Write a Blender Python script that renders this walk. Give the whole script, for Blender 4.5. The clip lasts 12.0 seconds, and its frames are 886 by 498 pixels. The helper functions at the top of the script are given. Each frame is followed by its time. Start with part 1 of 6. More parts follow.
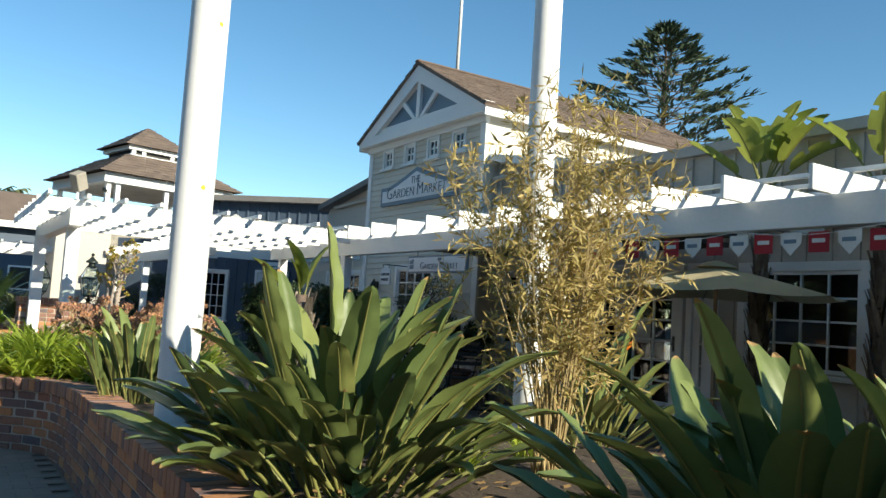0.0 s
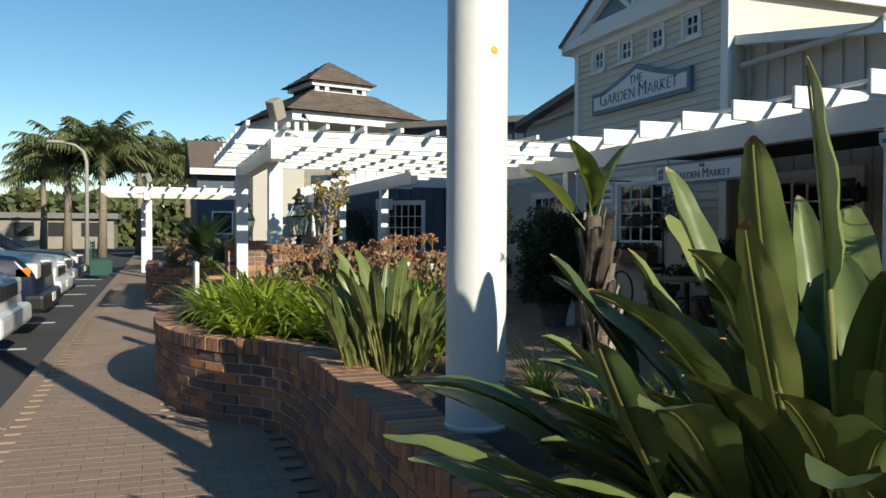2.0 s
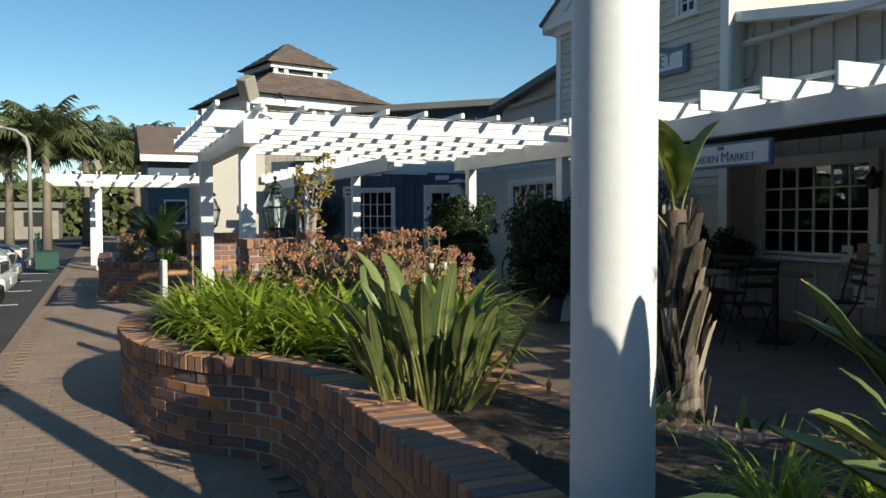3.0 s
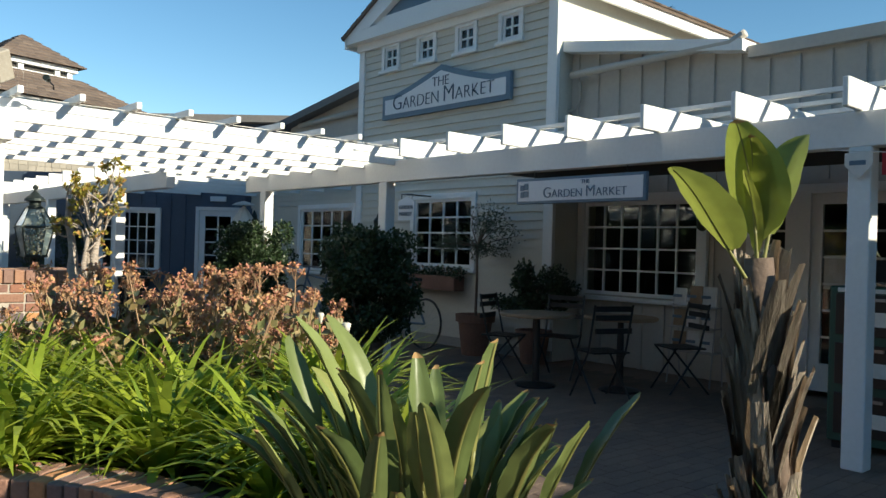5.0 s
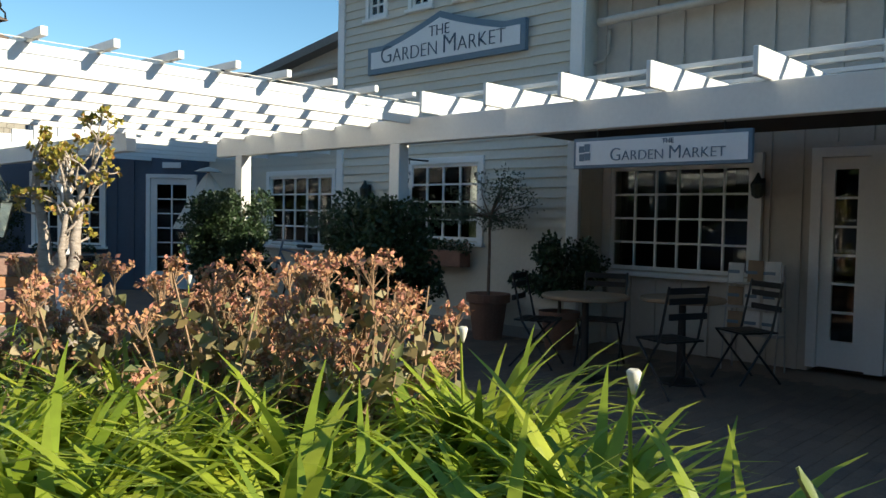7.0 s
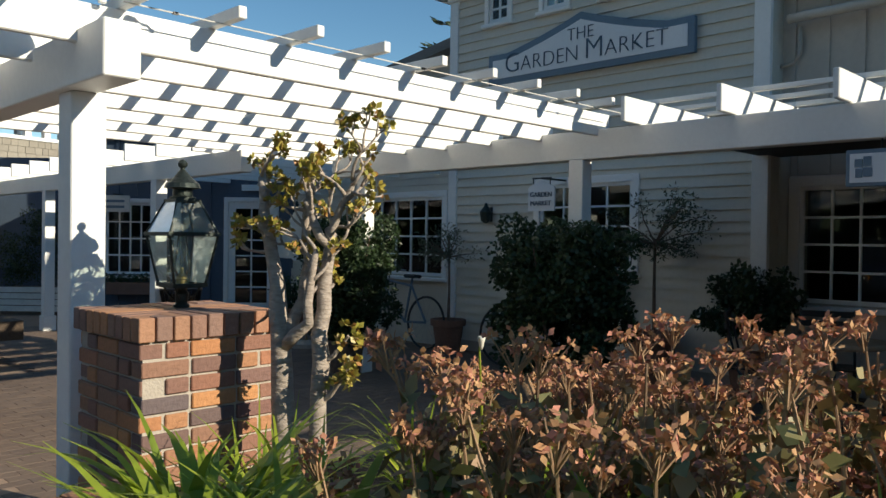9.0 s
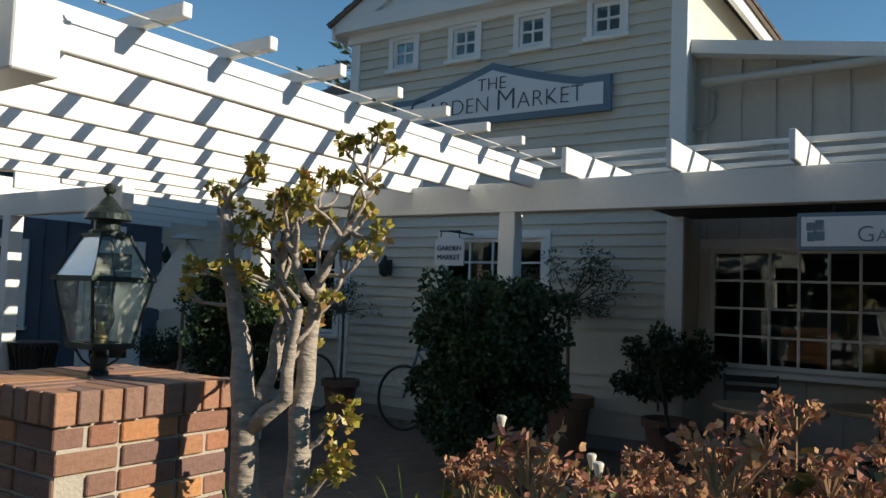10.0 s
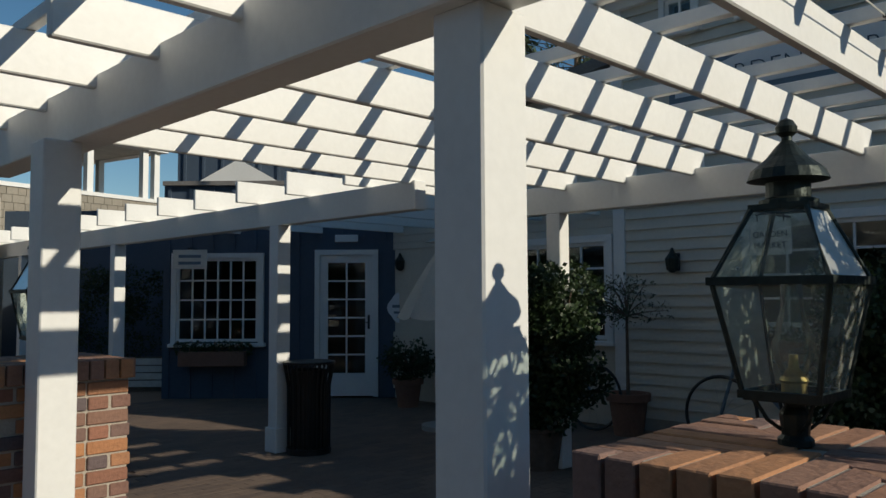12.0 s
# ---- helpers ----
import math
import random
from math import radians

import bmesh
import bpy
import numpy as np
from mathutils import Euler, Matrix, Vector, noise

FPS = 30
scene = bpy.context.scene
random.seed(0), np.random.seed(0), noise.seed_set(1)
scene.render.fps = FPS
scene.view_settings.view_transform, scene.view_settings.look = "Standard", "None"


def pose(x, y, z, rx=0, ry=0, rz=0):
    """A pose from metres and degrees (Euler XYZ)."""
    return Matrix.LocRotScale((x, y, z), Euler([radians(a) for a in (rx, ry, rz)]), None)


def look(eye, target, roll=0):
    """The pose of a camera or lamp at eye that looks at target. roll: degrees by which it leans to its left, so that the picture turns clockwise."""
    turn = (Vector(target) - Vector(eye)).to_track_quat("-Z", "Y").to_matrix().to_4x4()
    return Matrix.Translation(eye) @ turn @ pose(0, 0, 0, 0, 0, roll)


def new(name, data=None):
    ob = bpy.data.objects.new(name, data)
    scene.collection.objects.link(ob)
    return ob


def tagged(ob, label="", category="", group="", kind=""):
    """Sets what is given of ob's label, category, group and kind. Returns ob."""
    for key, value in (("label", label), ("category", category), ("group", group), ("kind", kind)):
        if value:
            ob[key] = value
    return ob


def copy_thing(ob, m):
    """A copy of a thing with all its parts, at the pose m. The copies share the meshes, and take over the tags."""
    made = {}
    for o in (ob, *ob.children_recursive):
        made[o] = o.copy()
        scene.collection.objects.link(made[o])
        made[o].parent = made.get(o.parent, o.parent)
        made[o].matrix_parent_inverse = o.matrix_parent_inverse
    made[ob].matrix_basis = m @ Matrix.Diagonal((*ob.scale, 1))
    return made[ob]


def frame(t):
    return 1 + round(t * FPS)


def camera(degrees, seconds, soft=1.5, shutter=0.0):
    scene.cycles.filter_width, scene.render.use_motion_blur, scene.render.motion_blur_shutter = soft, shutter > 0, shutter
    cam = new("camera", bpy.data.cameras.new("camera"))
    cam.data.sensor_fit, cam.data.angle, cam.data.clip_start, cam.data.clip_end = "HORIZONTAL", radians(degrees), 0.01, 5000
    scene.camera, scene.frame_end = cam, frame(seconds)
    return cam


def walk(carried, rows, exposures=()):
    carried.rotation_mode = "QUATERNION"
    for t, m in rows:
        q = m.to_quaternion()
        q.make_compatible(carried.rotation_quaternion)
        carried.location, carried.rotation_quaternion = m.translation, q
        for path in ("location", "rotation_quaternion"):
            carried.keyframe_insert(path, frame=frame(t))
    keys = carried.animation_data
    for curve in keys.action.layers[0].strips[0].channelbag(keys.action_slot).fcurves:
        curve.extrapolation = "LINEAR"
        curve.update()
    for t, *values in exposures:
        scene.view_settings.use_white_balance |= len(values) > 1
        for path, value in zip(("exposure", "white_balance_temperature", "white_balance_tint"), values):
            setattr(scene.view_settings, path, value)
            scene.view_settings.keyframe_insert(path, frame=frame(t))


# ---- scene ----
cam = camera(58.4, 12.0)
PATH = [
    (0, (-2.196, 0.566, 1.275), (-1.132, 2.252, 1.436), 3.7),
    (0.5, (-2.185, 0.948, 1.284), (-1.204, 2.686, 1.411), 3.2),
    (1, (-2.094, 1.401, 1.287), (-1.284, 3.225, 1.406), 2.9),
    (1.5, (-2.122, 1.89, 1.281), (-1.4, 3.755, 1.281), 1.1),
    (2, (-2.109, 2.347, 1.259), (-1.427, 4.226, 1.216), 0.3),
    (2.5, (-2.126, 2.833, 1.283), (-1.412, 4.699, 1.206), 0.1),
    (3, (-2.22, 3.228, 1.307), (-1.429, 5.063, 1.23), -0.1),
    (3.5, (-2.262, 3.76, 1.314), (-1.353, 5.542, 1.275), 0.1),
    (5.5, (-2.22, 5.095, 1.362), (-0.758, 6.459, 1.324), 1.2),
    (6, (-2.235, 5.522, 1.385), (-0.674, 6.77, 1.309), 0.8),
    (6.5, (-2.1, 5.938, 1.331), (-0.537, 7.185, 1.285), 1.9),
    (7, (-2.067, 6.269, 1.373), (-0.621, 7.649, 1.295), 1.1),
    (7.5, (-2.087, 6.786, 1.411), (-0.764, 8.284, 1.348), 1.0),
    (7.7, (-2.114, 6.913, 1.419), (-0.83, 8.446, 1.387), 0.5),
    (9.3, (-2.213, 8.341, 1.412), (-0.73, 9.683, 1.423), 1.3),
    (9.5, (-2.173, 8.477, 1.41), (-0.639, 9.758, 1.471), 1.6),
    (10, (-2.127, 8.876, 1.404), (-0.478, 10.002, 1.526), 2.2),
    (10.5, (-2.14, 9.29, 1.404), (-0.518, 10.456, 1.517), 1.4),
    (11, (-2.125, 9.745, 1.402), (-0.614, 11.049, 1.534), 0.8),
    (11.5, (-2.144, 10.21, 1.402), (-0.675, 11.563, 1.502), 0.4),
    (12, (-2.159, 10.659, 1.396), (-0.741, 12.065, 1.515), -0.3),
]
walk(cam, [(t, look(eye, target, roll)) for t, eye, target, roll in PATH],
     [(0, 0.78, 6480, 2), (1.5, 0.33, 6400, 2), (2.5, 0.2, 6400, 2), (3.5, 0.28, 6450, 2), (5.5, 0.86, 6650, 3), (6.5, 0.95, 6650, 3), (7.5, 0.66, 6650, 4), (9.5, 0.3, 6700, 5), (10.5, 0.22, 6700, 5), (11.2, -0.18, 6750, 5), (12, -0.48, 6520, 5)])

# ---- world, sun ----
SUN_EL, SUN_ROT = radians(24), radians(160.5)
world = bpy.data.worlds.new("sky")
scene.world = world
world.use_nodes = True
wn = world.node_tree
sky = wn.nodes.new("ShaderNodeTexSky")
sky.sky_type, sky.sun_disc = "NISHITA", False
sky.sun_elevation, sky.sun_rotation = SUN_EL, SUN_ROT
sky.altitude = 1200
sky.air_density, sky.dust_density, sky.ozone_density = 1.0, 0.0, 1.2
wn.nodes["Background"].inputs["Strength"].default_value = 0.102
clear_air = wn.nodes.new("ShaderNodeHueSaturation")  # very clear, deep blue air
clear_air.inputs["Hue"].default_value, clear_air.inputs["Saturation"].default_value = 0.495, 1.22
wn.links.new(sky.outputs[0], clear_air.inputs["Color"])
wn.links.new(clear_air.outputs[0], wn.nodes["Background"].inputs["Color"])
sun_data = bpy.data.lights.new("sun", "SUN")
sun_data.energy, sun_data.angle, sun_data.color = 5.0, radians(0.5), (1.0, 0.89, 0.74)
sun_way = Vector((math.sin(SUN_ROT) * math.cos(SUN_EL), math.cos(SUN_ROT) * math.cos(SUN_EL), math.sin(SUN_EL)))
new("sun", sun_data).matrix_world = look(sun_way * 60, (0, 0, 0))


# ---- materials ----
def material(name, base, rough=0.6, var=0.12, grain=40.0, patch=1.5, bump=0.15, metal=0.0, spec=0.5, ramp=None, per="", through_light=0.0, stretch=(1, 1, 1)):
    """A procedural paint, wood, stone or leaf: grain and patches over a base colour; per: 'object' or 'island' picks a tone from the ramp."""
    m = bpy.data.materials.new(name)
    m.use_nodes = True
    t = m.node_tree
    n, l = t.nodes, t.links
    bsdf = n["Principled BSDF"]
    co = n.new("ShaderNodeTexCoord")
    mp = n.new("ShaderNodeMapping")
    mp.inputs["Scale"].default_value = stretch
    l.new(co.outputs["Object"], mp.inputs[0])
    fine, wide = n.new("ShaderNodeTexNoise"), n.new("ShaderNodeTexNoise")
    fine.inputs["Scale"].default_value, wide.inputs["Scale"].default_value = grain, patch
    fine.inputs["Detail"].default_value, wide.inputs["Detail"].default_value = 5, 4
    l.new(mp.outputs[0], fine.inputs["Vector"])
    l.new(mp.outputs[0], wide.inputs["Vector"])
    add = n.new("ShaderNodeMath")
    add.operation = "ADD"
    l.new(fine.outputs[0], add.inputs[0])
    l.new(wide.outputs[0], add.inputs[1])
    rng = n.new("ShaderNodeMapRange")
    rng.inputs["From Min"].default_value, rng.inputs["From Max"].default_value = 0.6, 1.4
    rng.inputs["To Min"].default_value, rng.inputs["To Max"].default_value = 1 - var, 1 + var
    l.new(add.outputs[0], rng.inputs["Value"])
    if ramp:
        pick = n.new("ShaderNodeObjectInfo") if per == "object" else n.new("ShaderNodeNewGeometry")
        cr = n.new("ShaderNodeValToRGB")
        cr.color_ramp.interpolation = "LINEAR"
        while len(cr.color_ramp.elements) < len(ramp):
            cr.color_ramp.elements.new(0.5)
        for i, c in enumerate(ramp):
            cr.color_ramp.elements[i].position = i / max(1, len(ramp) - 1)
            cr.color_ramp.elements[i].color = (*c, 1)
        l.new(pick.outputs["Random"] if per == "object" else pick.outputs["Random Per Island"], cr.inputs[0])
        colour = cr.outputs[0]
    else:
        rgb = n.new("ShaderNodeRGB")
        rgb.outputs[0].default_value = (*base, 1)
        colour = rgb.outputs[0]
    mul = n.new("ShaderNodeVectorMath")
    mul.operation = "SCALE"
    l.new(colour, mul.inputs[0])
    l.new(rng.outputs[0], mul.inputs["Scale"])
    l.new(mul.outputs[0], bsdf.inputs["Base Color"])
    bsdf.inputs["Roughness"].default_value, bsdf.inputs["Metallic"].default_value = rough, metal
    bsdf.inputs["Specular IOR Level"].default_value = spec
    if bump:
        b = n.new("ShaderNodeBump")
        b.inputs["Strength"].default_value, b.inputs["Distance"].default_value = bump, 0.01
        l.new(fine.outputs[0], b.inputs["Height"])
        l.new(b.outputs[0], bsdf.inputs["Normal"])
    if through_light:
        tr, mix = n.new("ShaderNodeBsdfTranslucent"), n.new("ShaderNodeMixShader")
        l.new(mul.outputs[0], tr.inputs["Color"])
        mix.inputs[0].default_value = through_light
        l.new(bsdf.outputs[0], mix.inputs[1])
        l.new(tr.outputs[0], mix.inputs[2])
        l.new(mix.outputs[0], n["Material Output"].inputs["Surface"])
    return m


def glass_material(name, tint=(0.9, 0.95, 0.93), rough=0.0, dust=0.0, ior=1.5):
    m = bpy.data.materials.new(name)
    m.use_nodes = True
    t = m.node_tree
    n, l = t.nodes, t.links
    n.remove(n["Principled BSDF"])
    clear, gloss, mix, fr = n.new("ShaderNodeBsdfTransparent"), n.new("ShaderNodeBsdfGlossy"), n.new("ShaderNodeMixShader"), n.new("ShaderNodeFresnel")
    clear.inputs[0].default_value = (*tint, 1)
    gloss.inputs["Roughness"].default_value = rough
    fr.inputs[0].default_value = ior
    l.new(fr.outputs[0], mix.inputs[0])
    l.new(clear.outputs[0], mix.inputs[1])
    l.new(gloss.outputs[0], mix.inputs[2])
    if dust:
        film, over, cloud = n.new("ShaderNodeBsdfDiffuse"), n.new("ShaderNodeMixShader"), n.new("ShaderNodeTexNoise")
        film.inputs[0].default_value = (0.55, 0.58, 0.52, 1)
        cloud.inputs["Scale"].default_value = 6
        amount = n.new("ShaderNodeMapRange")
        amount.inputs["From Min"].default_value, amount.inputs["From Max"].default_value = 0.3, 0.7
        amount.inputs["To Min"].default_value, amount.inputs["To Max"].default_value = dust * 0.5, dust * 1.5
        l.new(cloud.outputs[0], amount.inputs["Value"])
        l.new(amount.outputs[0], over.inputs[0])
        l.new(mix.outputs[0], over.inputs[1])
        l.new(film.outputs[0], over.inputs[2])
        mix = over
    l.new(mix.outputs[0], n["Material Output"].inputs["Surface"])
    return m


BRICKS = [(0.105, 0.088, 0.092), (0.29, 0.13, 0.08), (0.165, 0.11, 0.10), (0.45, 0.20, 0.085), (0.125, 0.10, 0.105), (0.33, 0.145, 0.09), (0.51, 0.245, 0.10), (0.20, 0.105, 0.09)]
WHITE = material("white_paint", (0.80, 0.80, 0.78), 0.5, 0.05, 30, 2.0, 0.06)
WHITE_OLD = material("weathered_white_paint", (0.66, 0.64, 0.59), 0.7, 0.2, 18, 3.0, 0.3)
SIDING = material("cream_grey_siding_paint", (0.60, 0.57, 0.49), 0.6, 0.07, 25, 1.2, 0.08)
BATTEN = material("warm_grey_board_paint", (0.50, 0.46, 0.40), 0.65, 0.08, 20, 1.0, 0.1)
BLUE = material("slate_blue_paint", (0.065, 0.093, 0.135), 0.6, 0.12, 20, 1.2, 0.1)
SIGNBLUE = material("sign_blue_grey_paint", (0.13, 0.19, 0.25), 0.5, 0.08, 30, 2, 0.05)
SIGNWHITE = material("sign_white_paint", (0.72, 0.74, 0.76), 0.5, 0.04, 30, 2, 0.03)
SIGNTEXT = material("sign_lettering_paint", (0.045, 0.085, 0.13), 0.5, 0.05, 30, 2, 0.0)
BRICK = material("mixed_red_brown_brick", (0.3, 0.14, 0.08), 0.85, 0.22, 60, 7, 0.5, ramp=BRICKS, per="object")
BRICK_JOINED = material("mixed_brick_joined", (0.3, 0.14, 0.08), 0.85, 0.22, 60, 7, 0.5, ramp=BRICKS, per="island")
CAPBRICK = material("brown_cap_brick", (0.3, 0.15, 0.1), 0.85, 0.2, 60, 7, 0.5, ramp=[(0.24, 0.14, 0.11), (0.36, 0.18, 0.105), (0.19, 0.125, 0.11), (0.50, 0.24, 0.11), (0.22, 0.14, 0.12)], per="object")
MORTAR = material("pale_mortar", (0.42, 0.37, 0.31), 0.95, 0.15, 90, 5, 0.5)
PAVER = material("brown_clay_paver", (0.3, 0.2, 0.15), 0.8, 0.2, 50, 1.2, 0.35, ramp=[(0.31, 0.218, 0.157), (0.335, 0.235, 0.168), (0.295, 0.207, 0.15), (0.345, 0.243, 0.175)], per="island")
PAVER_ONE = material("brown_clay_paver_single", (0.3, 0.2, 0.15), 0.8, 0.2, 50, 1.2, 0.35, ramp=[(0.31, 0.218, 0.157), (0.335, 0.235, 0.168), (0.295, 0.207, 0.15), (0.345, 0.243, 0.175)], per="object")
# walk paver tones darkened for the forecourt, in place of porch shade
PAVER_COURT = material("shade_toned_court_paver", (0.2, 0.14, 0.1), 0.8, 0.25, 50, 1.0, 0.35, ramp=[(0.15, 0.108, 0.082), (0.175, 0.124, 0.092), (0.135, 0.097, 0.076), (0.19, 0.135, 0.099)], per="island")
SAND = material("dusty_joint_sand", (0.28, 0.2, 0.145), 0.95, 0.2, 60, 1.0, 0.4)
ASPHALT = material("worn_asphalt", (0.055, 0.055, 0.058), 0.9, 0.3, 90, 0.6, 0.6)
CONCRETE = material("grey_concrete", (0.36, 0.34, 0.31), 0.9, 0.15, 50, 1.0, 0.3)
LINEPAINT = material("road_line_paint", (0.6, 0.6, 0.58), 0.8, 0.3, 40, 3, 0.2)
SOIL = material("dark_planter_soil", (0.07, 0.05, 0.035), 0.95, 0.4, 40, 4, 0.8)
SHINGLE = material("brown_roof_shingle", (0.17, 0.12, 0.09), 0.85, 0.25, 30, 2, 0.5, ramp=[(0.10, 0.075, 0.06), (0.155, 0.115, 0.09), (0.125, 0.09, 0.07), (0.18, 0.135, 0.105)], per="island")
ROOFGREY = material("grey_flat_roofing", (0.2, 0.19, 0.18), 0.9, 0.2, 30, 1, 0.3)
WALLSHINGLE = material("beige_wall_shingle", (0.29, 0.26, 0.215), 0.85, 0.15, 30, 2, 0.3, ramp=[(0.26, 0.235, 0.195), (0.32, 0.29, 0.24), (0.29, 0.26, 0.215)], per="island")
# near-black colour stands in for the dimness of the unlit shop rooms
DARK = material("dark_for_dim_places", (0.05, 0.045, 0.04), 0.8, 0.2, 10, 1, 0.1)
BLACK = material("black_powder_coat", (0.015, 0.015, 0.016), 0.4, 0.15, 40, 3, 0.1)
BRONZE = material("aged_dark_bronze", (0.035, 0.045, 0.04), 0.45, 0.4, 50, 8, 0.25, metal=0.6)
GLASS = glass_material("window_glass")
LANTERN_GLASS = glass_material("dusty_lantern_glass", (0.86, 0.92, 0.88), 0.35, 0.2, 1.2)
CHIMNEY = glass_material("clear_lamp_chimney", (0.93, 0.95, 0.92), 0.03, 0.08, 1.5)
BRASS = material("tarnished_brass", (0.55, 0.40, 0.16), 0.4, 0.2, 40, 6, 0.1, metal=0.8)
YELLOW = material("yellow_stain", (0.6, 0.42, 0.03), 0.7, 0.2, 60, 9, 0.0)
TERRACOTTA = material("weathered_terracotta", (0.22, 0.12, 0.085), 0.85, 0.2, 40, 4, 0.3)


# ---- building helpers ----
def part(name, bm, mat, parent=None, label="", smooth=False):
    """Links a bmesh as one mesh object under a thing or a part."""
    me = bpy.data.meshes.new(name)
    bmesh.ops.recalc_face_normals(bm, faces=bm.faces)
    bm.to_mesh(me)
    bm.free()
    me.materials.append(mat)
    if smooth:
        for p in me.polygons:
            p.use_smooth = True
    ob = new(name, me)
    ob.parent = parent
    if label:
        ob["label"] = label
    return ob


def piece(name, me, parent, m):
    """One more object on a shared mesh, at the pose m."""
    ob = new(name, me)
    ob.parent = parent
    ob.matrix_basis = m
    return ob


def thing(name, m, label, category, group="", kind=""):
    ob = new(name)
    ob.empty_display_size = 0.1
    ob.matrix_basis = m
    return tagged(ob, label, category, group, kind)


def box(bm, x0, x1, y0, y1, z0, z1, m=None):
    v = [bm.verts.new((x, y, z)) for x in (x0, x1) for y in (y0, y1) for z in (z0, z1)]
    if m is not None:
        for a in v:
            a.co = m @ a.co
    for f in ((0, 1, 3, 2), (4, 6, 7, 5), (0, 4, 5, 1), (2, 3, 7, 6), (0, 2, 6, 4), (1, 5, 7, 3)):
        bm.faces.new([v[i] for i in f])
    return bm


def boxes(*dims):
    bm = bmesh.new()
    for d in dims:
        box(bm, *d)
    return bm


def bevelled(bm, r, seg=1):
    bmesh.ops.bevel(bm, geom=list(bm.edges), offset=r, segments=seg, affect="EDGES", profile=0.5)
    return bm


def mesh_of(bm, mat, name="mesh"):
    me = bpy.data.meshes.new(name)
    bmesh.ops.recalc_face_normals(bm, faces=bm.faces)
    bm.to_mesh(me)
    bm.free()
    me.materials.append(mat)
    return me


def tube(bm, pts, radii, seg=8, cap=True):
    """A round tube through points, with a radius at each."""
    pts = [Vector(p) for p in pts]
    rings, up = [], Vector((0.3, 0.2, 1)).normalized()
    for i, p in enumerate(pts):
        d = (pts[min(i + 1, len(pts) - 1)] - pts[max(i - 1, 0)]).normalized()
        a = d.cross(up)
        if a.length < 0.05:
            a = d.cross(Vector((1, 0, 0)))
        a.normalize()
        b = d.cross(a)
        rings.append([bm.verts.new(p + (a * math.cos(k * math.tau / seg) + b * math.sin(k * math.tau / seg)) * radii[i]) for k in range(seg)])
    for r, s in zip(rings, rings[1:]):
        for k in range(seg):
            bm.faces.new((r[k], r[(k + 1) % seg], s[(k + 1) % seg], s[k]))
    if cap:
        bm.faces.new(rings[0][::-1])
        bm.faces.new(rings[-1])
    return bm


def lathe(bm, profile, seg=20, at=(0, 0, 0)):
    """Turns (radius, height) pairs round the z axis."""
    rings = []
    for r, z in profile:
        rings.append([bm.verts.new((at[0] + r * math.cos(k * math.tau / seg), at[1] + r * math.sin(k * math.tau / seg), at[2] + z)) for k in range(seg)])
    for r, s in zip(rings, rings[1:]):
        for k in range(seg):
            bm.faces.new((r[k], r[(k + 1) % seg], s[(k + 1) % seg], s[k]))
    bm.faces.new(rings[0][::-1])
    bm.faces.new(rings[-1])
    return bm


def prism(bm, outline, y0, y1):
    """A slab of the outline (x, z) from y0 to y1."""
    a = [bm.verts.new((x, y0, z)) for x, z in outline]
    b = [bm.verts.new((x, y1, z)) for x, z in outline]
    bm.faces.new(a)
    bm.faces.new(b[::-1])
    for i in range(len(a)):
        j = (i + 1) % len(a)
        bm.faces.new((a[i], b[i], b[j], a[j]))
    return bm


def holed(bm, x0, x1, z0, z1, y0, y1, holes):
    """A wall slab with rectangular holes (x0, x1, z0, z1) through it."""
    xs = sorted({x0, x1, *[h[0] for h in holes], *[h[1] for h in holes]})
    zs = sorted({z0, z1, *[h[2] for h in holes], *[h[3] for h in holes]})
    for a, b in zip(xs, xs[1:]):
        for c, d in zip(zs, zs[1:]):
            mx, mz = (a + b) / 2, (c + d) / 2
            if x0 < mx < x1 and z0 < mz < z1 and not any(h[0] < mx < h[1] and h[2] < mz < h[3] for h in holes):
                box(bm, a, b, y0, y1, c, d)
    bmesh.ops.remove_doubles(bm, verts=bm.verts, dist=1e-4)
    inner = [f for f in bm.faces if len(f.verts) == 4 and any(g is not f and set(g.verts) == set(f.verts) for g in f.verts[0].link_faces)]
    bmesh.ops.delete(bm, geom=inner, context="FACES_ONLY")
    return bm


def split_runs(x0, x1, z, holes, pad=0.0):
    """The stretches of a course at height z that lie outside the holes."""
    runs = [(x0, x1)]
    for h in holes:
        if h[2] - pad < z < h[3] + pad:
            nxt = []
            for a, b in runs:
                if h[1] <= a or h[0] >= b:
                    nxt.append((a, b))
                else:
                    if h[0] > a + 0.02:
                        nxt.append((a, h[0]))
                    if h[1] < b - 0.02:
                        nxt.append((h[1], b))
            runs = nxt
    return runs


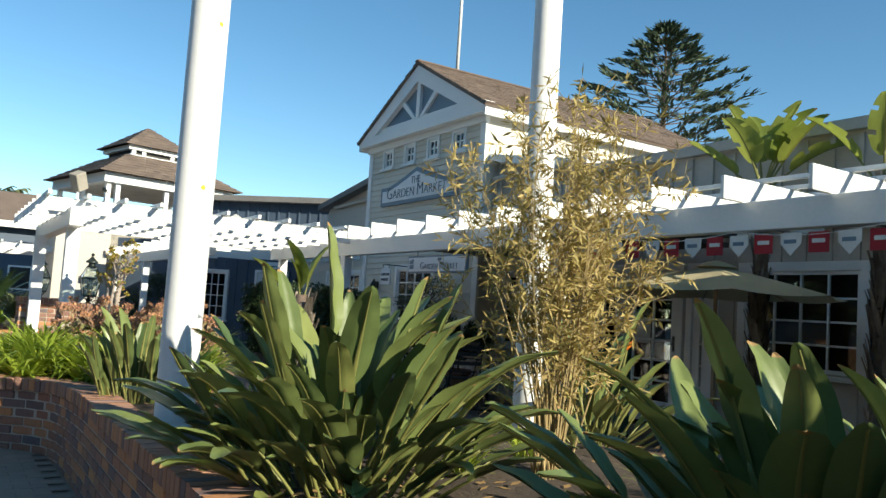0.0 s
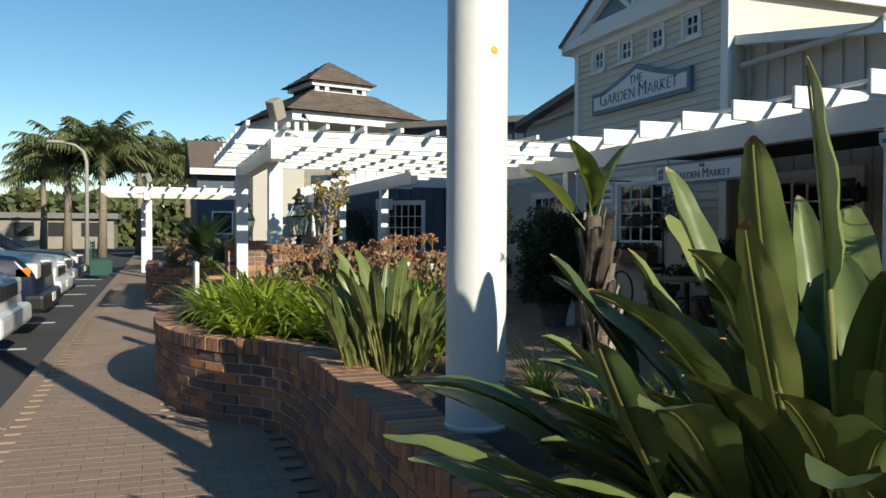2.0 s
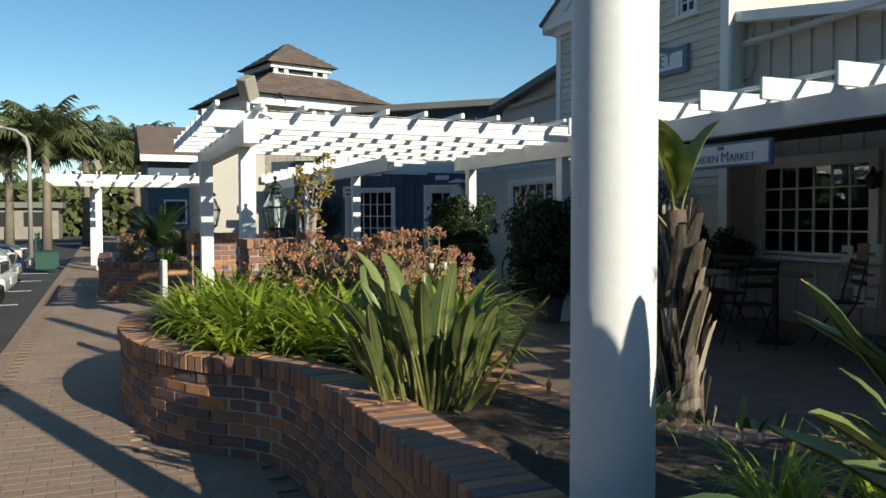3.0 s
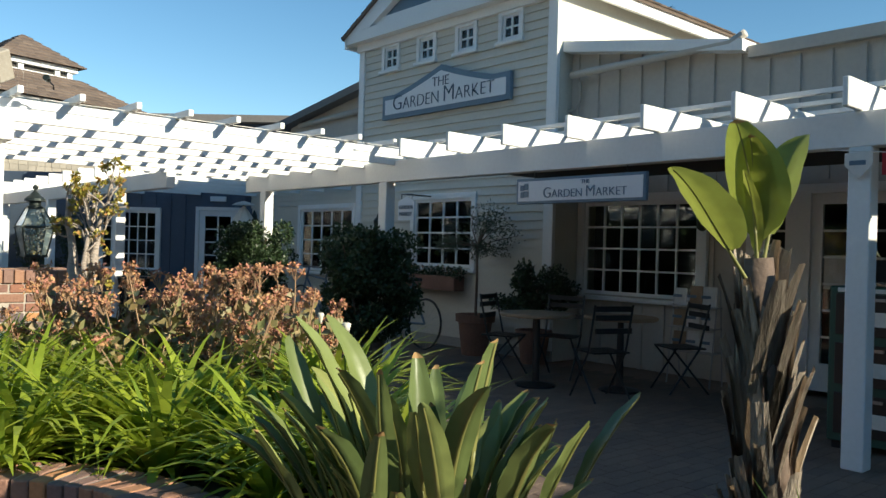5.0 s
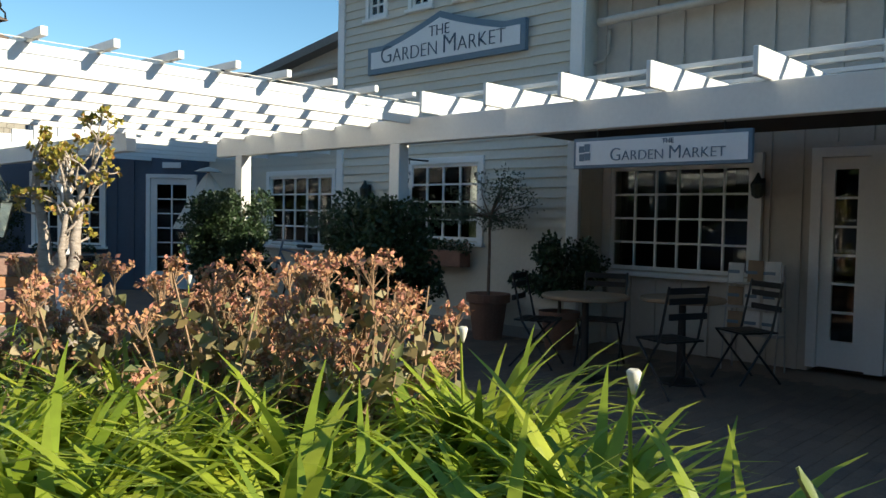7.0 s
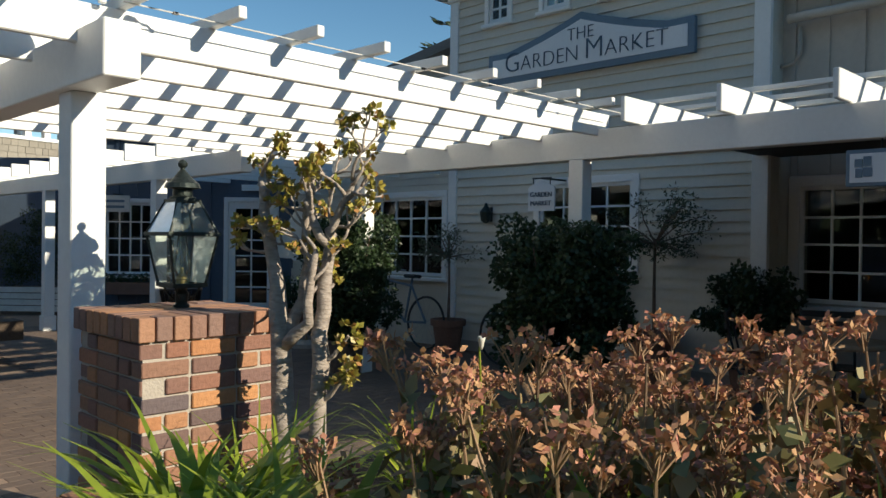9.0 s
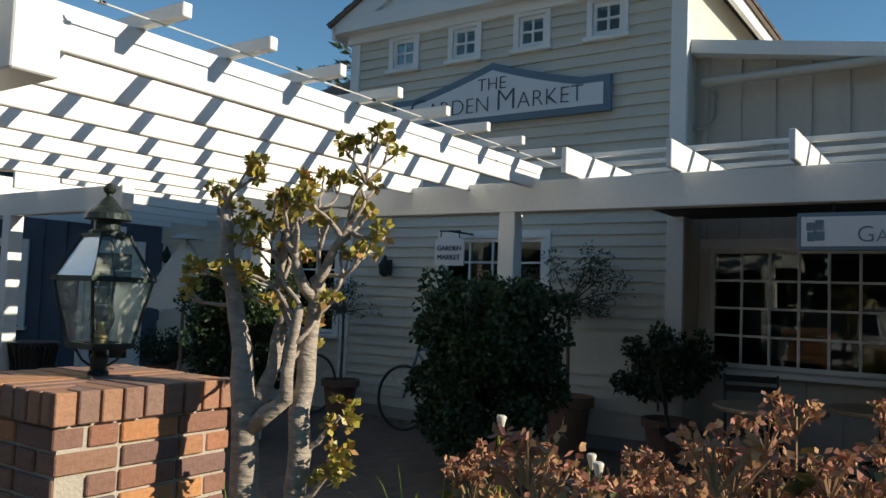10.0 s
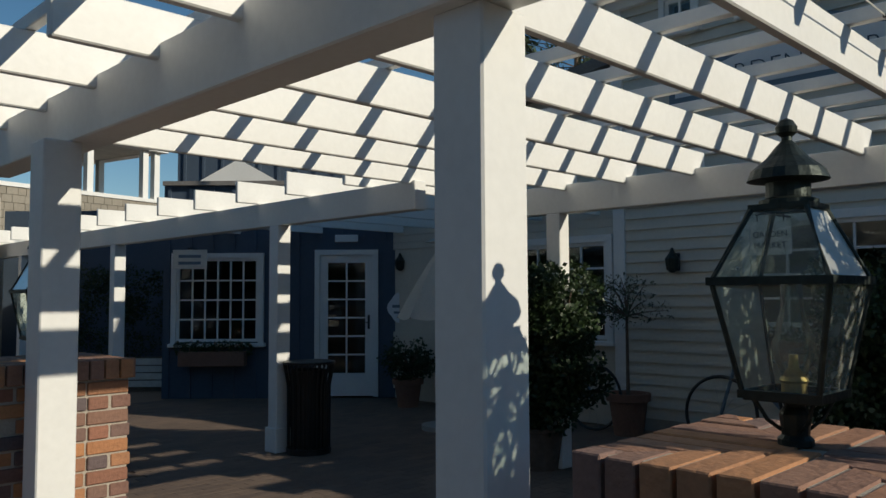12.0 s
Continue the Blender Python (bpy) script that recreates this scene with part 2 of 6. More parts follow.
def lettering(text, size, mat, parent, m, name="lettering", depth=0.004, caps=False, thin=0.0):
    """Raised letters in the built-in font, one object a word, the line centred, in the local x-z plane facing -y."""
    words = []
    for word in text.split():
        cu = bpy.data.curves.new("text", "FONT")
        cu.body, cu.size, cu.extrude, cu.offset = word, size, depth, -thin
        cu.small_caps_scale = 0.76
        if caps:
            for f in cu.body_format:
                f.use_small_caps = True
        tmp = new("text", cu)
        bpy.context.view_layer.update()
        me = bpy.data.meshes.new_from_object(tmp.evaluated_get(bpy.context.evaluated_depsgraph_get()))
        bpy.data.objects.remove(tmp)
        me.materials.clear()
        me.materials.append(mat)
        xs = [v.co.x for v in me.vertices]
        words.append((me, min(xs), max(xs)))
    gap = size * 0.36
    x = -(sum(b - a for _, a, b in words) + gap * (len(words) - 1)) / 2
    for me, a, b in words:
        ob = new(name, me)
        ob.parent = parent
        ob.matrix_basis = m @ pose(x - a, 0, 0) @ pose(0, 0, 0, 90, 0, 0)
        x += b - a + gap


FACING_STREET = -90  # local x is to the right seen from the street, local y into the wall


def window(name, m, w, h, nx, ny, label, casing=0.09, group="", mat=None, sill=True):
    """A casement with casing, muntin bars and a pane in each light; the origin is the lower left corner of the opening."""
    t = thing(name, m, label, "window", group, "structure")
    mat = mat or WHITE
    bm = boxes((-casing, 0, -0.03, 0.06, -0.02, h + casing), (w, w + casing, -0.03, 0.06, -0.02, h + casing), (0, w, -0.03, 0.06, h, h + casing))
    part("window_frame", bm, mat, t)
    if sill:
        part("window_sill", bevelled(boxes((-casing - 0.03, w + casing + 0.03, -0.07, 0.06, -0.07, -0.02)), 0.008), mat, t)
    st, mu = 0.04, 0.011
    bm = boxes((0, st, 0.0, 0.04, 0, h), (w - st, w, 0.0, 0.04, 0, h), (st, w - st, 0.0, 0.04, 0, st), (st, w - st, 0.0, 0.04, h - st, h))
    part("sash", bm, mat, t)
    pw, ph = (w - 2 * st) / nx, (h - 2 * st) / ny
    for i in range(1, nx):
        part("muntin", boxes((st + i * pw - mu, st + i * pw + mu, 0.004, 0.036, st, h - st)), mat, t)
    for j in range(1, ny):
        part("muntin", boxes((st, w - st, 0.006, 0.034, st + j * ph - mu, st + j * ph + mu)), mat, t)
    me = mesh_of(boxes((0, pw - 0.004, -0.002, 0.002, 0, ph - 0.004)), GLASS, "pane")
    for i in range(nx):
        for j in range(ny):
            piece("pane", me, t, pose(st + i * pw + 0.002, 0.02, st + j * ph + 0.002, random.uniform(-0.25, 0.25), 0, random.uniform(-0.25, 0.25)))
    return t


def glazed_door(name, m, w, h, nx, ny, label, mat=None, kick=0.3, handle=True, c=0.09):
    t = thing(name, m, label, "door", "", "structure")
    mat = mat or WHITE
    part("door_frame", boxes((-c, 0, -0.03, 0.08, 0, h + c), (w, w + c, -0.03, 0.08, 0, h + c), (0, w, -0.03, 0.08, h, h + c)), mat, t)
    st, mu = 0.11, 0.011
    leaf = part("leaf", boxes((0.004, st, 0, 0.045, 0.01, h - 0.004), (w - st, w - 0.004, 0, 0.045, 0.01, h - 0.004), (st, w - st, 0, 0.045, 0.01, kick), (st, w - st, 0, 0.045, h - st, h - 0.004)), mat, t)
    pw, ph = (w - 2 * st) / nx, (h - st - kick) / ny
    for i in range(1, nx):
        part("muntin", boxes((st + i * pw - mu, st + i * pw + mu, 0.004, 0.04, kick, h - st)), mat, leaf)
    for j in range(1, ny):
        part("muntin", boxes((st, w - st, 0.006, 0.038, kick + j * ph - mu, kick + j * ph + mu)), mat, leaf)
    me = mesh_of(boxes((0, pw - 0.004, -0.002, 0.002, 0, ph - 0.004)), GLASS, "pane")
    for i in range(nx):
        for j in range(ny):
            piece("pane", me, leaf, pose(st + i * pw + 0.002, 0.022, kick + j * ph + 0.002, random.uniform(-0.25, 0.25), 0, random.uniform(-0.25, 0.25)))
    if handle:
        bm = boxes((w - 0.075, w - 0.045, -0.012, 0.0, 0.93, 1.12))
        tube(bm, [(w - 0.06, -0.01, 1.02), (w - 0.06, -0.05, 1.02), (w - 0.12, -0.055, 1.02)], [0.008, 0.008, 0.007])
        part("door_handle", bm, BLACK, leaf, "dark lever handle")
    return t


# ---- ground ----
bm = boxes((-900, 900, -900, 900, -0.5, -0.1))
tagged(part("ground", bm, ASPHALT), "worn dark asphalt of the car park", "ground", kind="structure")
pavement = tagged(part("pavement", boxes((-3.0, 40, -14, 70, -0.4, -0.012)), SAND), "dusty brown paved walk and forecourt", "pavement", kind="structure")
kerb = thing("kerb", pose(-3.15, 0, 0), "low dusty brown kerb beside the walk", "kerb", kind="structure")
me = mesh_of(bevelled(boxes((0, 0.148, 0, 1.985, -0.35, -0.002)), 0.012), SAND, "kerb_stone")
for i in range(-6, 34):
    piece("kerb_stone", me, kerb, pose(0, i * 2.0, 0))
for i in range(9):
    line = part("parking_line", boxes((-7.6, -3.5, -0.05, 0.05, -0.1, -0.096)), LINEPAINT)
    line.location = (0, 4.2 + 2.75 * i, 0)
    tagged(line, "faded white parking bay line on asphalt", "road marking", "parking lines", "structure")

# ---- main block with the gable ----
FX, Y0, Y1 = 5.21, 11.17, 15.36  # street face and its two ends
M_FACE = pose(FX, Y1, 0, 0, 0, FACING_STREET)  # local x 0..4.19
W = Y1 - Y0
UWIN = [(Y1 - 14.70 + k * 0.852, Y1 - 14.70 + k * 0.852 + 0.32, 4.11, 4.44) for k in range(4)]
MIDWIN = (Y1 - 13.86, Y1 - 12.62, 1.10, 2.06)
holes = UWIN + [MIDWIN]
wall_main = thing("wall_main", M_FACE, "cream-grey clapboard gable wall with white corner boards", "wall", kind="structure")
part("core", holed(bmesh.new(), 0.0, W, 0.0, 4.72, 0.03, 0.2, holes), SIDING, wall_main)
part("plinth", boxes((0, W, -0.006, 0.03, 0.0, 0.13)), CONCRETE, wall_main, "low grey concrete footing")
for x0, x1 in ((0.0, 0.14), (W - 0.16, W)):
    part("corner_board", bevelled(boxes((x0, x1, -0.028, 0.03, 0.13, 4.55)), 0.006), WHITE, wall_main, "white corner board")
EXPO = 0.115
for k in range(int((4.5 - 0.13) / EXPO) + 1):
    z = 0.13 + k * EXPO
    for a, b in split_runs(0.141, W - 0.161, z + EXPO / 2, holes, 0.08):
        bm = bmesh.new()
        prism(bm, [(-0.016, 0), (0.03, 0), (0.03, EXPO + 0.012), (0.012, EXPO + 0.012)], a, b)
        bm.transform(Matrix(((0, 1, 0, 0), (1, 0, 0, 0), (0, 0, 1, 0), (0, 0, 0, 1))))
        ob = part("plank", bm, SIDING, wall_main)
        ob.location.z = z
part("frieze", bevelled(boxes((-0.03, W + 0.03, -0.06, 0.03, 4.48, 4.60)), 0.006), WHITE, wall_main, "white frieze board")
for k, h in enumerate(UWIN):
    window("window_%d" % (k + 1), M_FACE @ pose(h[0], 0.0, h[2]), h[1] - h[0], h[3] - h[2], 2, 2, "small white four-light window under the gable", 0.06, "gable windows", WHITE)
window("window_5", M_FACE @ pose(MIDWIN[0], 0.0, MIDWIN[2]), MIDWIN[1] - MIDWIN[0], MIDWIN[3] - MIDWIN[2], 4, 4, "white multi-pane shop window in clapboard wall", 0.08)

# gable: white pediment with triangular lights, cornice and roof
GY0, GY1, GA = -0.15, W + 0.17, 5.93
gable = thing("gable", M_FACE, "white pediment with three blue triangular lights", "gable", kind="structure")
gm = (GY0 + GY1) / 2
bm = bmesh.new()
prism(bm, [(GY0 + 0.10, 4.72), (GY1 - 0.10, 4.72), (gm, GA - 0.12)], -0.10, -0.02)
part("pediment_board", bm, SIGNBLUE, gable, "dusky blue pediment field")
bm = bmesh.new()
prism(bm, [(GY0, 4.60), (GY1, 4.60), (GY1, 4.78), (GY0, 4.78)], -0.20, 0.05)
prism(bm, [(GY0 + 0.25, 4.78), (GY1 - 0.25, 4.78), (GY1 - 0.45, 4.90), (GY0 + 0.45, 4.90)], -0.14, -0.1)
part("cornice", bm, WHITE, gable)
slope = (GA - 4.72) / (gm - GY0)
for sgn in (-1, 1):
    bm = bmesh.new()
    prism(bm, [(gm + sgn * 2.27, 4.74), (gm, GA - 0.02), (gm, GA - 0.36), (gm + sgn * 1.62, 4.78)], -0.205 - 0.002 * sgn, -0.1)
    part("raking_board", bm, WHITE, gable)
    bm = bmesh.new()
    prism(bm, [(gm + sgn * 0.05, 4.88), (gm + sgn * 0.17, 4.88), (gm + sgn * 0.80, 5.36), (gm + sgn * 0.70, 5.42)], -0.15 - 0.002 * sgn, -0.1)
    part("strut", bm, WHITE, gable)
part("king_post", boxes((gm - 0.06, gm + 0.06, -0.16, -0.1, 4.88, 5.66)), WHITE, gable)

# ---- roofs ----
def shingle_slope(parent, m, width, run, rise, nrow, rng):
    """Rows of overlapping shingles on a slope; local x along the eave, y up the slope."""
    bm = bmesh.new()
    length = math.hypot(run, rise)
    box(bm, 0, width, 0, length, -0.05, -0.004)
    row = length / nrow
    for r in range(nrow):
        x = -rng.uniform(0, 0.15)
        while x < width:
            w = rng.uniform(0.13, 0.22)
            a, b = max(0, x), min(width, x + w - 0.006)
            t = rng.uniform(0.008, 0.018)
            if b - a > 0.02:
                v = [bm.verts.new(p) for p in ((a, r * row - 0.01, 0), (b, r * row - 0.01, 0), (b, r * row - 0.01, t + 0.008), (a, r * row - 0.01, t + 0.008), (a, (r + 1) * row + 0.03, 0.004), (b, (r + 1) * row + 0.03, 0.004))]
                for f in ((0, 1, 2, 3), (3, 2, 5, 4), (1, 5, 2), (0, 3, 4)):
                    bm.faces.new([v[i] for i in f])
            x += w
    ob = part("shingles", bm, SHINGLE, parent)
    ob["kind"] = "stuff"
    ob.matrix_basis = m @ pose(0, 0, 0, math.degrees(math.atan2(rise, run)), 0, 0)
    return ob


roof_rng = random.Random(4)
roof = thing("roof_main", M_FACE, "brown shingled gable roof", "roof", kind="structure")
RL = 6.2  # length back from the street
run, rise = gm - GY0 + 0.08, GA - 4.70
# the slope that faces the approaching walker, then the far one
shingle_slope(roof, Matrix.Translation((GY1 + 0.08, -0.24, 4.72)) @ pose(0, 0, 0, 0, 0, 90), RL, run, rise, 17, roof_rng)
shingle_slope(roof, Matrix.Translation((GY0 - 0.08, RL - 0.24, 4.72)) @ pose(0, 0, 0, 0, 0, -90), RL, run, rise, 17, roof_rng)
part("ridge_cap", bevelled(boxes((gm - 0.07, gm + 0.07, -0.26, RL - 0.2, GA - 0.0, GA + 0.05)), 0.02), SHINGLE, roof)
part("side_fascia", boxes((GY1 - 0.02, GY1 + 0.03, -0.2, RL - 0.3, 4.54, 4.72), (GY0 - 0.03, GY0 + 0.02, -0.2, RL - 0.3, 4.54, 4.72)), WHITE, roof)
# closed body behind the face
body = thing("wall_main_sides", M_FACE, "pale clapboard side and back walls", "wall", kind="structure")
for nm, d in (("side_wall", (W - 0.18, W - 0.001, 0.2, RL - 0.4, 0, 4.7)), ("side_wall", (0.001, 0.18, 0.2, RL - 0.4, 0, 4.7)), ("back_wall", (0.18, W - 0.18, RL - 0.6, RL - 0.4, 0, 4.7))):
    part(nm, boxes(d), SIDING, body)
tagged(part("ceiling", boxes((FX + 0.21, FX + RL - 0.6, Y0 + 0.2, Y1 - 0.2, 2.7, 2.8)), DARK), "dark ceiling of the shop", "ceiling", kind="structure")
flagpole = thing("flagpole", pose(5.92, 13.33, 5.9), "tall thin white flagpole on the ridge", "flagpole")
part("pole", tube(bmesh.new(), [(0, 0, 0), (0, 0, 4.6)], [0.035, 0.025], 10), WHITE, flagpole, smooth=True)

# ---- left wing ----
wing = thing("wall_left_wing", pose(FX + 0.004, 19.0, 0, 0, 0, FACING_STREET), "cream-grey boarded wall with sloping roof edge", "wall", kind="structure")
LWIN = (19.0 - 17.06, 19.0 - 15.46, 0.92, 1.98)
part("core", holed(bmesh.new(), 0.0, 3.63, 0.0, 2.9, 0.02, 0.2, [LWIN]), SIDING, wing)
for k in range(9):
    z = 2.05 + k * 0.095
    part("plank", boxes((0, 3.62, 0.002, 0.02, z, z + 0.088)), SIDING, wing)
for k in range(7):
    z = 0.13 + k * 0.112
    part("plank", boxes((0, 3.62, 0.002, 0.02, z, z + 0.106)), SIDING, wing)
bm = bmesh.new()
prism(bm, [(0.4, 2.9), (3.63, 2.9), (3.63, 4.05), (0.8, 3.62)], 0.42, 0.6)
part("upper_wall", bm, BATTEN, wing)
bm = bmesh.new()
prism(bm, [(0.55, 3.56), (3.63, 4.03), (3.63, 4.16), (0.55, 3.69)], 0.2, 0.75)
part("roof_edge", bm, ROOFGREY, wing)
bm = bmesh.new()
tube(bm, [(1.2, 0.36, 3.6), (3.2, 0.36, 3.66)], [0.05, 0.05], 10)
part("gutter_pipe", bm, BATTEN, wing, smooth=True)
window("window_6", pose(FX + 0.004, 19.0, 0, 0, 0, FACING_STREET) @ pose(LWIN[0], 0.0, LWIN[2]), LWIN[1] - LWIN[0], LWIN[3] - LWIN[2], 5, 4, "white multi-pane shop window beside the topiary", 0.08)

# ---- right wing with the recessed shop front ----
RX = 5.68
M_RW = pose(RX, Y0, 0, 0, 0, FACING_STREET)  # local x to the right along the shop front
RLEN = 16.0
SHOPWIN = (0.11, 1.70, 0.85, 1.97)
DOORS = (2.26, 4.34, 0.0, 2.04)
NEARWIN = (4.75, 6.1, 0.9, 1.98)
wall_shop = thing("wall_shop", M_RW, "grey board-and-batten shop front under the porch", "wall", kind="structure")
part("core", holed(bmesh.new(), 0.0, RLEN, 0.0, 2.7, 0.03, 0.2, [SHOPWIN, DOORS, NEARWIN, (7.0, 9.0, 0.9, 1.98)]), BATTEN, wall_shop)
for k in range(54):
    x = 0.05 + k * 0.3
    for a, b in ((0.0, 0.86), (2.08, 2.7)) if any(h[0] - 0.1 < x < h[1] + 0.1 for h in (SHOPWIN, NEARWIN, (7.0, 9.0))) else (((2.14, 2.7),) if DOORS[0] - 0.1 < x < DOORS[1] + 0.1 else ((0.0, 2.7),)):
        part("batten", boxes((x - 0.022, x + 0.022, 0.005, 0.03, a, b)), BATTEN, wall_shop)
part("return_wall", boxes((-0.02, 0.0, -(RX - FX) + 0.21, 0.03, 0.0, 2.9)), SIDING, wall_shop)
window("window_7", M_RW @ pose(SHOPWIN[0], 0.0, SHOPWIN[2]), 1.59, 1.12, 6, 4, "wide white multi-pane shop window under the porch", 0.1)
window("window_8", M_RW @ pose(NEARWIN[0], 0.0, NEARWIN[2]), 1.35, 1.08, 4, 4, "white multi-pane shop window behind the bamboo", 0.1)
window("window_9", M_RW @ pose(7.0, 0.0, 0.9), 2.0, 1.08, 6, 4, "white multi-pane shop window behind the umbrella", 0.1)
glazed_door("door_1", M_RW @ pose(DOORS[0] + 0.09, 0.0, 0.05), 0.42, 1.95, 1, 6, "narrow white side light beside the shop door", kick=0.26, handle=False)
glazed_door("door_2", M_RW @ pose(DOORS[0] + 0.66, 0.0, 0.05), 0.84, 1.95, 2, 6, "closed white glazed shop door", kick=0.28)
glazed_door("door_3", M_RW @ pose(DOORS[0] + 1.73, 0.0, 0.05), 0.26, 1.95, 1, 6, "narrow white side light of the shop door", kick=0.26, handle=False)
upper = thing("wall_right_upper", pose(5.45, Y0, 0, 0, 0, FACING_STREET), "grey board-and-batten upper wall above the porch", "wall", kind="structure")
bm = bmesh.new()
prism(bm, [(0, 2.45), (RLEN, 2.45), (RLEN, 3.42), (2.3, 3.42), (2.3, 3.52), (0, 3.9)], 0.03, 0.2)
part("core", bm, BATTEN, upper)
for k in range(52):
    x = 0.1 + k * 0.305
    top = 3.9 - 0.165 * x if x < 2.3 else 3.40
    part("batten", boxes((x - 0.025, x + 0.025, 0.0, 0.03, 2.45, top - 0.05)), BATTEN, upper)
bm = bmesh.new()
prism(bm, [(0, 3.82), (2.35, 3.44), (2.35, 3.56), (0, 3.95)], -0.16, 0.5)
part("roof_edge", bm, WHITE, upper, "pale sloping roof edge")
part("cap_board", boxes((2.36, RLEN, -0.06, 0.25, 3.38, 3.50)), BATTEN, upper)
bm = bmesh.new()
tube(bm, [(0.1, -0.1, 3.52), (0.25, -0.12, 3.52), (2.2, -0.12, 3.55), (2.36, -0.12, 3.62)], [0.045] * 4, 10)
part("gutter_pipe", bm, BATTEN, upper, "grey pipe along the wall", smooth=True)
bm = bmesh.new()
tube(bm, [(0.18, -0.03, 3.45), (0.18, -0.03, 3.2), (0.12, -0.03, 3.12), (-0.02, -0.03, 3.1)], [0.02] * 4, 8)
part("conduit", bm, BATTEN, upper, smooth=True)
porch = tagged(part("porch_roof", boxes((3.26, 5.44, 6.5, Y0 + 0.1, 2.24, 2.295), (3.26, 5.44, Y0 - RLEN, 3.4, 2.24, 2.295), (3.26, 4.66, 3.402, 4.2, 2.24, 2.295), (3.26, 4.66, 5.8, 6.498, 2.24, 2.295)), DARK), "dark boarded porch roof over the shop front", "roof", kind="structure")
tagged(part("roof_right", boxes((5.66, 12.0, Y0 - RLEN, Y0 - 0.02, 3.2, 3.3)), ROOFGREY), "flat grey roof behind the parapet", "roof", kind="structure")
tagged(part("wall_back", boxes((11.8, 12.0, Y0 - RLEN, Y0 - 0.02, 0, 3.19), (5.88, 11.8, Y0 - RLEN, Y0 - RLEN + 0.2, 0, 3.19)), BATTEN), "plain grey back wall of the shops", "wall", kind="structure")
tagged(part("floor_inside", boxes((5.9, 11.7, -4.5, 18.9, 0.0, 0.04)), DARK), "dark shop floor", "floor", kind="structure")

# ---- blue corner building ----
M_BLUE = pose(4.735, 19.39, 0, 0, 0, -45)  # local x to the right, origin at the middle of its door
BDOOR = (-0.44, 0.44, 0.0, 2.05)
BWIN = (-2.36, -1.22, 0.78, 1.94)
blue = thing("wall_blue", M_BLUE, "slate-blue board-and-batten wall with white openings", "wall", kind="structure")
part("core", holed(bmesh.new(), -2.56, 1.05, 0.0, 3.0, 0.03, 0.2, [BDOOR, BWIN]), BLUE, blue)
for k in range(12):
    x = -2.48 + k * 0.3
    for a, b in ((2.22, 3.0),) if BDOOR[0] - 0.12 < x < BDOOR[1] + 0.12 else (((0, 0.66), (2.06, 3.0)) if BWIN[0] - 0.12 < x < BWIN[1] + 0.12 else ((0, 3.0),)):
        part("batten", boxes((x - 0.022, x + 0.022, 0.006, 0.03, a, b)), BLUE, blue)
window("window_10", M_BLUE @ pose(BWIN[0], 0, BWIN[2]), 1.14, 1.16, 6, 4, "white multi-pane window in slate-blue wall", 0.07)
glazed_door("door_4", M_BLUE @ pose(-0.37, 0, 0.02), 0.74, 1.96, 2, 6, "closed white glazed door in slate-blue wall", kick=0.32, c=0.07)
bm = bmesh.new()
prism(bm, [(-2.9, 3.0), (2.4, 3.0), (2.4, 4.0), (-2.9, 4.0)], 1.6, 1.8)
part("upper_wall", bm, BLUE, blue)
for k in range(17):
    part("batten", boxes((-2.8 + k * 0.3, -2.76 + k * 0.3, 1.57, 1.6, 3.0, 3.95)), BLUE, blue)
part("roof_edge", boxes((-3.0, 2.5, 1.35, 1.9, 3.95, 4.1)), ROOFGREY, blue)
part("lean_roof", boxes((-2.56, 1.4, -0.05, 1.62, 2.96, 3.02)), ROOFGREY, blue)
bm = bmesh.new()
prism(bm, [(-2.6, 3.05), (-1.2, 3.05), (-1.2, 3.2), (-1.9, 3.6), (-2.6, 3.2)], 1.5, 1.56)
part("parapet_board", bm, WHITE, blue, "pale pointed false front")
part("return_wall", boxes((-2.56, -2.4, 0.2, 2.6, 0, 2.96)), BLUE, blue)
part("rear_wall", boxes((-6.2, -2.56, 2.6, 2.8, 0, 2.9)), BLUE, blue)
part("door_plate", bevelled(boxes((-0.16, 0.16, -0.02, 0.005, 2.16, 2.26)), 0.005), WHITE, blue)
tagged(part("wall_back_blue", boxes((9.0, 9.2, 15.4, 26, 0, 3.4)), BLUE), "plain back wall behind the corner shop", "wall", kind="structure")

# ---- open tower beyond ----
tower = thing("tower", pose(3.45, 29.2, -0.2, 0, 0, 13), "shingled tower with open belvedere and cupola", "tower")
bm = bmesh.new()
holed(bm, -2.1, 2.1, 0, 3.7, -2.1, -1.95, [])
box(bm, -2.1, -1.95, -1.95, 2.1, 0, 3.7)
box(bm, 1.95, 2.1, -1.95, 2.1, 0, 3.7)
box(bm, -1.95, 1.95, 1.95, 2.1, 0, 3.7)
part("shaft", bm, WALLSHINGLE, tower)
bm = bmesh.new()
for r in range(24):
    x = -2.1
    while x < 2.1:
        w = roof_rng.uniform(0.14, 0.26)
        box(bm, x, min(2.1, x + w) - 0.008, -2.125 - roof_rng.uniform(0, 0.008), -2.1, 0.1 + r * 0.15, 0.242 + r * 0.15)
        x += w
part("wall_shingles", bm, WALLSHINGLE, tower)["kind"] = "stuff"
part("rail_cap", boxes((-2.16, 2.16, -2.16, -1.9, 3.7, 3.78), (-2.16, -1.9, -1.9, 2.16, 3.7, 3.78), (1.9, 2.16, -1.9, 2.16, 3.7, 3.78)), WHITE, tower)
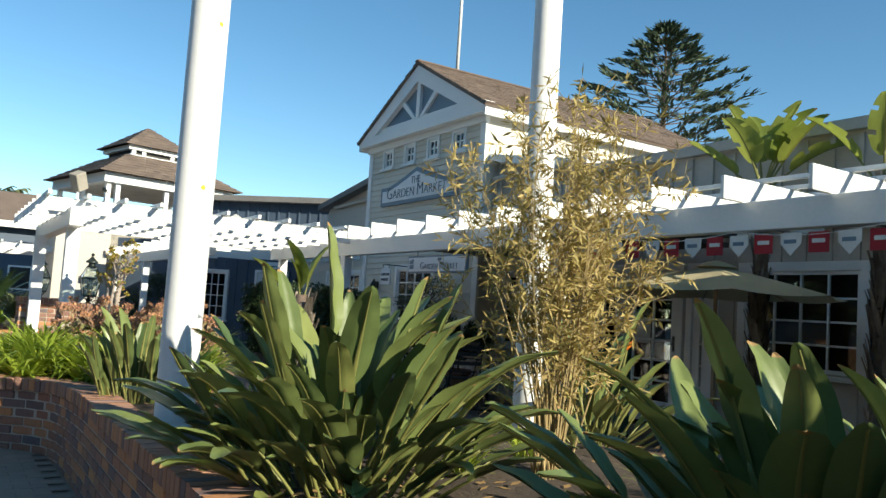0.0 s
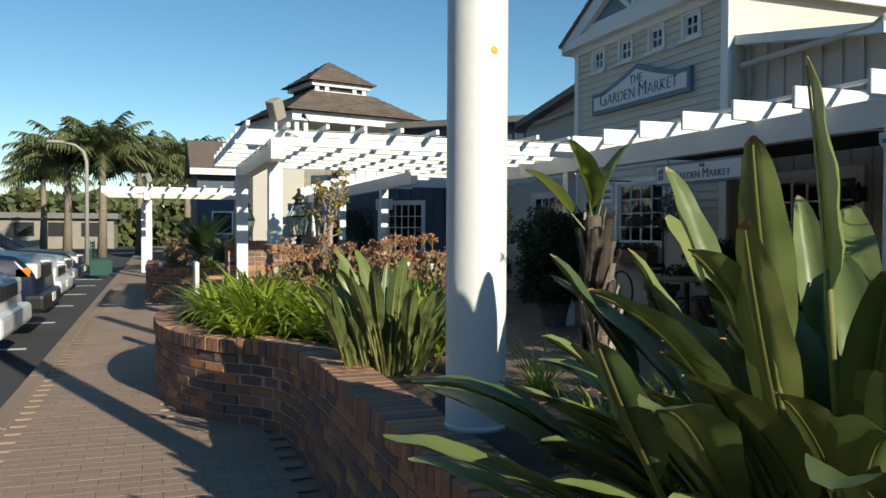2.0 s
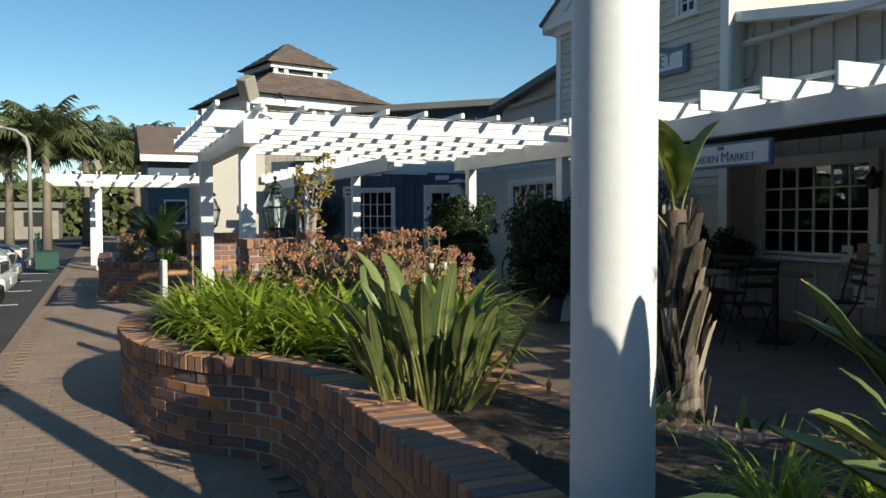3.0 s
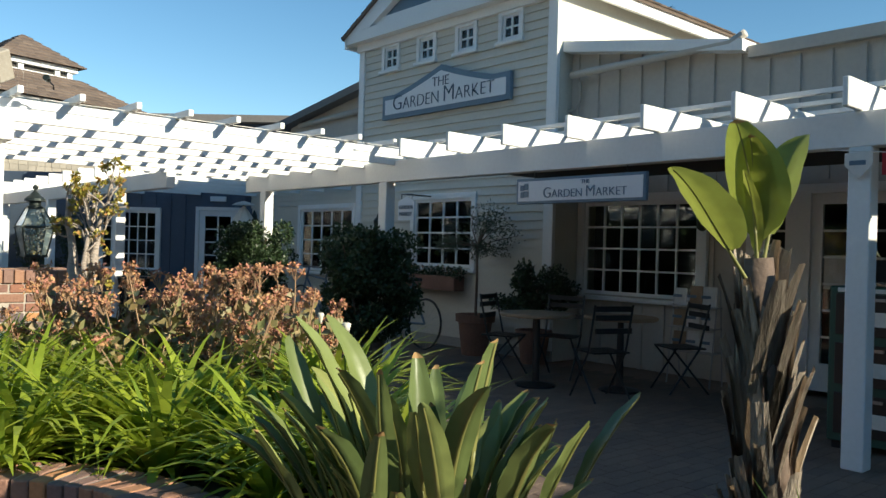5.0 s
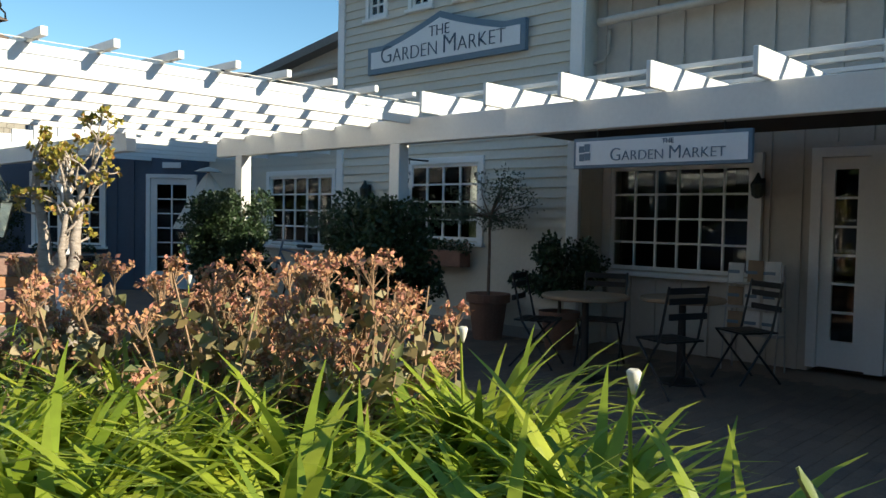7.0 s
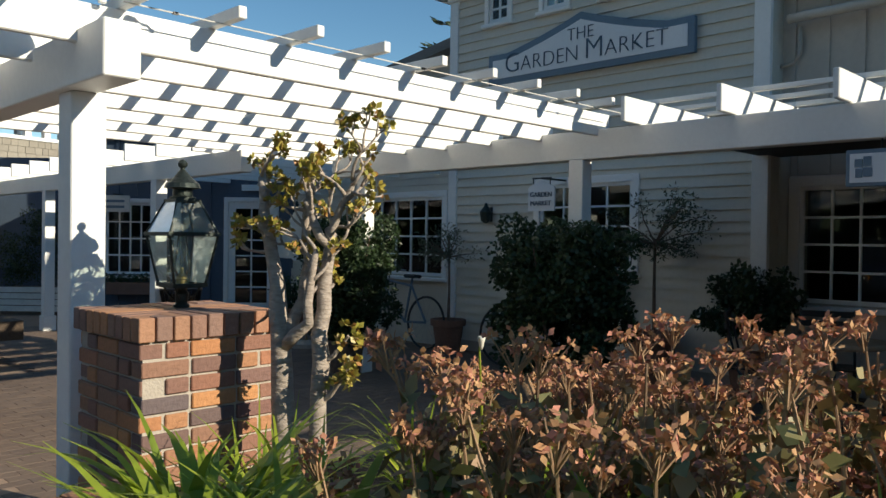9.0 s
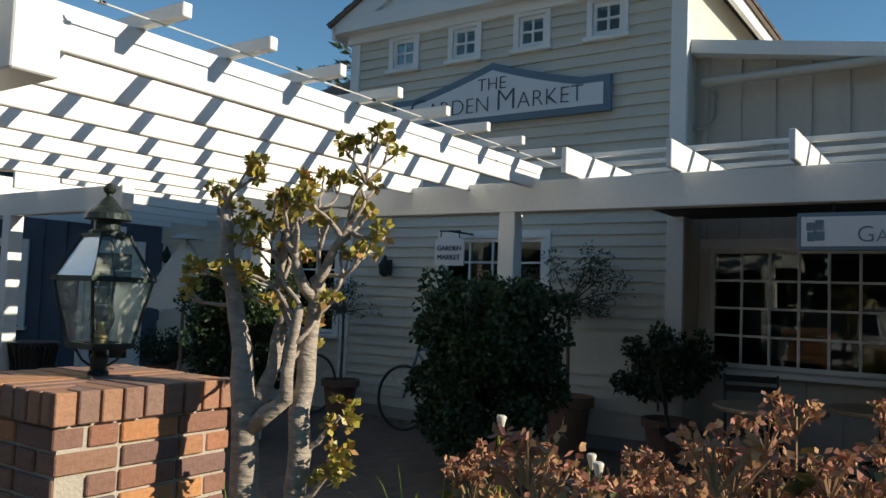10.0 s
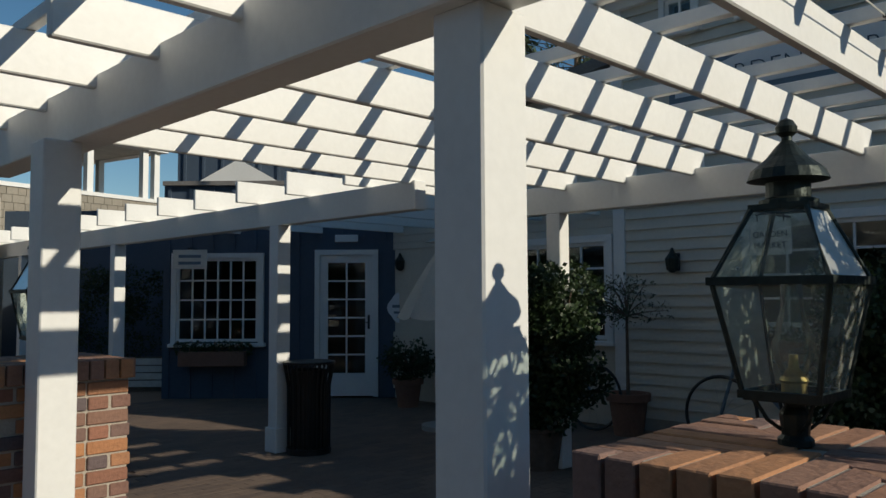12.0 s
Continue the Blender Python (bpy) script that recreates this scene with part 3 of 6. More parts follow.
for x, y in ((-2.0, -2.0), (-1.7, -2.0), (-0.1, -2.0), (0.35, -2.0), (1.7, -2.0), (2.0, -2.0), (-2.0, 0), (2.0, 0), (-2.0, 2.0), (2.0, 2.0), (0, 2.0)):
    part("post", boxes((x - 0.07, x + 0.07, y - 0.07, y + 0.07, 3.78, 4.85)), WHITE, tower)
part("eave_beam", boxes((-2.2, 2.2, -2.2, -1.95, 4.85, 5.15), (-2.2, -1.95, -1.95, 2.2, 4.85, 5.15), (1.95, 2.2, -1.95, 2.2, 4.85, 5.15), (-1.95, 1.95, 1.95, 2.2, 4.85, 5.15)), WHITE, tower)
part("soffit", boxes((-1.94, 1.94, -1.94, 1.94, 4.87, 4.91)), WHITE_OLD, tower)


def hip(parent, half, low, top_half, top, name):
    """Four shingled slopes from a square eave to a smaller square or a point."""
    rows = max(5, int((half - top_half) / 0.16))
    bm = bmesh.new()
    for side in range(4):
        q = Matrix.Rotation(side * math.pi / 2, 3, "Z")
        for r in range(rows):
            f0, f1 = r / rows, (r + 1) / rows
            h0, h1 = half + (top_half - half) * f0, half + (top_half - half) * f1
            z0, z1 = low + (top - low) * f0, low + (top - low) * f1
            x = -h0
            while x < h0 - 0.02:
                w = roof_rng.uniform(0.16, 0.3)
                b = min(h0, x + w)
                s = h1 / h0
                t = roof_rng.uniform(0.012, 0.025)
                pts = ((x, -h0, z0), (b - 0.008, -h0, z0), (b - 0.008, -h0, z0 + t + 0.012), (x, -h0, z0 + t + 0.012), (x * s, -h1, z1 + 0.004), ((b - 0.008) * s, -h1, z1 + 0.004))
                v = [bm.verts.new(q @ Vector(p)) for p in pts]
                for f in ((0, 1, 2, 3), (3, 2, 5, 4), (0, 4, 5, 1)):
                    bm.faces.new([v[i] for i in f])
                x += w
    ob = part(name, bm, SHINGLE, parent)
    ob["kind"] = "stuff"
    return ob


hip(tower, 2.45, 5.15, 1.1, 6.0, "roof")
part("cupola_wall", boxes((-0.95, 0.95, -0.95, 0.95, 5.8, 6.06)), WHITE, tower)
for x in (-0.85, -0.5, 0.5, 0.85):
    part("cupola_post", boxes((x - 0.07, x + 0.07, -0.99, -0.9, 5.95, 6.25)), WHITE, tower)
part("cupola_louvre", boxes((-0.9, 0.9, -0.9, 0.9, 6.06, 6.22)), DARK, tower)
part("cupola_eave", boxes((-1.05, 1.05, -1.05, 1.05, 6.2, 6.34)), WHITE, tower)
hip(tower, 1.22, 6.34, 0.03, 7.2, "cupola_roof")


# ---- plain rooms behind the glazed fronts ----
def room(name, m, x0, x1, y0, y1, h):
    """Back and end walls, floor and ceiling of an added shop room, coloured dark as if unlit; its street side is the
    glazed front.
    """
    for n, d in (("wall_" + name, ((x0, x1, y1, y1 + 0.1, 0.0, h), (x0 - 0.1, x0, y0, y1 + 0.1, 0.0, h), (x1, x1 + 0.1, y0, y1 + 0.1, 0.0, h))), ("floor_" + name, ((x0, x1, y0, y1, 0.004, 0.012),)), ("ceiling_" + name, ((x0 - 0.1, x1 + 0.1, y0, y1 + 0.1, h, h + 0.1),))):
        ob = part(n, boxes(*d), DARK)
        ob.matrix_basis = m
        tagged(ob, "plain added shop room, coloured dark as if unlit", n.split("_")[0], kind="structure")


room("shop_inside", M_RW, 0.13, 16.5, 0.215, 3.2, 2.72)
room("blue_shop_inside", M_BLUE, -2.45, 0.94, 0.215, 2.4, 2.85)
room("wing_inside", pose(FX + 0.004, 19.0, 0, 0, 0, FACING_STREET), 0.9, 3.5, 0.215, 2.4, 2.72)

# ---- pergolas ----
def timber(parent, name, d, mat=None, r=0.006):
    return part(name, bevelled(boxes(d), r), mat or WHITE, parent)


front = thing("pergola", pose(0, 0, 0), "long white timber pergola along the shop fronts", "pergola")
timber(front, "beam", (3.10, 3.22, -4.0, 15.1, 2.07, 2.30))
for y in (14.6, 11.87, 6.82, 2.0, -2.5):
    timber(front, "post", (3.10, 3.23, y - 0.07, y + 0.07, 0.0, 2.07))
RY = [11.30 - 0.745 * k for k in range(20)]
for y in RY:
    timber(front, "rafter", (2.88, 5.42, y - 0.02, y + 0.02, 2.303, 2.49))
for k in range(6):
    timber(front, "purlin", (3.35 + k * 0.4, 3.39 + k * 0.4, -3.0, 11.4, 2.494, 2.53), r=0.004)


def walk_pergola(m, label, left):
    """Rafters over a short beam on two posts, with purlins across; left is how far the rafters reach over the walk."""
    t = thing("pergola", m, label, "pergola", "walk pergolas")
    timber(t, "beam", (-0.89, -0.73, 11.38, 15.5, 2.07, 2.31))
    for x, y in ((-0.77, 11.91), (-0.92, 14.24)):
        timber(t, "post", (x - 0.08, x + 0.08, y - 0.08, y + 0.08, 0.0, 2.07))
    for k in range(7):
        y = 11.68 + k * 0.56
        timber(t, "rafter", (left, 3.26, y - 0.022, y + 0.022, 2.25, 2.43))
    for k in range(11):
        x = -1.14 + k * 0.447
        timber(t, "purlin", (x - 0.022, x + 0.022, 11.38, 15.4, 2.432, 2.49), r=0.004)
    return t


walk_pergola(pose(0, 0, 0), "white timber pergola over the entrance walk", -1.26)
cable = thing("string_cable", pose(0, 0, 0), "thin pale cable strung under the pergola's purlin ends", "cable")
part("cord", tube(bmesh.new(), [(-0.75 + 0.12 * k, 11.52, 2.426) for k in range(34)], [0.0035] * 34, 5), WHITE_OLD, cable)
for k in (2, 15, 28):
    part("clip", boxes((-0.75 + 0.12 * k - 0.012, -0.75 + 0.12 * k + 0.012, 11.512, 11.528, 2.42, 2.4315)), BLACK, cable)
spot = thing("spotlight", pose(-0.46, 11.36, 2.49), "small dark spotlight clipped to the pergola", "lamp")
part("arm", tube(bmesh.new(), [(0, 0.02, 0), (-0.01, 0, 0.03), (-0.05, -0.03, 0.05)], [0.006] * 3, 6), BLACK, spot)
head = part("head", lathe(bmesh.new(), [(0.012, 0), (0.022, 0.02), (0.026, 0.06), (0.02, 0.062)], 12), BRONZE, spot)
head.matrix_basis = pose(-0.05, -0.03, 0.05, 50, -60, 0)
walk_pergola(pose(-1.5, 13.4, 0), "farther white timber pergola over the walk", -1.95)
blue_pergola = thing("pergola", pose(0, 0, 0), "white timber pergola along the blue shop", "pergola")
timber(blue_pergola, "beam", (1.90, 2.02, 14.98, 26.0, 2.05, 2.27))
for y in (16.86, 20.4, 23.8):
    timber(blue_pergola, "post", (1.89, 2.03, y - 0.07, y + 0.07, 0.0, 2.05))
    timber(blue_pergola, "post_base", (1.87, 2.05, y - 0.09, y + 0.09, 0.0, 0.22))
for k in range(13):
    y = 15.56 + 0.8 * k
    timber(blue_pergola, "rafter", (1.68, min(6.0, max(2.4, 24.0 - y)), y - 0.02, y + 0.02, 2.273, 2.47))

# ---- two tall columns ----
for nm, x, y, z, r, hgt in (("column", -1.10, 4.80, 0.605, 0.101, 4.2), ("column", 0.86, 4.35, 0.56, 0.086, 4.4)):
    c = thing(nm, pose(x, y, z), "tall round white-painted column with yellow spots", "column", "white columns")
    part("shaft", lathe(bmesh.new(), [(r, 0), (r, 0.002), (r, hgt), (r * 0.98, hgt + 0.01)], 40), WHITE, c, smooth=True)
    for a, z in ((-68, 2.12), (-80, 1.24), (-50, 3.2)):
        spot = part("spot", lathe(bmesh.new(), [(0.014, 0), (0.012, 0.002), (0.004, 0.003)], 10), YELLOW, c, "yellow stain")
        spot.matrix_basis = pose(0, 0, z, 0, 0, a) @ pose(r - 0.0005, 0, 0, 0, 90, 0)
    part("collar", lathe(bmesh.new(), [(r + 0.004, 0), (r + 0.004, 0.015), (r + 0.001, 0.02)], 40), WHITE, c, smooth=True)


# ---- brick planter ----
def smooth_path(points, step=0.02):
    """A smooth curve through plan points, as (place, direction) at even steps."""
    pts = [Vector((*p, 0)) for p in points]
    out = []
    for i in range(len(pts) - 1):
        p0, p1, p2, p3 = pts[max(0, i - 1)], pts[i], pts[i + 1], pts[min(len(pts) - 1, i + 2)]
        for k in range(24):
            t = k / 24
            out.append(0.5 * (2 * p1 + (p2 - p0) * t + (2 * p0 - 5 * p1 + 4 * p2 - p3) * t * t + (3 * p1 - p0 - 3 * p2 + p3) * t ** 3))
    out.append(pts[-1])
    res, carry = [out[0]], 0.0
    for a, b in zip(out, out[1:]):
        seg = (b - a).length
        while carry + seg >= step:
            a = a.lerp(b, (step - carry) / seg)
            seg = (b - a).length
            res.append(a)
            carry = 0.0
        carry += seg
    return res


class Line:
    def __init__(self, points):
        self.p = smooth_path(points, 0.02)
        self.length = (len(self.p) - 1) * 0.02

    def at(self, s):
        f = min(max(s / 0.02, 0), len(self.p) - 1.001)
        i = int(f)
        return self.p[i].lerp(self.p[i + 1], f - i)

    def way(self, s):
        return (self.at(s + 0.06) - self.at(s - 0.06)).normalized()


def brick_mesh(l, d, h, mat, name):
    return mesh_of(bevelled(boxes((-l / 2, l / 2, 0, d, 0, h)), 0.004), mat, name)


def wall_rise(y):
    """How much higher the planting stands towards the start of the walk."""
    f = min(1.0, max(0.0, (7.9 - y) / 1.9))
    return 0.055 * f * f * (3 - 2 * f)


def brick_wall(name, points, top, label, thick=0.195, first=0.0, last=1e9, seed=3):
    """A planter wall along a line (its street edge), with running-bond bricks and a rowlock cap; stretches outside first..last are joined."""
    rng = random.Random(seed)
    line = Line(points)
    w = thing(name, pose(0, 0, 0), label, "planter wall", kind="structure")
    # mortar core
    bm = bmesh.new()
    rings = []
    n = int(line.length / 0.08)
    for i in range(n + 1):
        s = line.length * i / n
        p, d = line.at(s), line.way(s)
        nrm = Vector((d.y, -d.x, 0))
        a, b = p + nrm * 0.008, p + nrm * (thick - 0.008)
        high = top - 0.006 + wall_rise(p.y)
        rings.append([bm.verts.new((q.x, q.y, z)) for q, z in ((a, -0.05), (b, -0.05), (b, high), (a, high))])
    for r, q in zip(rings, rings[1:]):
        for k in range(4):
            bm.faces.new((r[k], r[(k + 1) % 4], q[(k + 1) % 4], q[k]))
    bm.faces.new(rings[0])
    bm.faces.new(rings[-1][::-1])
    part("core", bm, MORTAR, w, "pale mortar core")
    course, cap = 0.0677, 0.092
    bl = brick_mesh(0.193, 0.06, 0.0575, BRICK, "brick")
    cp = brick_mesh(0.0575, thick + 0.028, cap, CAPBRICK, "cap_brick")
    joined = bmesh.new()
    k, z = 0, top - cap - 0.009 - course + 0.0105
    while z > -2 * course:
        s = 0.1 if k % 2 else 0.2
        while s < line.length - 0.08:
            p, d = line.at(s), line.way(s)
            m = Matrix.Translation((p.x, p.y, z + wall_rise(p.y))) @ Matrix.Rotation(math.atan2(d.y, d.x), 4, "Z") @ pose(0, -0.06 + rng.uniform(-0.002, 0.002), 0, 0, 0, rng.uniform(-0.5, 0.5))
            if first <= s <= last:
                piece("brick", bl, w, m)
            else:
                box(joined, -0.096, 0.096, 0, 0.06, 0, 0.0575, m)
            s += 0.2035
        z -= course
        k += 1
    s = 0.04
    while s < line.length - 0.03:
        p, d = line.at(s), line.way(s)
        m = Matrix.Translation((p.x, p.y, top - cap + wall_rise(p.y))) @ Matrix.Rotation(math.atan2(d.y, d.x), 4, "Z") @ pose(0, -thick - 0.012 + rng.uniform(-0.003, 0.003), rng.uniform(-0.003, 0.002), 0, 0, rng.uniform(-0.8, 0.8))
        if first <= s <= last:
            piece("cap_brick", cp, w, m)
        else:
            box(joined, -0.029, 0.029, 0, thick + 0.028, 0, cap, m)
        s += 0.067
    if joined.verts:
        part("bricks", joined, BRICK_JOINED, w)["kind"] = "stuff"
    else:
        joined.free()
    return w


PLANTER = [(-1.36, -6.0), (-1.36, 1.0), (-1.355, 3.4), (-1.345, 5.0), (-1.335, 6.3), (-1.36, 7.2), (-1.50, 7.55), (-1.74, 7.80), (-1.98, 8.3), (-2.09, 8.9), (-2.10, 9.45), (-2.00, 10.0), (-1.75, 10.45), (-1.4, 10.75), (-0.94, 10.9)]
brick_wall("planter_wall", PLANTER, 0.55, "low curved planter wall of mixed red-brown brick", first=9.6, last=15.4)
brick_wall("planter_wall_inner", [(0.45, 10.7), (0.72, 9.8), (0.45, 8.6), (0.05, 7.6), (-0.28, 6.6), (-0.22, 5.75), (0.45, 5.1), (1.1, 4.7), (1.9, 3.6), (2.1, 1.0), (2.1, -6)], 0.46, "low brown brick edge between planting and forecourt", thick=0.27, first=0.0, last=6.0, seed=8)
bm = bmesh.new()
street, inner = Line(PLANTER), Line([(-0.2, 10.9), (0.55, 10.6), (0.57, 9.8), (0.35, 8.6), (-0.05, 7.6), (-0.38, 6.6), (-0.3, 5.65), (0.4, 5.0), (1.0, 4.6), (1.8, 3.6), (2.0, 1.0), (2.0, -6)])
a = [street.at(street.length * i / 60) for i in range(61)]
b = [inner.at(inner.length * (1 - i / 60)) for i in range(61)]
soil_rng = random.Random(5)
rows = []
for p, q in zip(a, b):
    d = (q - p).normalized()
    p, q = p + d * 0.1, q - d * 0.1
    rows.append([bm.verts.new((*p.lerp(q, k / 12).xy, 0.43 + 1.6 * wall_rise(p.lerp(q, k / 12).y) + 0.05 * math.sin(math.pi * k / 12) + soil_rng.uniform(-0.02, 0.02))) for k in range(13)])
for r, s in zip(rows, rows[1:]):
    for k in range(12):
        bm.faces.new((r[k], r[k + 1], s[k + 1], s[k]))
tagged(part("planter_soil", bm, SOIL), "dark planting soil with dry litter", "soil", kind="structure")


def brick_pier(m, label, size=0.60, top=1.11, group="brick piers"):
    """A square pier of bricks in running bond with a rowlock cap, local origin at its lower left street corner."""
    rng = random.Random(6)
    t = thing("brick_pier", m, label, "pier", group)
    part("core", boxes((0.012, size - 0.012, 0.012, size - 0.012, 0, top - 0.004)), MORTAR, t, "pale mortar")
    bl, hb = brick_mesh(0.188, 0.09, 0.0575, BRICK, "brick"), brick_mesh(0.09, 0.09, 0.0575, BRICK, "half_brick")
    cp = brick_mesh(0.0575, 0.2, 0.09, CAPBRICK, "cap_brick")
    z, k = top - 0.10 - 0.0677 + 0.01, 0
    c = size / 2
    while z > -0.05:
        for sidek in range(4):
            q = Matrix.Translation((c, c, 0)) @ Matrix.Rotation(sidek * math.pi / 2, 4, "Z") @ Matrix.Translation((-c, -c, 0))
            xs = [(0.1, bl), (0.3, bl), (0.5 - 0.05, hb)] if k % 2 else [(0.145, hb), (0.295, bl), (0.495, bl)]
            for x, me in xs:
                piece("brick", me, t, q @ pose(x + rng.uniform(-0.002, 0.002), rng.uniform(-0.002, 0.002), z))
        z -= 0.0677
        k += 1
    # rowlock cap, mitred at the corners, over a small middle slab
    half, cut = c + 0.014, {}
    n = 9
    for sidek in range(4):
        q = Matrix.Translation((c, c, top - 0.09)) @ Matrix.Rotation(sidek * math.pi / 2, 4, "Z")
        for j in range(n):
            x0 = -half + j * (2 * half / n)
            x1 = x0 + 2 * half / n - 0.009
            if j not in cut:
                bm = bmesh.new()
                inner = [max(0.012, min(half - 0.03, abs(x) - 0.004)) for x in (x0, x1)]
                low = [bm.verts.new((x, y, 0)) for x, y in ((x0, -half), (x1, -half), (x1, -inner[1]), (x0, -inner[0]))]
                high = [bm.verts.new((v.co.x, v.co.y, 0.09)) for v in low]
                bm.faces.new(low[::-1])
                bm.faces.new(high)
                for i in range(4):
                    bm.faces.new((low[i], low[(i + 1) % 4], high[(i + 1) % 4], high[i]))
                cut[j] = mesh_of(bevelled(bm, 0.003), CAPBRICK, "cap_brick")
            piece("cap_brick", cut[j], t, q @ pose(0, 0, rng.uniform(-0.002, 0.002)))
    return t


def lantern(m, label):
    """A four-sided glass post lantern with a domed cap and ball finial."""
    t = thing("post_lantern", m, label, "lantern", "post lanterns")
    b, wdt, zb, zc, zt = 0.072, 0.112, 0.10, 0.32, 0.465
    tp = 0.052
    bm = bmesh.new()
    lathe(bm, [(0.034, 0), (0.034, 0.012), (0.026, 0.02), (0.03, 0.06), (0.02, 0.075), (0.03, 0.10)], 14)
    for k in range(4):
        a = k * math.pi / 2 + math.pi / 4
        tube(bm, [(0.028 * math.cos(a), 0.028 * math.sin(a), 0.03), (0.055 * math.cos(a), 0.055 * math.sin(a), 0.05), (0.085 * math.cos(a), 0.085 * math.sin(a), 0.10)], [0.004] * 3, 6)
    part("stem", bm, BRONZE, t)
    bm = bmesh.new()
    for s in (-1, 1):
        for u in (-1, 1):
            part("bar", tube(bmesh.new(), [(s * b, u * b, zb), (s * wdt, u * wdt, zc), (s * tp, u * tp, zt)], [0.006, 0.006, 0.006], 6), BRONZE, t)
    bm.free()
    for h, z, r in ((b, zb, 0.008), (wdt, zc, 0.008), (tp, zt, 0.006)):
        bm = bmesh.new()
        for k in range(4):
            q = Matrix.Rotation(k * math.pi / 2, 4, "Z")
            box(bm, -h - r, h + r - 2 * r, -h - r, -h + r, z - r, z + r, q)
        part("ring", bm, BRONZE, t)
    bm = bmesh.new()
    box(bm, -b, b, -b, b, zb - 0.012, zb - 0.004)
    part("floor_plate", bm, BRONZE, t)
    for k in range(4):
        q = Matrix.Rotation(k * math.pi / 2, 3, "Z")
        for h0, h1, z0, z1 in ((b, wdt, zb, zc), (wdt, tp, zc, zt)):
            bm = bmesh.new()
            bm.faces.new([bm.verts.new(q @ Vector(p)) for p in ((-h0, -h0, z0), (h0, -h0, z0), (h1, -h1, z1), (-h1, -h1, z1))])
            ob = part("pane", bm, LANTERN_GLASS, t)
    bm = bmesh.new()
    lathe(bm, [(tp + 0.004, zt), (tp + 0.004, zt + 0.015), (0.042, zt + 0.02), (0.042, zt + 0.05), (0.078, zt + 0.055), (0.07, zt + 0.075), (0.04, zt + 0.10), (0.02, zt + 0.125), (0.01, zt + 0.135), (0.01, zt + 0.142), (0.019, zt + 0.15), (0.021, zt + 0.162), (0.013, zt + 0.175), (0.003, zt + 0.18)], 20)
    part("cap", bm, BRONZE, t, "dark domed cap with ball finial")
    bm = bmesh.new()
    lathe(bm, [(0.020, 0.125), (0.027, 0.145), (0.040, 0.175), (0.041, 0.195), (0.030, 0.235), (0.021, 0.265), (0.020, 0.32)], 20)
    part("chimney", bm, CHIMNEY, t, "clear glass lamp chimney", smooth=True)
    part("burner", lathe(bmesh.new(), [(0.024, 0.09), (0.024, 0.12), (0.028, 0.125), (0.022, 0.135), (0.010, 0.15), (0.008, 0.175)], 14), BRASS, t, "tarnished brass burner")
    return t


brick_pier(pose(-0.93, 10.92, 0), "square pier of mixed red-brown brick carrying a lantern")
lantern(pose(-0.60, 11.26, 1.11) @ Matrix.Scale(0.975, 4), "four-sided bronze and glass lantern on a brick pier")
brick_pier(pose(-1.11, 14.38, 0), "square pier of mixed red-brown brick beside the pergola post")
lantern(pose(-0.81, 14.68, 1.11), "four-sided bronze and glass lantern on the farther brick pier")


# ---- lettered signs ----
def shop_sign():
    """The large gable sign: white field, blue-grey border, pointed top."""
    t = thing("shop_sign", M_FACE @ pose(Y1 - 13.27, -0.05, 0), "white pointed sign lettered THE GARDEN MARKET on the gable", "sign")

    def outline(k):
        w, lo, sh, ap = 1.36 - k, 3.31 + k, 3.675 - k, 3.97 - k * 1.2
        half = [(w, lo), (w, sh), (w - 0.30 + k * 0.3, sh)]
        for i in range(1, 8):
            f = i / 7
            half.append(((w - 0.30 + k * 0.3) * (1 - f), sh + (ap - sh) * (f * 0.75 + 0.25 * f * f)))
        return half + [(-x, z) for x, z in half[-2::-1]]

    part("border", prism(bmesh.new(), outline(0), -0.03, 0.03), SIGNBLUE, t, "blue-grey border board")
    part("field", prism(bmesh.new(), outline(0.07), -0.036, -0.031), SIGNWHITE, t, "white lettered field")
    lettering("THE", 0.20, SIGNTEXT, t, pose(0.0, -0.042, 3.665), thin=0.004)
    lettering("Garden Market", 0.335, SIGNTEXT, t, pose(0.0, -0.042, 3.43), caps=True, thin=0.006)
    return t


shop_sign()
hang = thing("hanging_sign", pose(3.13, 9.82, 0, 0, 0, FACING_STREET), "long white hanging sign lettered THE GARDEN MARKET", "sign")
part("board", bevelled(boxes((0, 1.40, -0.025, 0.015, 1.775, 2.005)), 0.004), SIGNBLUE, hang, "blue-grey board edge")
part("field", boxes((0.025, 1.375, -0.03, -0.0255, 1.80, 1.98)), SIGNWHITE, hang, "white lettered field")
emblem = boxes((0.055, 0.10, -0.036, -0.0305, 1.895, 1.945), (0.105, 0.15, -0.036, -0.0305, 1.90, 1.96), (0.06, 0.10, -0.036, -0.0305, 1.83, 1.885), (0.105, 0.155, -0.036, -0.0305, 1.835, 1.89))
part("emblem", emblem, SIGNBLUE, hang, "blue four-square emblem")
lettering("THE", 0.05, SIGNBLUE, hang, pose(0.80, -0.033, 1.936))
lettering("Garden Market", 0.138, SIGNBLUE, hang, pose(0.78, -0.033, 1.825), caps=True, thin=0.002)
for x in (0.2, 1.2):
    part("hanger", tube(bmesh.new(), [(x, 0, 2.0), (x, 0, 2.08)], [0.005, 0.005], 6), BLACK, hang)
small = thing("bracket_sign", pose(4.74, 13.66, 0, 0, 0, FACING_STREET), "small cream sign lettered GARDEN MARKET on a bracket", "sign")
bm = bmesh.new()
prism(bm, [(0, 1.74), (0.36, 1.74), (0.36, 2.0), (0.30, 2.03), (0.18, 2.07), (0.06, 2.03), (0, 2.0)], -0.012, 0.012)
part("board", bm, SIGNWHITE, small)
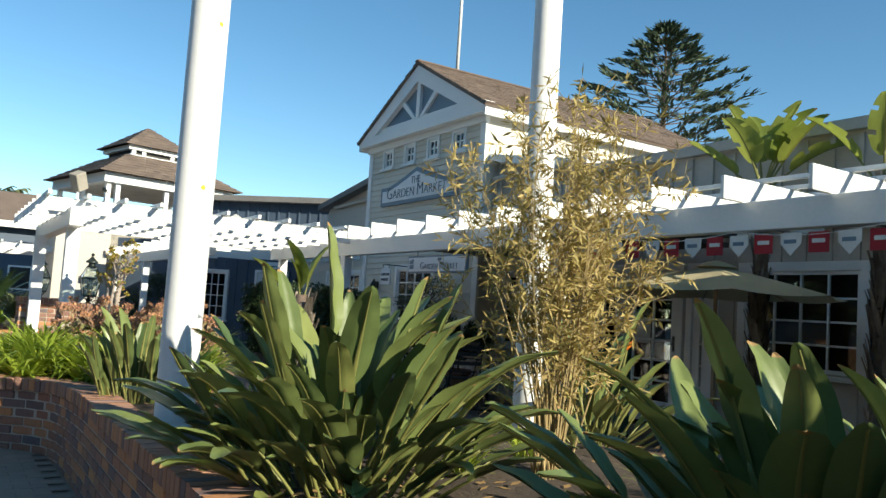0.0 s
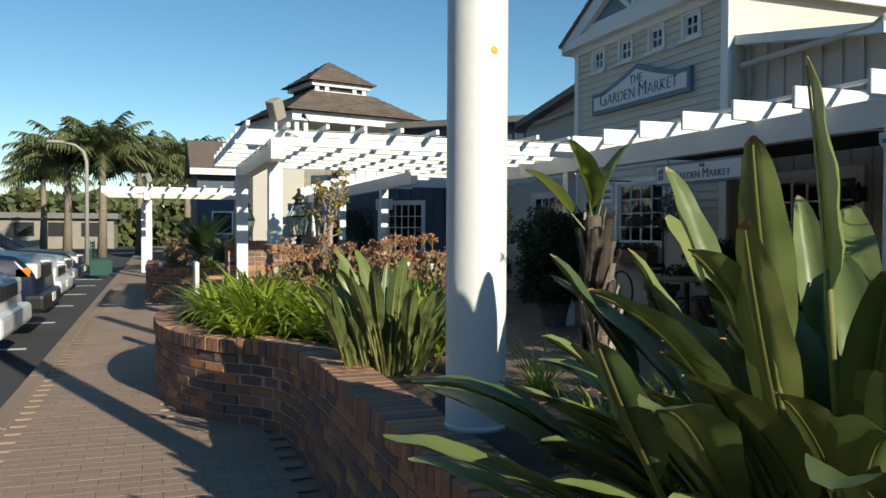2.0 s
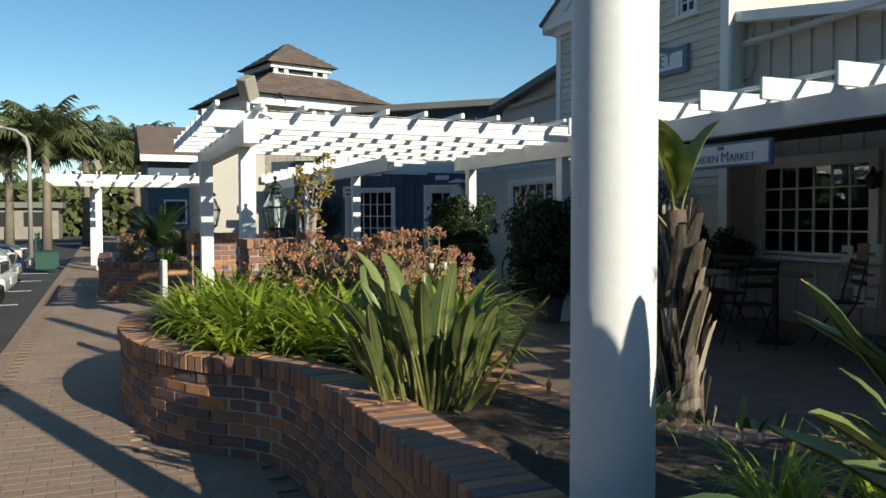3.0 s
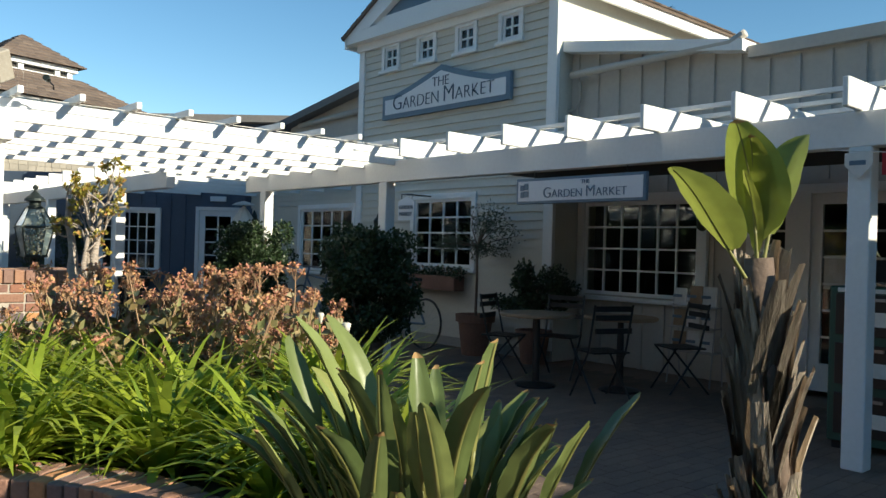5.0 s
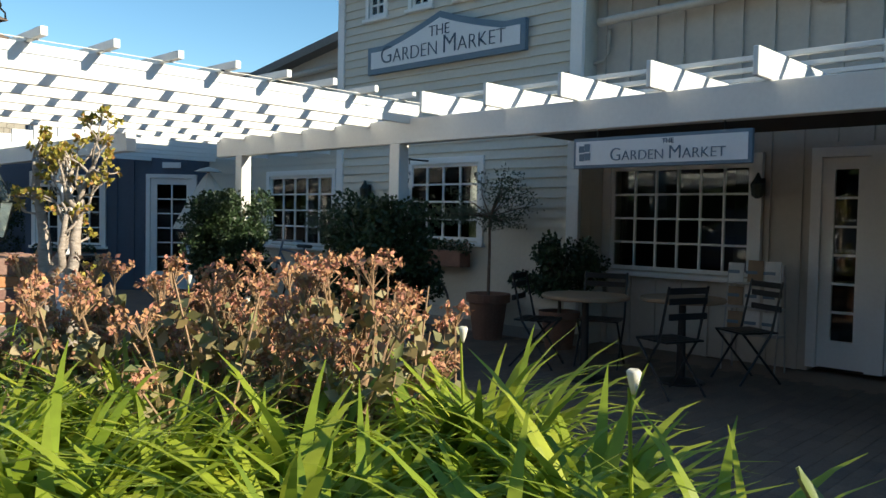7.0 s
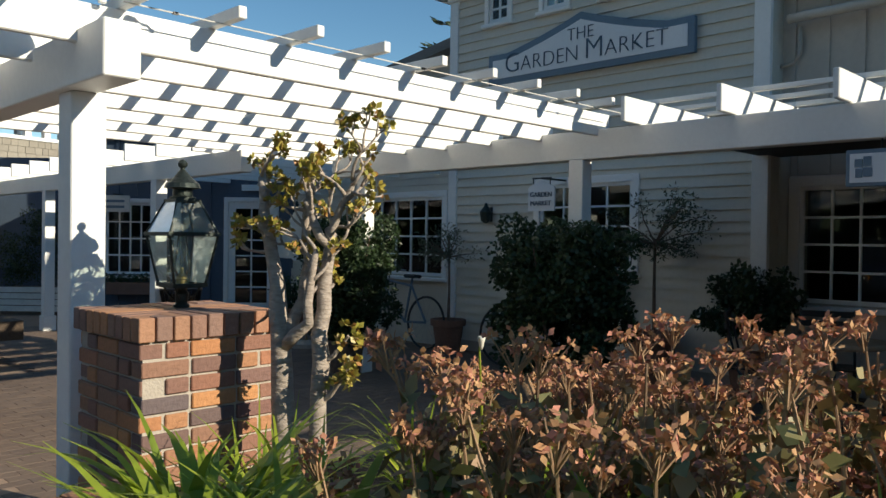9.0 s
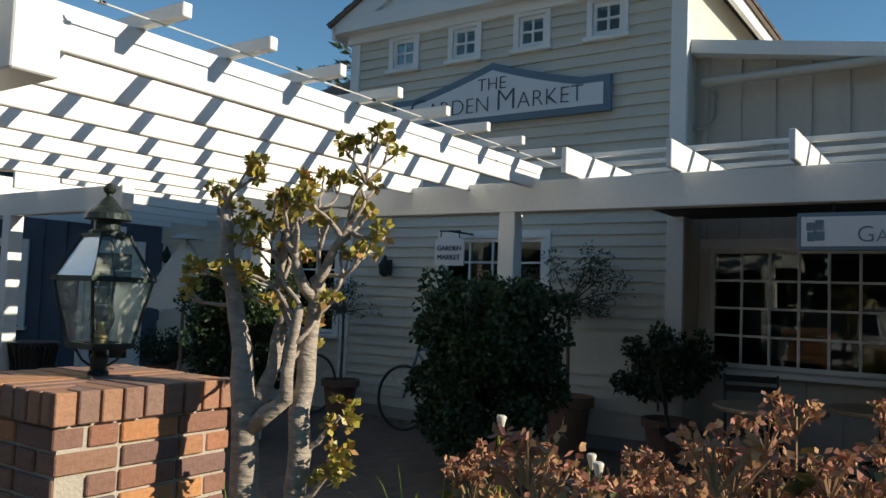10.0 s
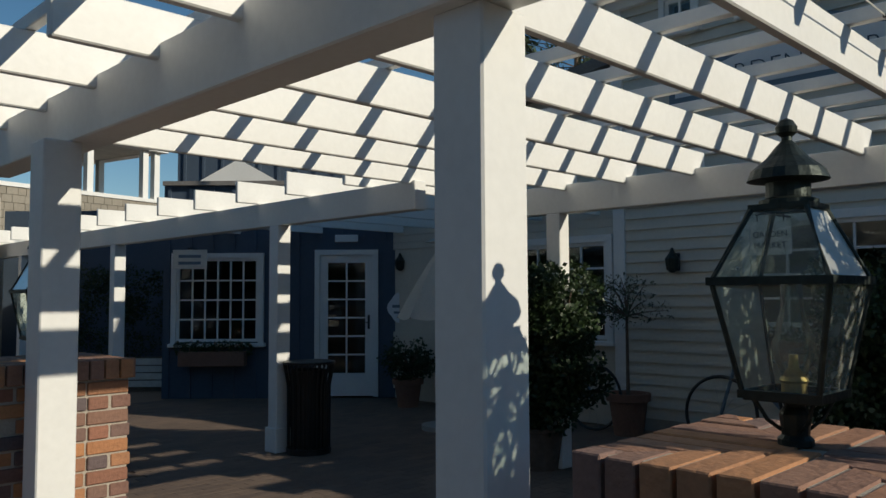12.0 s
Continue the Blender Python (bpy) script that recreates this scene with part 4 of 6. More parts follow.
lettering("GARDEN", 0.075, SIGNTEXT, small, pose(0.18, -0.016, 1.895))
lettering("MARKET", 0.075, SIGNTEXT, small, pose(0.18, -0.016, 1.80))
part("bracket", tube(bmesh.new(), [(0.05, 0, 2.1), (0.31, 0, 2.1)], [0.008] * 2, 6), BLACK, small)
part("bracket_arm", boxes((0.17, 0.19, 0, 0.48, 2.09, 2.11), (0.06, 0.07, -0.004, 0.004, 2.02, 2.1), (0.29, 0.3, -0.004, 0.004, 2.02, 2.1)), BLACK, small)
low = thing("menu_sign", pose(-0.66, 12.42, 0, 0, 0, -78), "low white notice board with dark writing beside the post", "sign")
part("panel", bevelled(boxes((0, 0.5, -0.012, 0.012, 0.38, 0.78)), 0.004), SIGNBLUE, low)
part("face", boxes((0.015, 0.485, -0.016, -0.0125, 0.395, 0.765)), SIGNWHITE, low)
for k in range(4):
    part("writing_bar", boxes((0.05, 0.42 - 0.05 * (k % 2), -0.019, -0.0165, 0.68 - k * 0.08, 0.72 - k * 0.08)), SIGNTEXT, low)
for x in (0.04, 0.46):
    part("leg", boxes((x - 0.015, x + 0.015, -0.01, 0.01, 0, 0.38)), WHITE, low)
stake = thing("stake_sign", pose(-1.74, 10.35, 0.40, 0, 0, 92), "narrow weathered grey board on a stake in the planting", "sign")
part("board", bevelled(boxes((-0.12, 0.12, -0.02, 0.02, 0.1, 0.56)), 0.004), WHITE_OLD, stake)
part("post", boxes((-0.02, 0.02, -0.016, 0.016, -0.1, 0.12)), WHITE_OLD, stake)
bs = thing("shop_plaque", M_BLUE @ pose(-2.3, -0.35, 1.78), "cream hanging shop sign with faint writing", "sign")
part("board", bevelled(boxes((0, 0.46, -0.012, 0.012, 0, 0.26)), 0.005), WHITE_OLD, bs)
for k in range(2):
    part("writing_bar", boxes((0.08, 0.38, -0.015, -0.0125, 0.06 + k * 0.09, 0.10 + k * 0.09)), SIGNBLUE, bs)
part("bracket", boxes((0.2, 0.22, -0.01, 0.36, 0.27, 0.29)), BLACK, bs)
ov = thing("oval_plaque", M_BLUE @ pose(0.72, -0.02, 1.24), "white shaped plaque with faint writing beside the door", "sign")
bm = bmesh.new()
prism(bm, [(0.14 * math.cos(a) * (1 + 0.1 * math.cos(4 * a)), 0.19 * math.sin(a) * (1 + 0.1 * math.cos(4 * a))) for a in [k * math.tau / 28 for k in range(28)]], -0.012, 0.012)
part("board", bm, SIGNWHITE, ov)
part("writing_bar", boxes((-0.08, 0.08, -0.016, -0.0125, 0.0, 0.04), (-0.06, 0.06, -0.016, -0.0125, -0.08, -0.05)), SIGNBLUE, ov)

# ---- leaves ----
STRAP = material("strelitzia_leaf", (0.09, 0.13, 0.04), 0.38, 0.18, 14, 3, 0.15, spec=0.45, ramp=[(0.07, 0.11, 0.04), (0.20, 0.24, 0.075), (0.12, 0.165, 0.055), (0.29, 0.31, 0.095)], per="object", through_light=0.12)
RIB = material("pale_leaf_rib", (0.20, 0.20, 0.06), 0.5, 0.1, 20, 3, 0.05)
EDGE = material("dry_leaf_edge", (0.32, 0.20, 0.08), 0.8, 0.2, 30, 3, 0.1)
BANANA = material("banana_leaf", (0.13, 0.19, 0.035), 0.4, 0.15, 12, 3, 0.1, ramp=[(0.22, 0.28, 0.05), (0.34, 0.37, 0.08), (0.27, 0.32, 0.06)], per="object", through_light=0.45)
AGA = material("agapanthus_leaf", (0.10, 0.17, 0.03), 0.45, 0.2, 20, 3, 0.05, ramp=[(0.19, 0.28, 0.03), (0.38, 0.45, 0.05), (0.26, 0.36, 0.035), (0.50, 0.52, 0.06)], per="island", through_light=0.42)
KALA = material("succulent_leaf", (0.16, 0.17, 0.08), 0.55, 0.2, 20, 4, 0.1, ramp=[(0.14, 0.16, 0.06), (0.30, 0.22, 0.10), (0.22, 0.22, 0.09), (0.36, 0.19, 0.10)], per="island", through_light=0.1)
UMBEL = material("dried_flower_head", (0.36, 0.19, 0.12), 0.85, 0.25, 60, 6, 0.2, ramp=[(0.42, 0.21, 0.10), (0.52, 0.31, 0.15), (0.46, 0.19, 0.14), (0.34, 0.18, 0.09)], per="island", through_light=0.12)
DRYSTEM = material("dry_flower_stem", (0.30, 0.19, 0.11), 0.85, 0.2, 40, 5, 0.1)
JADEBARK = material("grey_jade_bark", (0.36, 0.30, 0.25), 0.8, 0.35, 28, 12, 0.9, stretch=(1, 1, 3))
JADELEAF = material("jade_leaf", (0.25, 0.23, 0.05), 0.45, 0.2, 30, 5, 0.05, ramp=[(0.27, 0.26, 0.05), (0.42, 0.33, 0.06), (0.22, 0.23, 0.05), (0.45, 0.21, 0.07)], per="island", through_light=0.12)
HEDGE = material("clipped_hedge_leaf", (0.03, 0.055, 0.018), 0.5, 0.3, 20, 3, 0.05, ramp=[(0.018, 0.04, 0.014), (0.035, 0.065, 0.02), (0.028, 0.05, 0.018)], per="island", through_light=0.15)
OLIVE = material("olive_leaf", (0.08, 0.10, 0.06), 0.6, 0.2, 20, 3, 0.05, ramp=[(0.06, 0.08, 0.045), (0.10, 0.12, 0.075), (0.08, 0.10, 0.055)], per="island", through_light=0.15)
BAMBOO = material("dry_bamboo_leaf", (0.28, 0.23, 0.07), 0.7, 0.2, 20, 3, 0.05, ramp=[(0.34, 0.26, 0.08), (0.48, 0.37, 0.12), (0.29, 0.24, 0.07), (0.53, 0.39, 0.16)], per="island", through_light=0.25)
CANE = material("bamboo_cane", (0.36, 0.27, 0.12), 0.6, 0.2, 20, 5, 0.1)
BARK = material("rough_brown_bark", (0.14, 0.10, 0.075), 0.9, 0.3, 25, 6, 0.7)
PALMTRUNK = material("grey_palm_trunk", (0.25, 0.21, 0.16), 0.9, 0.25, 20, 5, 0.6)
FROND = material("palm_frond", (0.08, 0.11, 0.035), 0.6, 0.25, 10, 2, 0.05, ramp=[(0.12, 0.15, 0.06), (0.20, 0.21, 0.09), (0.15, 0.18, 0.07)], per="island", through_light=0.35)
NEEDLE = material("araucaria_needles", (0.045, 0.075, 0.04), 0.7, 0.25, 8, 1, 0.05, ramp=[(0.035, 0.06, 0.035), (0.06, 0.09, 0.045), (0.045, 0.07, 0.04)], per="island")
SHEATH = material("fibrous_leaf_sheath", (0.24, 0.19, 0.14), 0.9, 0.3, 30, 8, 0.6, ramp=[(0.22, 0.18, 0.14), (0.46, 0.39, 0.31), (0.32, 0.26, 0.20)], per="object", stretch=(6, 6, 1))
ORANGE = material("orange_flower", (0.75, 0.22, 0.02), 0.5, 0.15, 30, 5, 0.05, through_light=0.2)
PETAL = material("white_petal", (0.8, 0.76, 0.66), 0.6, 0.05, 30, 5, 0.05, through_light=0.2)


def blade_mesh(name, stalk, blade, width, bend, fold, mats, rng, droop=0.0, nseg=10, tear=0):
    """A stalked leaf that rises along z and bends towards x: folded blade, raised midrib, dry margin tip."""
    bm = bmesh.new()
    total = stalk + blade
    pts, d, p = [], 0.0, Vector((0, 0, 0))
    n = nseg + 5
    lens = [stalk / 5] * 5 + [blade * 0.965 / (nseg - 1)] * (nseg - 1) + [blade * 0.035]
    ang = 0.0
    pts.append((p.copy(), ang))
    for i, l in enumerate(lens):
        f = sum(lens[:i + 1]) / total
        ang = bend * f ** 1.6 + droop * max(0, f - 0.6) ** 2 * 6
        p = p + Vector((math.sin(ang), 0, math.cos(ang))) * l
        pts.append((p.copy(), ang))
    tube(bm, [q for q, _ in pts[:7]], [0.013, 0.012, 0.011, 0.010, 0.009, 0.008, 0.006], 6)
    for f in bm.faces:
        f.material_index = 1
    side, dry = rng.uniform(-0.12, 0.12), rng.random() < 0.6
    rows = []
    for i in range(nseg + 1):
        q, a = pts[5 + i]
        f = i / nseg
        w = width * 1.85 * (0.02 + f) ** 0.5 * (1 - f) ** 0.8
        if i == nseg:
            w = 0.004
        up = Vector((-math.cos(a), 0, math.sin(a)))
        th = fold * (1 - 0.35 * f)
        row = []
        for k in (-2, -1, 0, 1, 2):
            off = k / 2 * w
            wob = 0.004 * math.sin(f * 19 + k * 1.7 + side * 40) * abs(k) / 2
            row.append(bm.verts.new(q + Vector((0, off * math.cos(th), 0)) + up * (abs(off) * math.sin(th) + wob) + Vector((0, side * f * f * 0.5, 0))))
        rows.append(row)
    for i, (r, s) in enumerate(zip(rows, rows[1:])):
        for k in range(4):
            if tear and i % tear == tear - 1 and k in (0, 3) and 1 < i < nseg - 2:
                continue
            fc = bm.faces.new((r[k], r[k + 1], s[k + 1], s[k]))
            fc.material_index = 2 if i == nseg - 1 and dry else 0
    rib = []
    for i in range(nseg):
        q, a = pts[5 + i]
        dn = Vector((math.cos(a), 0, -math.sin(a)))
        rw = 0.007 * (1 - i / nseg) + 0.002
        off = Vector((0, side * (i / nseg) ** 2 * 0.5, 0))
        rib.append([bm.verts.new(q + off + Vector((0, s * rw, 0)) + dn * e) for s, e in ((-1, 0.001), (0, 0.006), (1, 0.001))])
    for r, s in zip(rib, rib[1:]):
        for k in range(2):
            bm.faces.new((r[k], r[k + 1], s[k + 1], s[k])).material_index = 1
    me = bpy.data.meshes.new(name)
    bm.to_mesh(me)
    bm.free()
    for m in mats:
        me.materials.append(m)
    for pl in me.polygons:
        pl.use_smooth = True
    return me


leaf_rng = random.Random(11)
STRAP_MESHES = [blade_mesh("leaf", leaf_rng.uniform(0.30, 0.60), leaf_rng.uniform(0.32, 0.45), leaf_rng.uniform(0.062, 0.088), leaf_rng.uniform(0.1, 0.75), leaf_rng.uniform(0.35, 0.75), (STRAP, RIB, EDGE), leaf_rng, leaf_rng.uniform(0, 0.5)) for _ in range(14)]
BROAD_LEAVES = [blade_mesh("leaf", leaf_rng.uniform(0.26, 0.62), leaf_rng.uniform(0.38, 0.50), leaf_rng.uniform(0.068, 0.098), leaf_rng.uniform(0.0, 0.6), leaf_rng.uniform(0.25, 0.7), (STRAP, RIB, EDGE), leaf_rng, leaf_rng.uniform(0, 0.5), 12) for _ in range(20)]
SLIM_LEAVES = [blade_mesh("leaf", leaf_rng.uniform(0.16, 0.56), leaf_rng.uniform(0.34, 0.47), leaf_rng.uniform(0.045, 0.066), leaf_rng.uniform(-0.1, 0.5), leaf_rng.uniform(0.4, 0.85), (STRAP, RIB, EDGE), leaf_rng, leaf_rng.uniform(0, 0.35)) for _ in range(16)]


def strelitzia(x, y, z, n, size, spread, label, seed, lean=0.0, flowers=0, wide=0.17, meshes=STRAP_MESHES):
    """A clump of bird of paradise: leaves fan out of a common foot."""
    rng = random.Random(seed)
    t = thing("bird_of_paradise_plant", pose(x, y, z), label, "plant", "bird of paradise plants")
    part("foot", lathe(bmesh.new(), [(0.18, -0.05), (0.16, 0.03), (0.08, 0.07)], 12), BARK, t)
    for k in range(n):
        f = (k + 0.5) / n
        az = k * 137.5 + rng.uniform(-25, 25)
        tilt = 3 + (f ** 0.75) * spread + rng.uniform(-8, 8)
        r = 0.03 + wide * f
        s = size * rng.uniform(0.72, 1.08) * (1.05 - 0.22 * f)
        m = pose(r * math.cos(radians(az)), r * math.sin(radians(az)), 0, 0, 0, az) @ pose(0, 0, 0, 0, tilt + lean * math.cos(radians(az)), rng.uniform(-50, 50)) @ Matrix.Diagonal((s, s, s, 1))
        piece("leaf", rng.choice(meshes), t, m)
    for k in range(flowers):
        az = rng.uniform(0, 360)
        m = pose(0.08 * math.cos(radians(az)), 0.08 * math.sin(radians(az)), 0, rng.uniform(-14, 14), rng.uniform(-14, 14), az)
        h = size * rng.uniform(0.66, 0.8)
        st = part("flower_stalk", tube(bmesh.new(), [(0, 0, 0), (0.02, 0, h * 0.6), (0.03, 0, h)], [0.009, 0.008, 0.007], 6), RIB, t)
        st.matrix_basis = m
        bm = bmesh.new()
        for q in range(4):
            a = -0.2 + q * 0.28
            v = [bm.verts.new(c) for c in ((0.03, 0, h), (0.03 + 0.03 * math.sin(a) + 0.007, 0.008, h + 0.035), (0.03 + 0.065 * math.sin(a), 0, h + 0.075 * math.cos(a)), (0.03 + 0.03 * math.sin(a) - 0.007, -0.008, h + 0.035))]
            bm.faces.new(v)
        fl = part("petals", bm, ORANGE, t, "orange petals")
        fl.matrix_basis = m
    return t


strelitzia(-0.72, 3.58, 0.46, 165, 1.0, 50, "large clump of green bird of paradise leaves behind the planter wall", 21, flowers=1, wide=0.30, meshes=BROAD_LEAVES)
# out-of-view clump, added towards the sun to throw shade over the near bed
strelitzia(0.02, -0.16, 0.46, 130, 1.65, 50, "added unseen clump of tall broad leaves to shade the bed", 29, wide=0.45)
strelitzia(-1.02, 6.18, 0.44, 62, 0.87, 26, "upright clump of bird of paradise leaves at the planter edge", 22, wide=0.15, meshes=SLIM_LEAVES)
strelitzia(-0.46, 1.64, 0.46, 95, 1.04, 58, "dark shaded clump of bird of paradise leaves", 24, flowers=0, wide=0.30, meshes=BROAD_LEAVES)
strelitzia(0.25, 1.7, 0.42, 40, 0.95, 55, "shaded clump of bird of paradise leaves deeper in the bed", 25)
strelitzia(1.35, 4.3, 0.45, 60, 0.95, 52, "sunlit yellow-green clump of bird of paradise leaves", 26, flowers=1)
strelitzia(0.35, 4.9, 0.42, 30, 0.55, 60, "low young clump of bird of paradise leaves", 27)
strelitzia(0.16, 5.70, 0.0, 70, 0.66, 58, "low bright clump of leaves under the banana stem", 28, wide=0.24, meshes=SLIM_LEAVES)


def banana(x, y, z, trunk, leaves, size, label, seed, lean=(0, 0)):
    """A young giant bird of paradise: a stem wrapped in old leaf sheaths and a few broad paddles."""
    rng = random.Random(seed)
    t = thing("giant_bird_of_paradise", pose(x, y, z), label, "plant", "broad-leaved plants")
    part("stem", tube(bmesh.new(), [(0, 0, -0.05), (lean[0] * 0.3, lean[1] * 0.3, trunk * 0.5), (lean[0], lean[1], trunk)], [0.085, 0.07, 0.04], 12), BARK, t, smooth=True)
    shm = []
    for k in range(4):
        bm = bmesh.new()
        rows = []
        for i in range(6):
            f = i / 5
            w = 0.055 * (1 - f * 0.75) + 0.006
            rows.append([bm.verts.new((0.012 + 0.035 * f * f + abs(c) * -0.012, c * w, f * 0.34 + rng.uniform(-0.01, 0.01) * (i > 3))) for c in (-1, -0.4, 0.4, 1)])
        for r, s in zip(rows, rows[1:]):
            for c in range(3):
                bm.faces.new((r[c], r[c + 1], s[c + 1], s[c]))
        bmesh.ops.solidify(bm, geom=bm.faces[:], thickness=0.006)
        shm.append(mesh_of(bm, SHEATH, "leaf_sheath"))
    for k in range(int(trunk / 0.34 * 26)):
        f = rng.random()
        az = k * 137.5
        rr = 0.075 * (1 - f) + 0.035 * f
        piece("leaf_sheath", rng.choice(shm), t, pose(lean[0] * f + rr * math.cos(radians(az)), lean[1] * f + rr * math.sin(radians(az)), f * (trunk - 0.22), rng.uniform(-5, 5), rng.uniform(-3, 9), az) @ Matrix.Scale(rng.uniform(0.6, 1.1), 4))
    for az, tilt, s, roll, wid in leaves:
        me = blade_mesh("leaf", 0.30, 0.55, wid, rng.uniform(0.1, 0.5), rng.uniform(0.3, 0.7), (BANANA, RIB, EDGE), rng, rng.uniform(0, 0.4), 14, 5 if s > 1.1 else 0)
        piece("leaf", me, t, pose(lean[0], lean[1], trunk - 0.12, 0, 0, az) @ pose(0, 0, 0, 0, tilt, roll) @ Matrix.Scale(s * size, 4))
    return t


banana(0.04, 5.85, 0.0, 1.34, [(125, 40, 0.66, 40, 0.20), (182, 5, 0.68, 0, 0.21), (-20, 9, 0.70, 5, 0.18), (60, 4, 0.62, 120, 0.14), (170, 5, 0.5, 10, 0.07)], 0.92, "young giant bird of paradise with sheathed stem and broad leaves", 31, (-0.04, 0.05))
banana(4.98, 5.75, 0.0, 2.85, [(a, b * 0.75, 1.2, c, 0.17) for a, b, c in ((170, 48, 20), (110, 20, 50), (-20, 25, -60), (-80, 40, 10), (-130, 30, 90), (60, 12, 0), (200, 20, 70), (-100, 62, 40), (140, 66, -30))], 1.0, "tall giant bird of paradise rising through the pergola", 32)
banana(5.0, 4.5, 0.0, 2.75, [(a, b, 1.2, c, 0.15) for a, b, c in ((-60, 35, 20), (150, 30, 60), (-110, 20, 0), (40, 30, 80), (-20, 55, 30))], 1.0, "second tall giant bird of paradise by the shop wall", 33)


def quads(name, faces, mat, parent, kind="", label=""):
    """One mesh of loose quads given as lists of four corners."""
    me = bpy.data.meshes.new(name)
    vs = [tuple(c) for f in faces for c in f]
    ids, i = [], 0
    for f in faces:
        ids.append(tuple(range(i, i + len(f))))
        i += len(f)
    me.from_pydata(vs, [], ids)
    me.materials.append(mat)
    ob = new(name, me)
    ob.parent = parent
    if kind:
        ob["kind"] = kind
    if label:
        ob["label"] = label
    return ob


def leaf_at(p, d, n, l, w):
    """A pointed leaf as a quad from p along d, spread across n."""
    d, s = d.normalized(), d.cross(n).normalized() * w
    return (p, p + d * l * 0.45 + s, p + d * l, p + d * l * 0.45 - s)


def rand_dir(rng):
    while True:
        v = Vector((rng.uniform(-1, 1), rng.uniform(-1, 1), rng.uniform(-1, 1)))
        if 0.05 < v.length < 1:
            return v.normalized()


def tuft(x, y, z, n, length, rng, name="agapanthus_plant", label="tuft of bright green strap leaves", mat=None, width=0.011):
    t = thing(name, pose(x, y, z), label, "plant", "strap-leaved plants")
    faces = []
    for _ in range(n):
        az, l = rng.uniform(0, math.tau), length * rng.uniform(0.6, 1.15)
        b0 = Vector((math.cos(az) * rng.uniform(0, 0.05), math.sin(az) * rng.uniform(0, 0.05), 0))
        a, da = rng.uniform(0.05, 0.40), rng.uniform(0.16, 0.42)
        out, sd = Vector((math.cos(az), math.sin(az), 0)), Vector((-math.sin(az), math.cos(az), 0))
        w = width * rng.uniform(0.7, 1.25)
        p, prev = b0, None
        nseg = 6
        for i in range(nseg + 1):
            f = i / nseg
            ww = w * (0.75 + 0.5 * f) if f < 0.5 else w * (1.0 - (f - 0.5) * 1.9)
            cur = (p - sd * ww, p + sd * ww)
            if prev:
                faces.append((prev[0], prev[1], cur[1], cur[0]))
            prev = cur
            p = p + (out * math.sin(a) + Vector((0, 0, 1)) * math.cos(a)) * (l / nseg)
            a += da
    part("leaf_base", lathe(bmesh.new(), [(0.05, -0.03), (0.055, 0.02), (0.03, 0.06)], 10), RIB, t)
    ob = quads("foliage", faces, mat or AGA, t)
    bm = bmesh.new()
    bm.from_mesh(ob.data)
    bmesh.ops.remove_doubles(bm, verts=bm.verts, dist=1e-5)
    bm.to_mesh(ob.data)
    bm.free()
    return t


aga_rng = random.Random(41)
spots = []
while len(spots) < 46:
    x, y = aga_rng.uniform(-1.85, 0.15), aga_rng.uniform(6.75, 10.2)
    edge = -1.02 if y < 7.4 else (-1.25 if y < 7.8 else (-1.65 if y < 8.4 else (-1.75 if y < 9.7 else -1.35)))
    if x < edge + 0.06 or x > -0.5 + 0.42 * (y - 6.6) or (x > -0.85 and y > 8.1) or (x > -1.1 and y > 9.2):
        continue
    if all((x - a) ** 2 + (y - b) ** 2 > 0.03 for a, b in spots):
        spots.append((x, y))
for x, y in spots:
    tuft(x, y, 0.43, 74, aga_rng.uniform(0.46, 0.68), aga_rng, width=0.019)
for x, y in ((-0.1, 10.35), (-0.62, 10.45), (-0.25, 10.15), (-0.8, 10.3), (0.1, 10.05), (-0.98, 10.1)):
    tuft(x, y, 0.43, 30, 0.5, aga_rng, label="tuft of narrow dark strap leaves beside the pier", width=0.007)
for x, y in ((-0.75, 4.2), (-0.2, 4.3), (-0.62, 4.75), (-0.5, 5.5), (-0.8, 4.5), (-0.4, 4.6), (0.1, 4.4), (0.5, 3.9), (0.9, 3.0), (-0.1, 3.6), (0.4, 2.8)):
    tuft(x, y, 0.50, 60, 0.36, aga_rng, "grass_tuft", "low grassy tuft at the foot of the column", width=0.005)
for x, y, h in ((-0.62, 7.1, 0.60), (-0.15, 8.0, 0.55), (0.02, 10.1, 0.58), (0.25, 9.9, 0.46), (-0.05, 9.75, 0.5)):
    t = thing("white_flower", pose(x, y, 0.43), "white bud on a slim green stalk", "flower", "budding stalks")
    part("stalk", tube(bmesh.new(), [(0, 0, 0), (0.01, 0, h * 0.5), (0.0, 0.01, h)], [0.006, 0.005, 0.004], 6), AGA, t)
    part("bud", lathe(bmesh.new(), [(0.004, h - 0.012), (0.008, h + 0.0), (0.013, h + 0.020), (0.016, h + 0.034), (0.011, h + 0.040), (0.003, h + 0.030)], 10), PETAL, t, smooth=True)


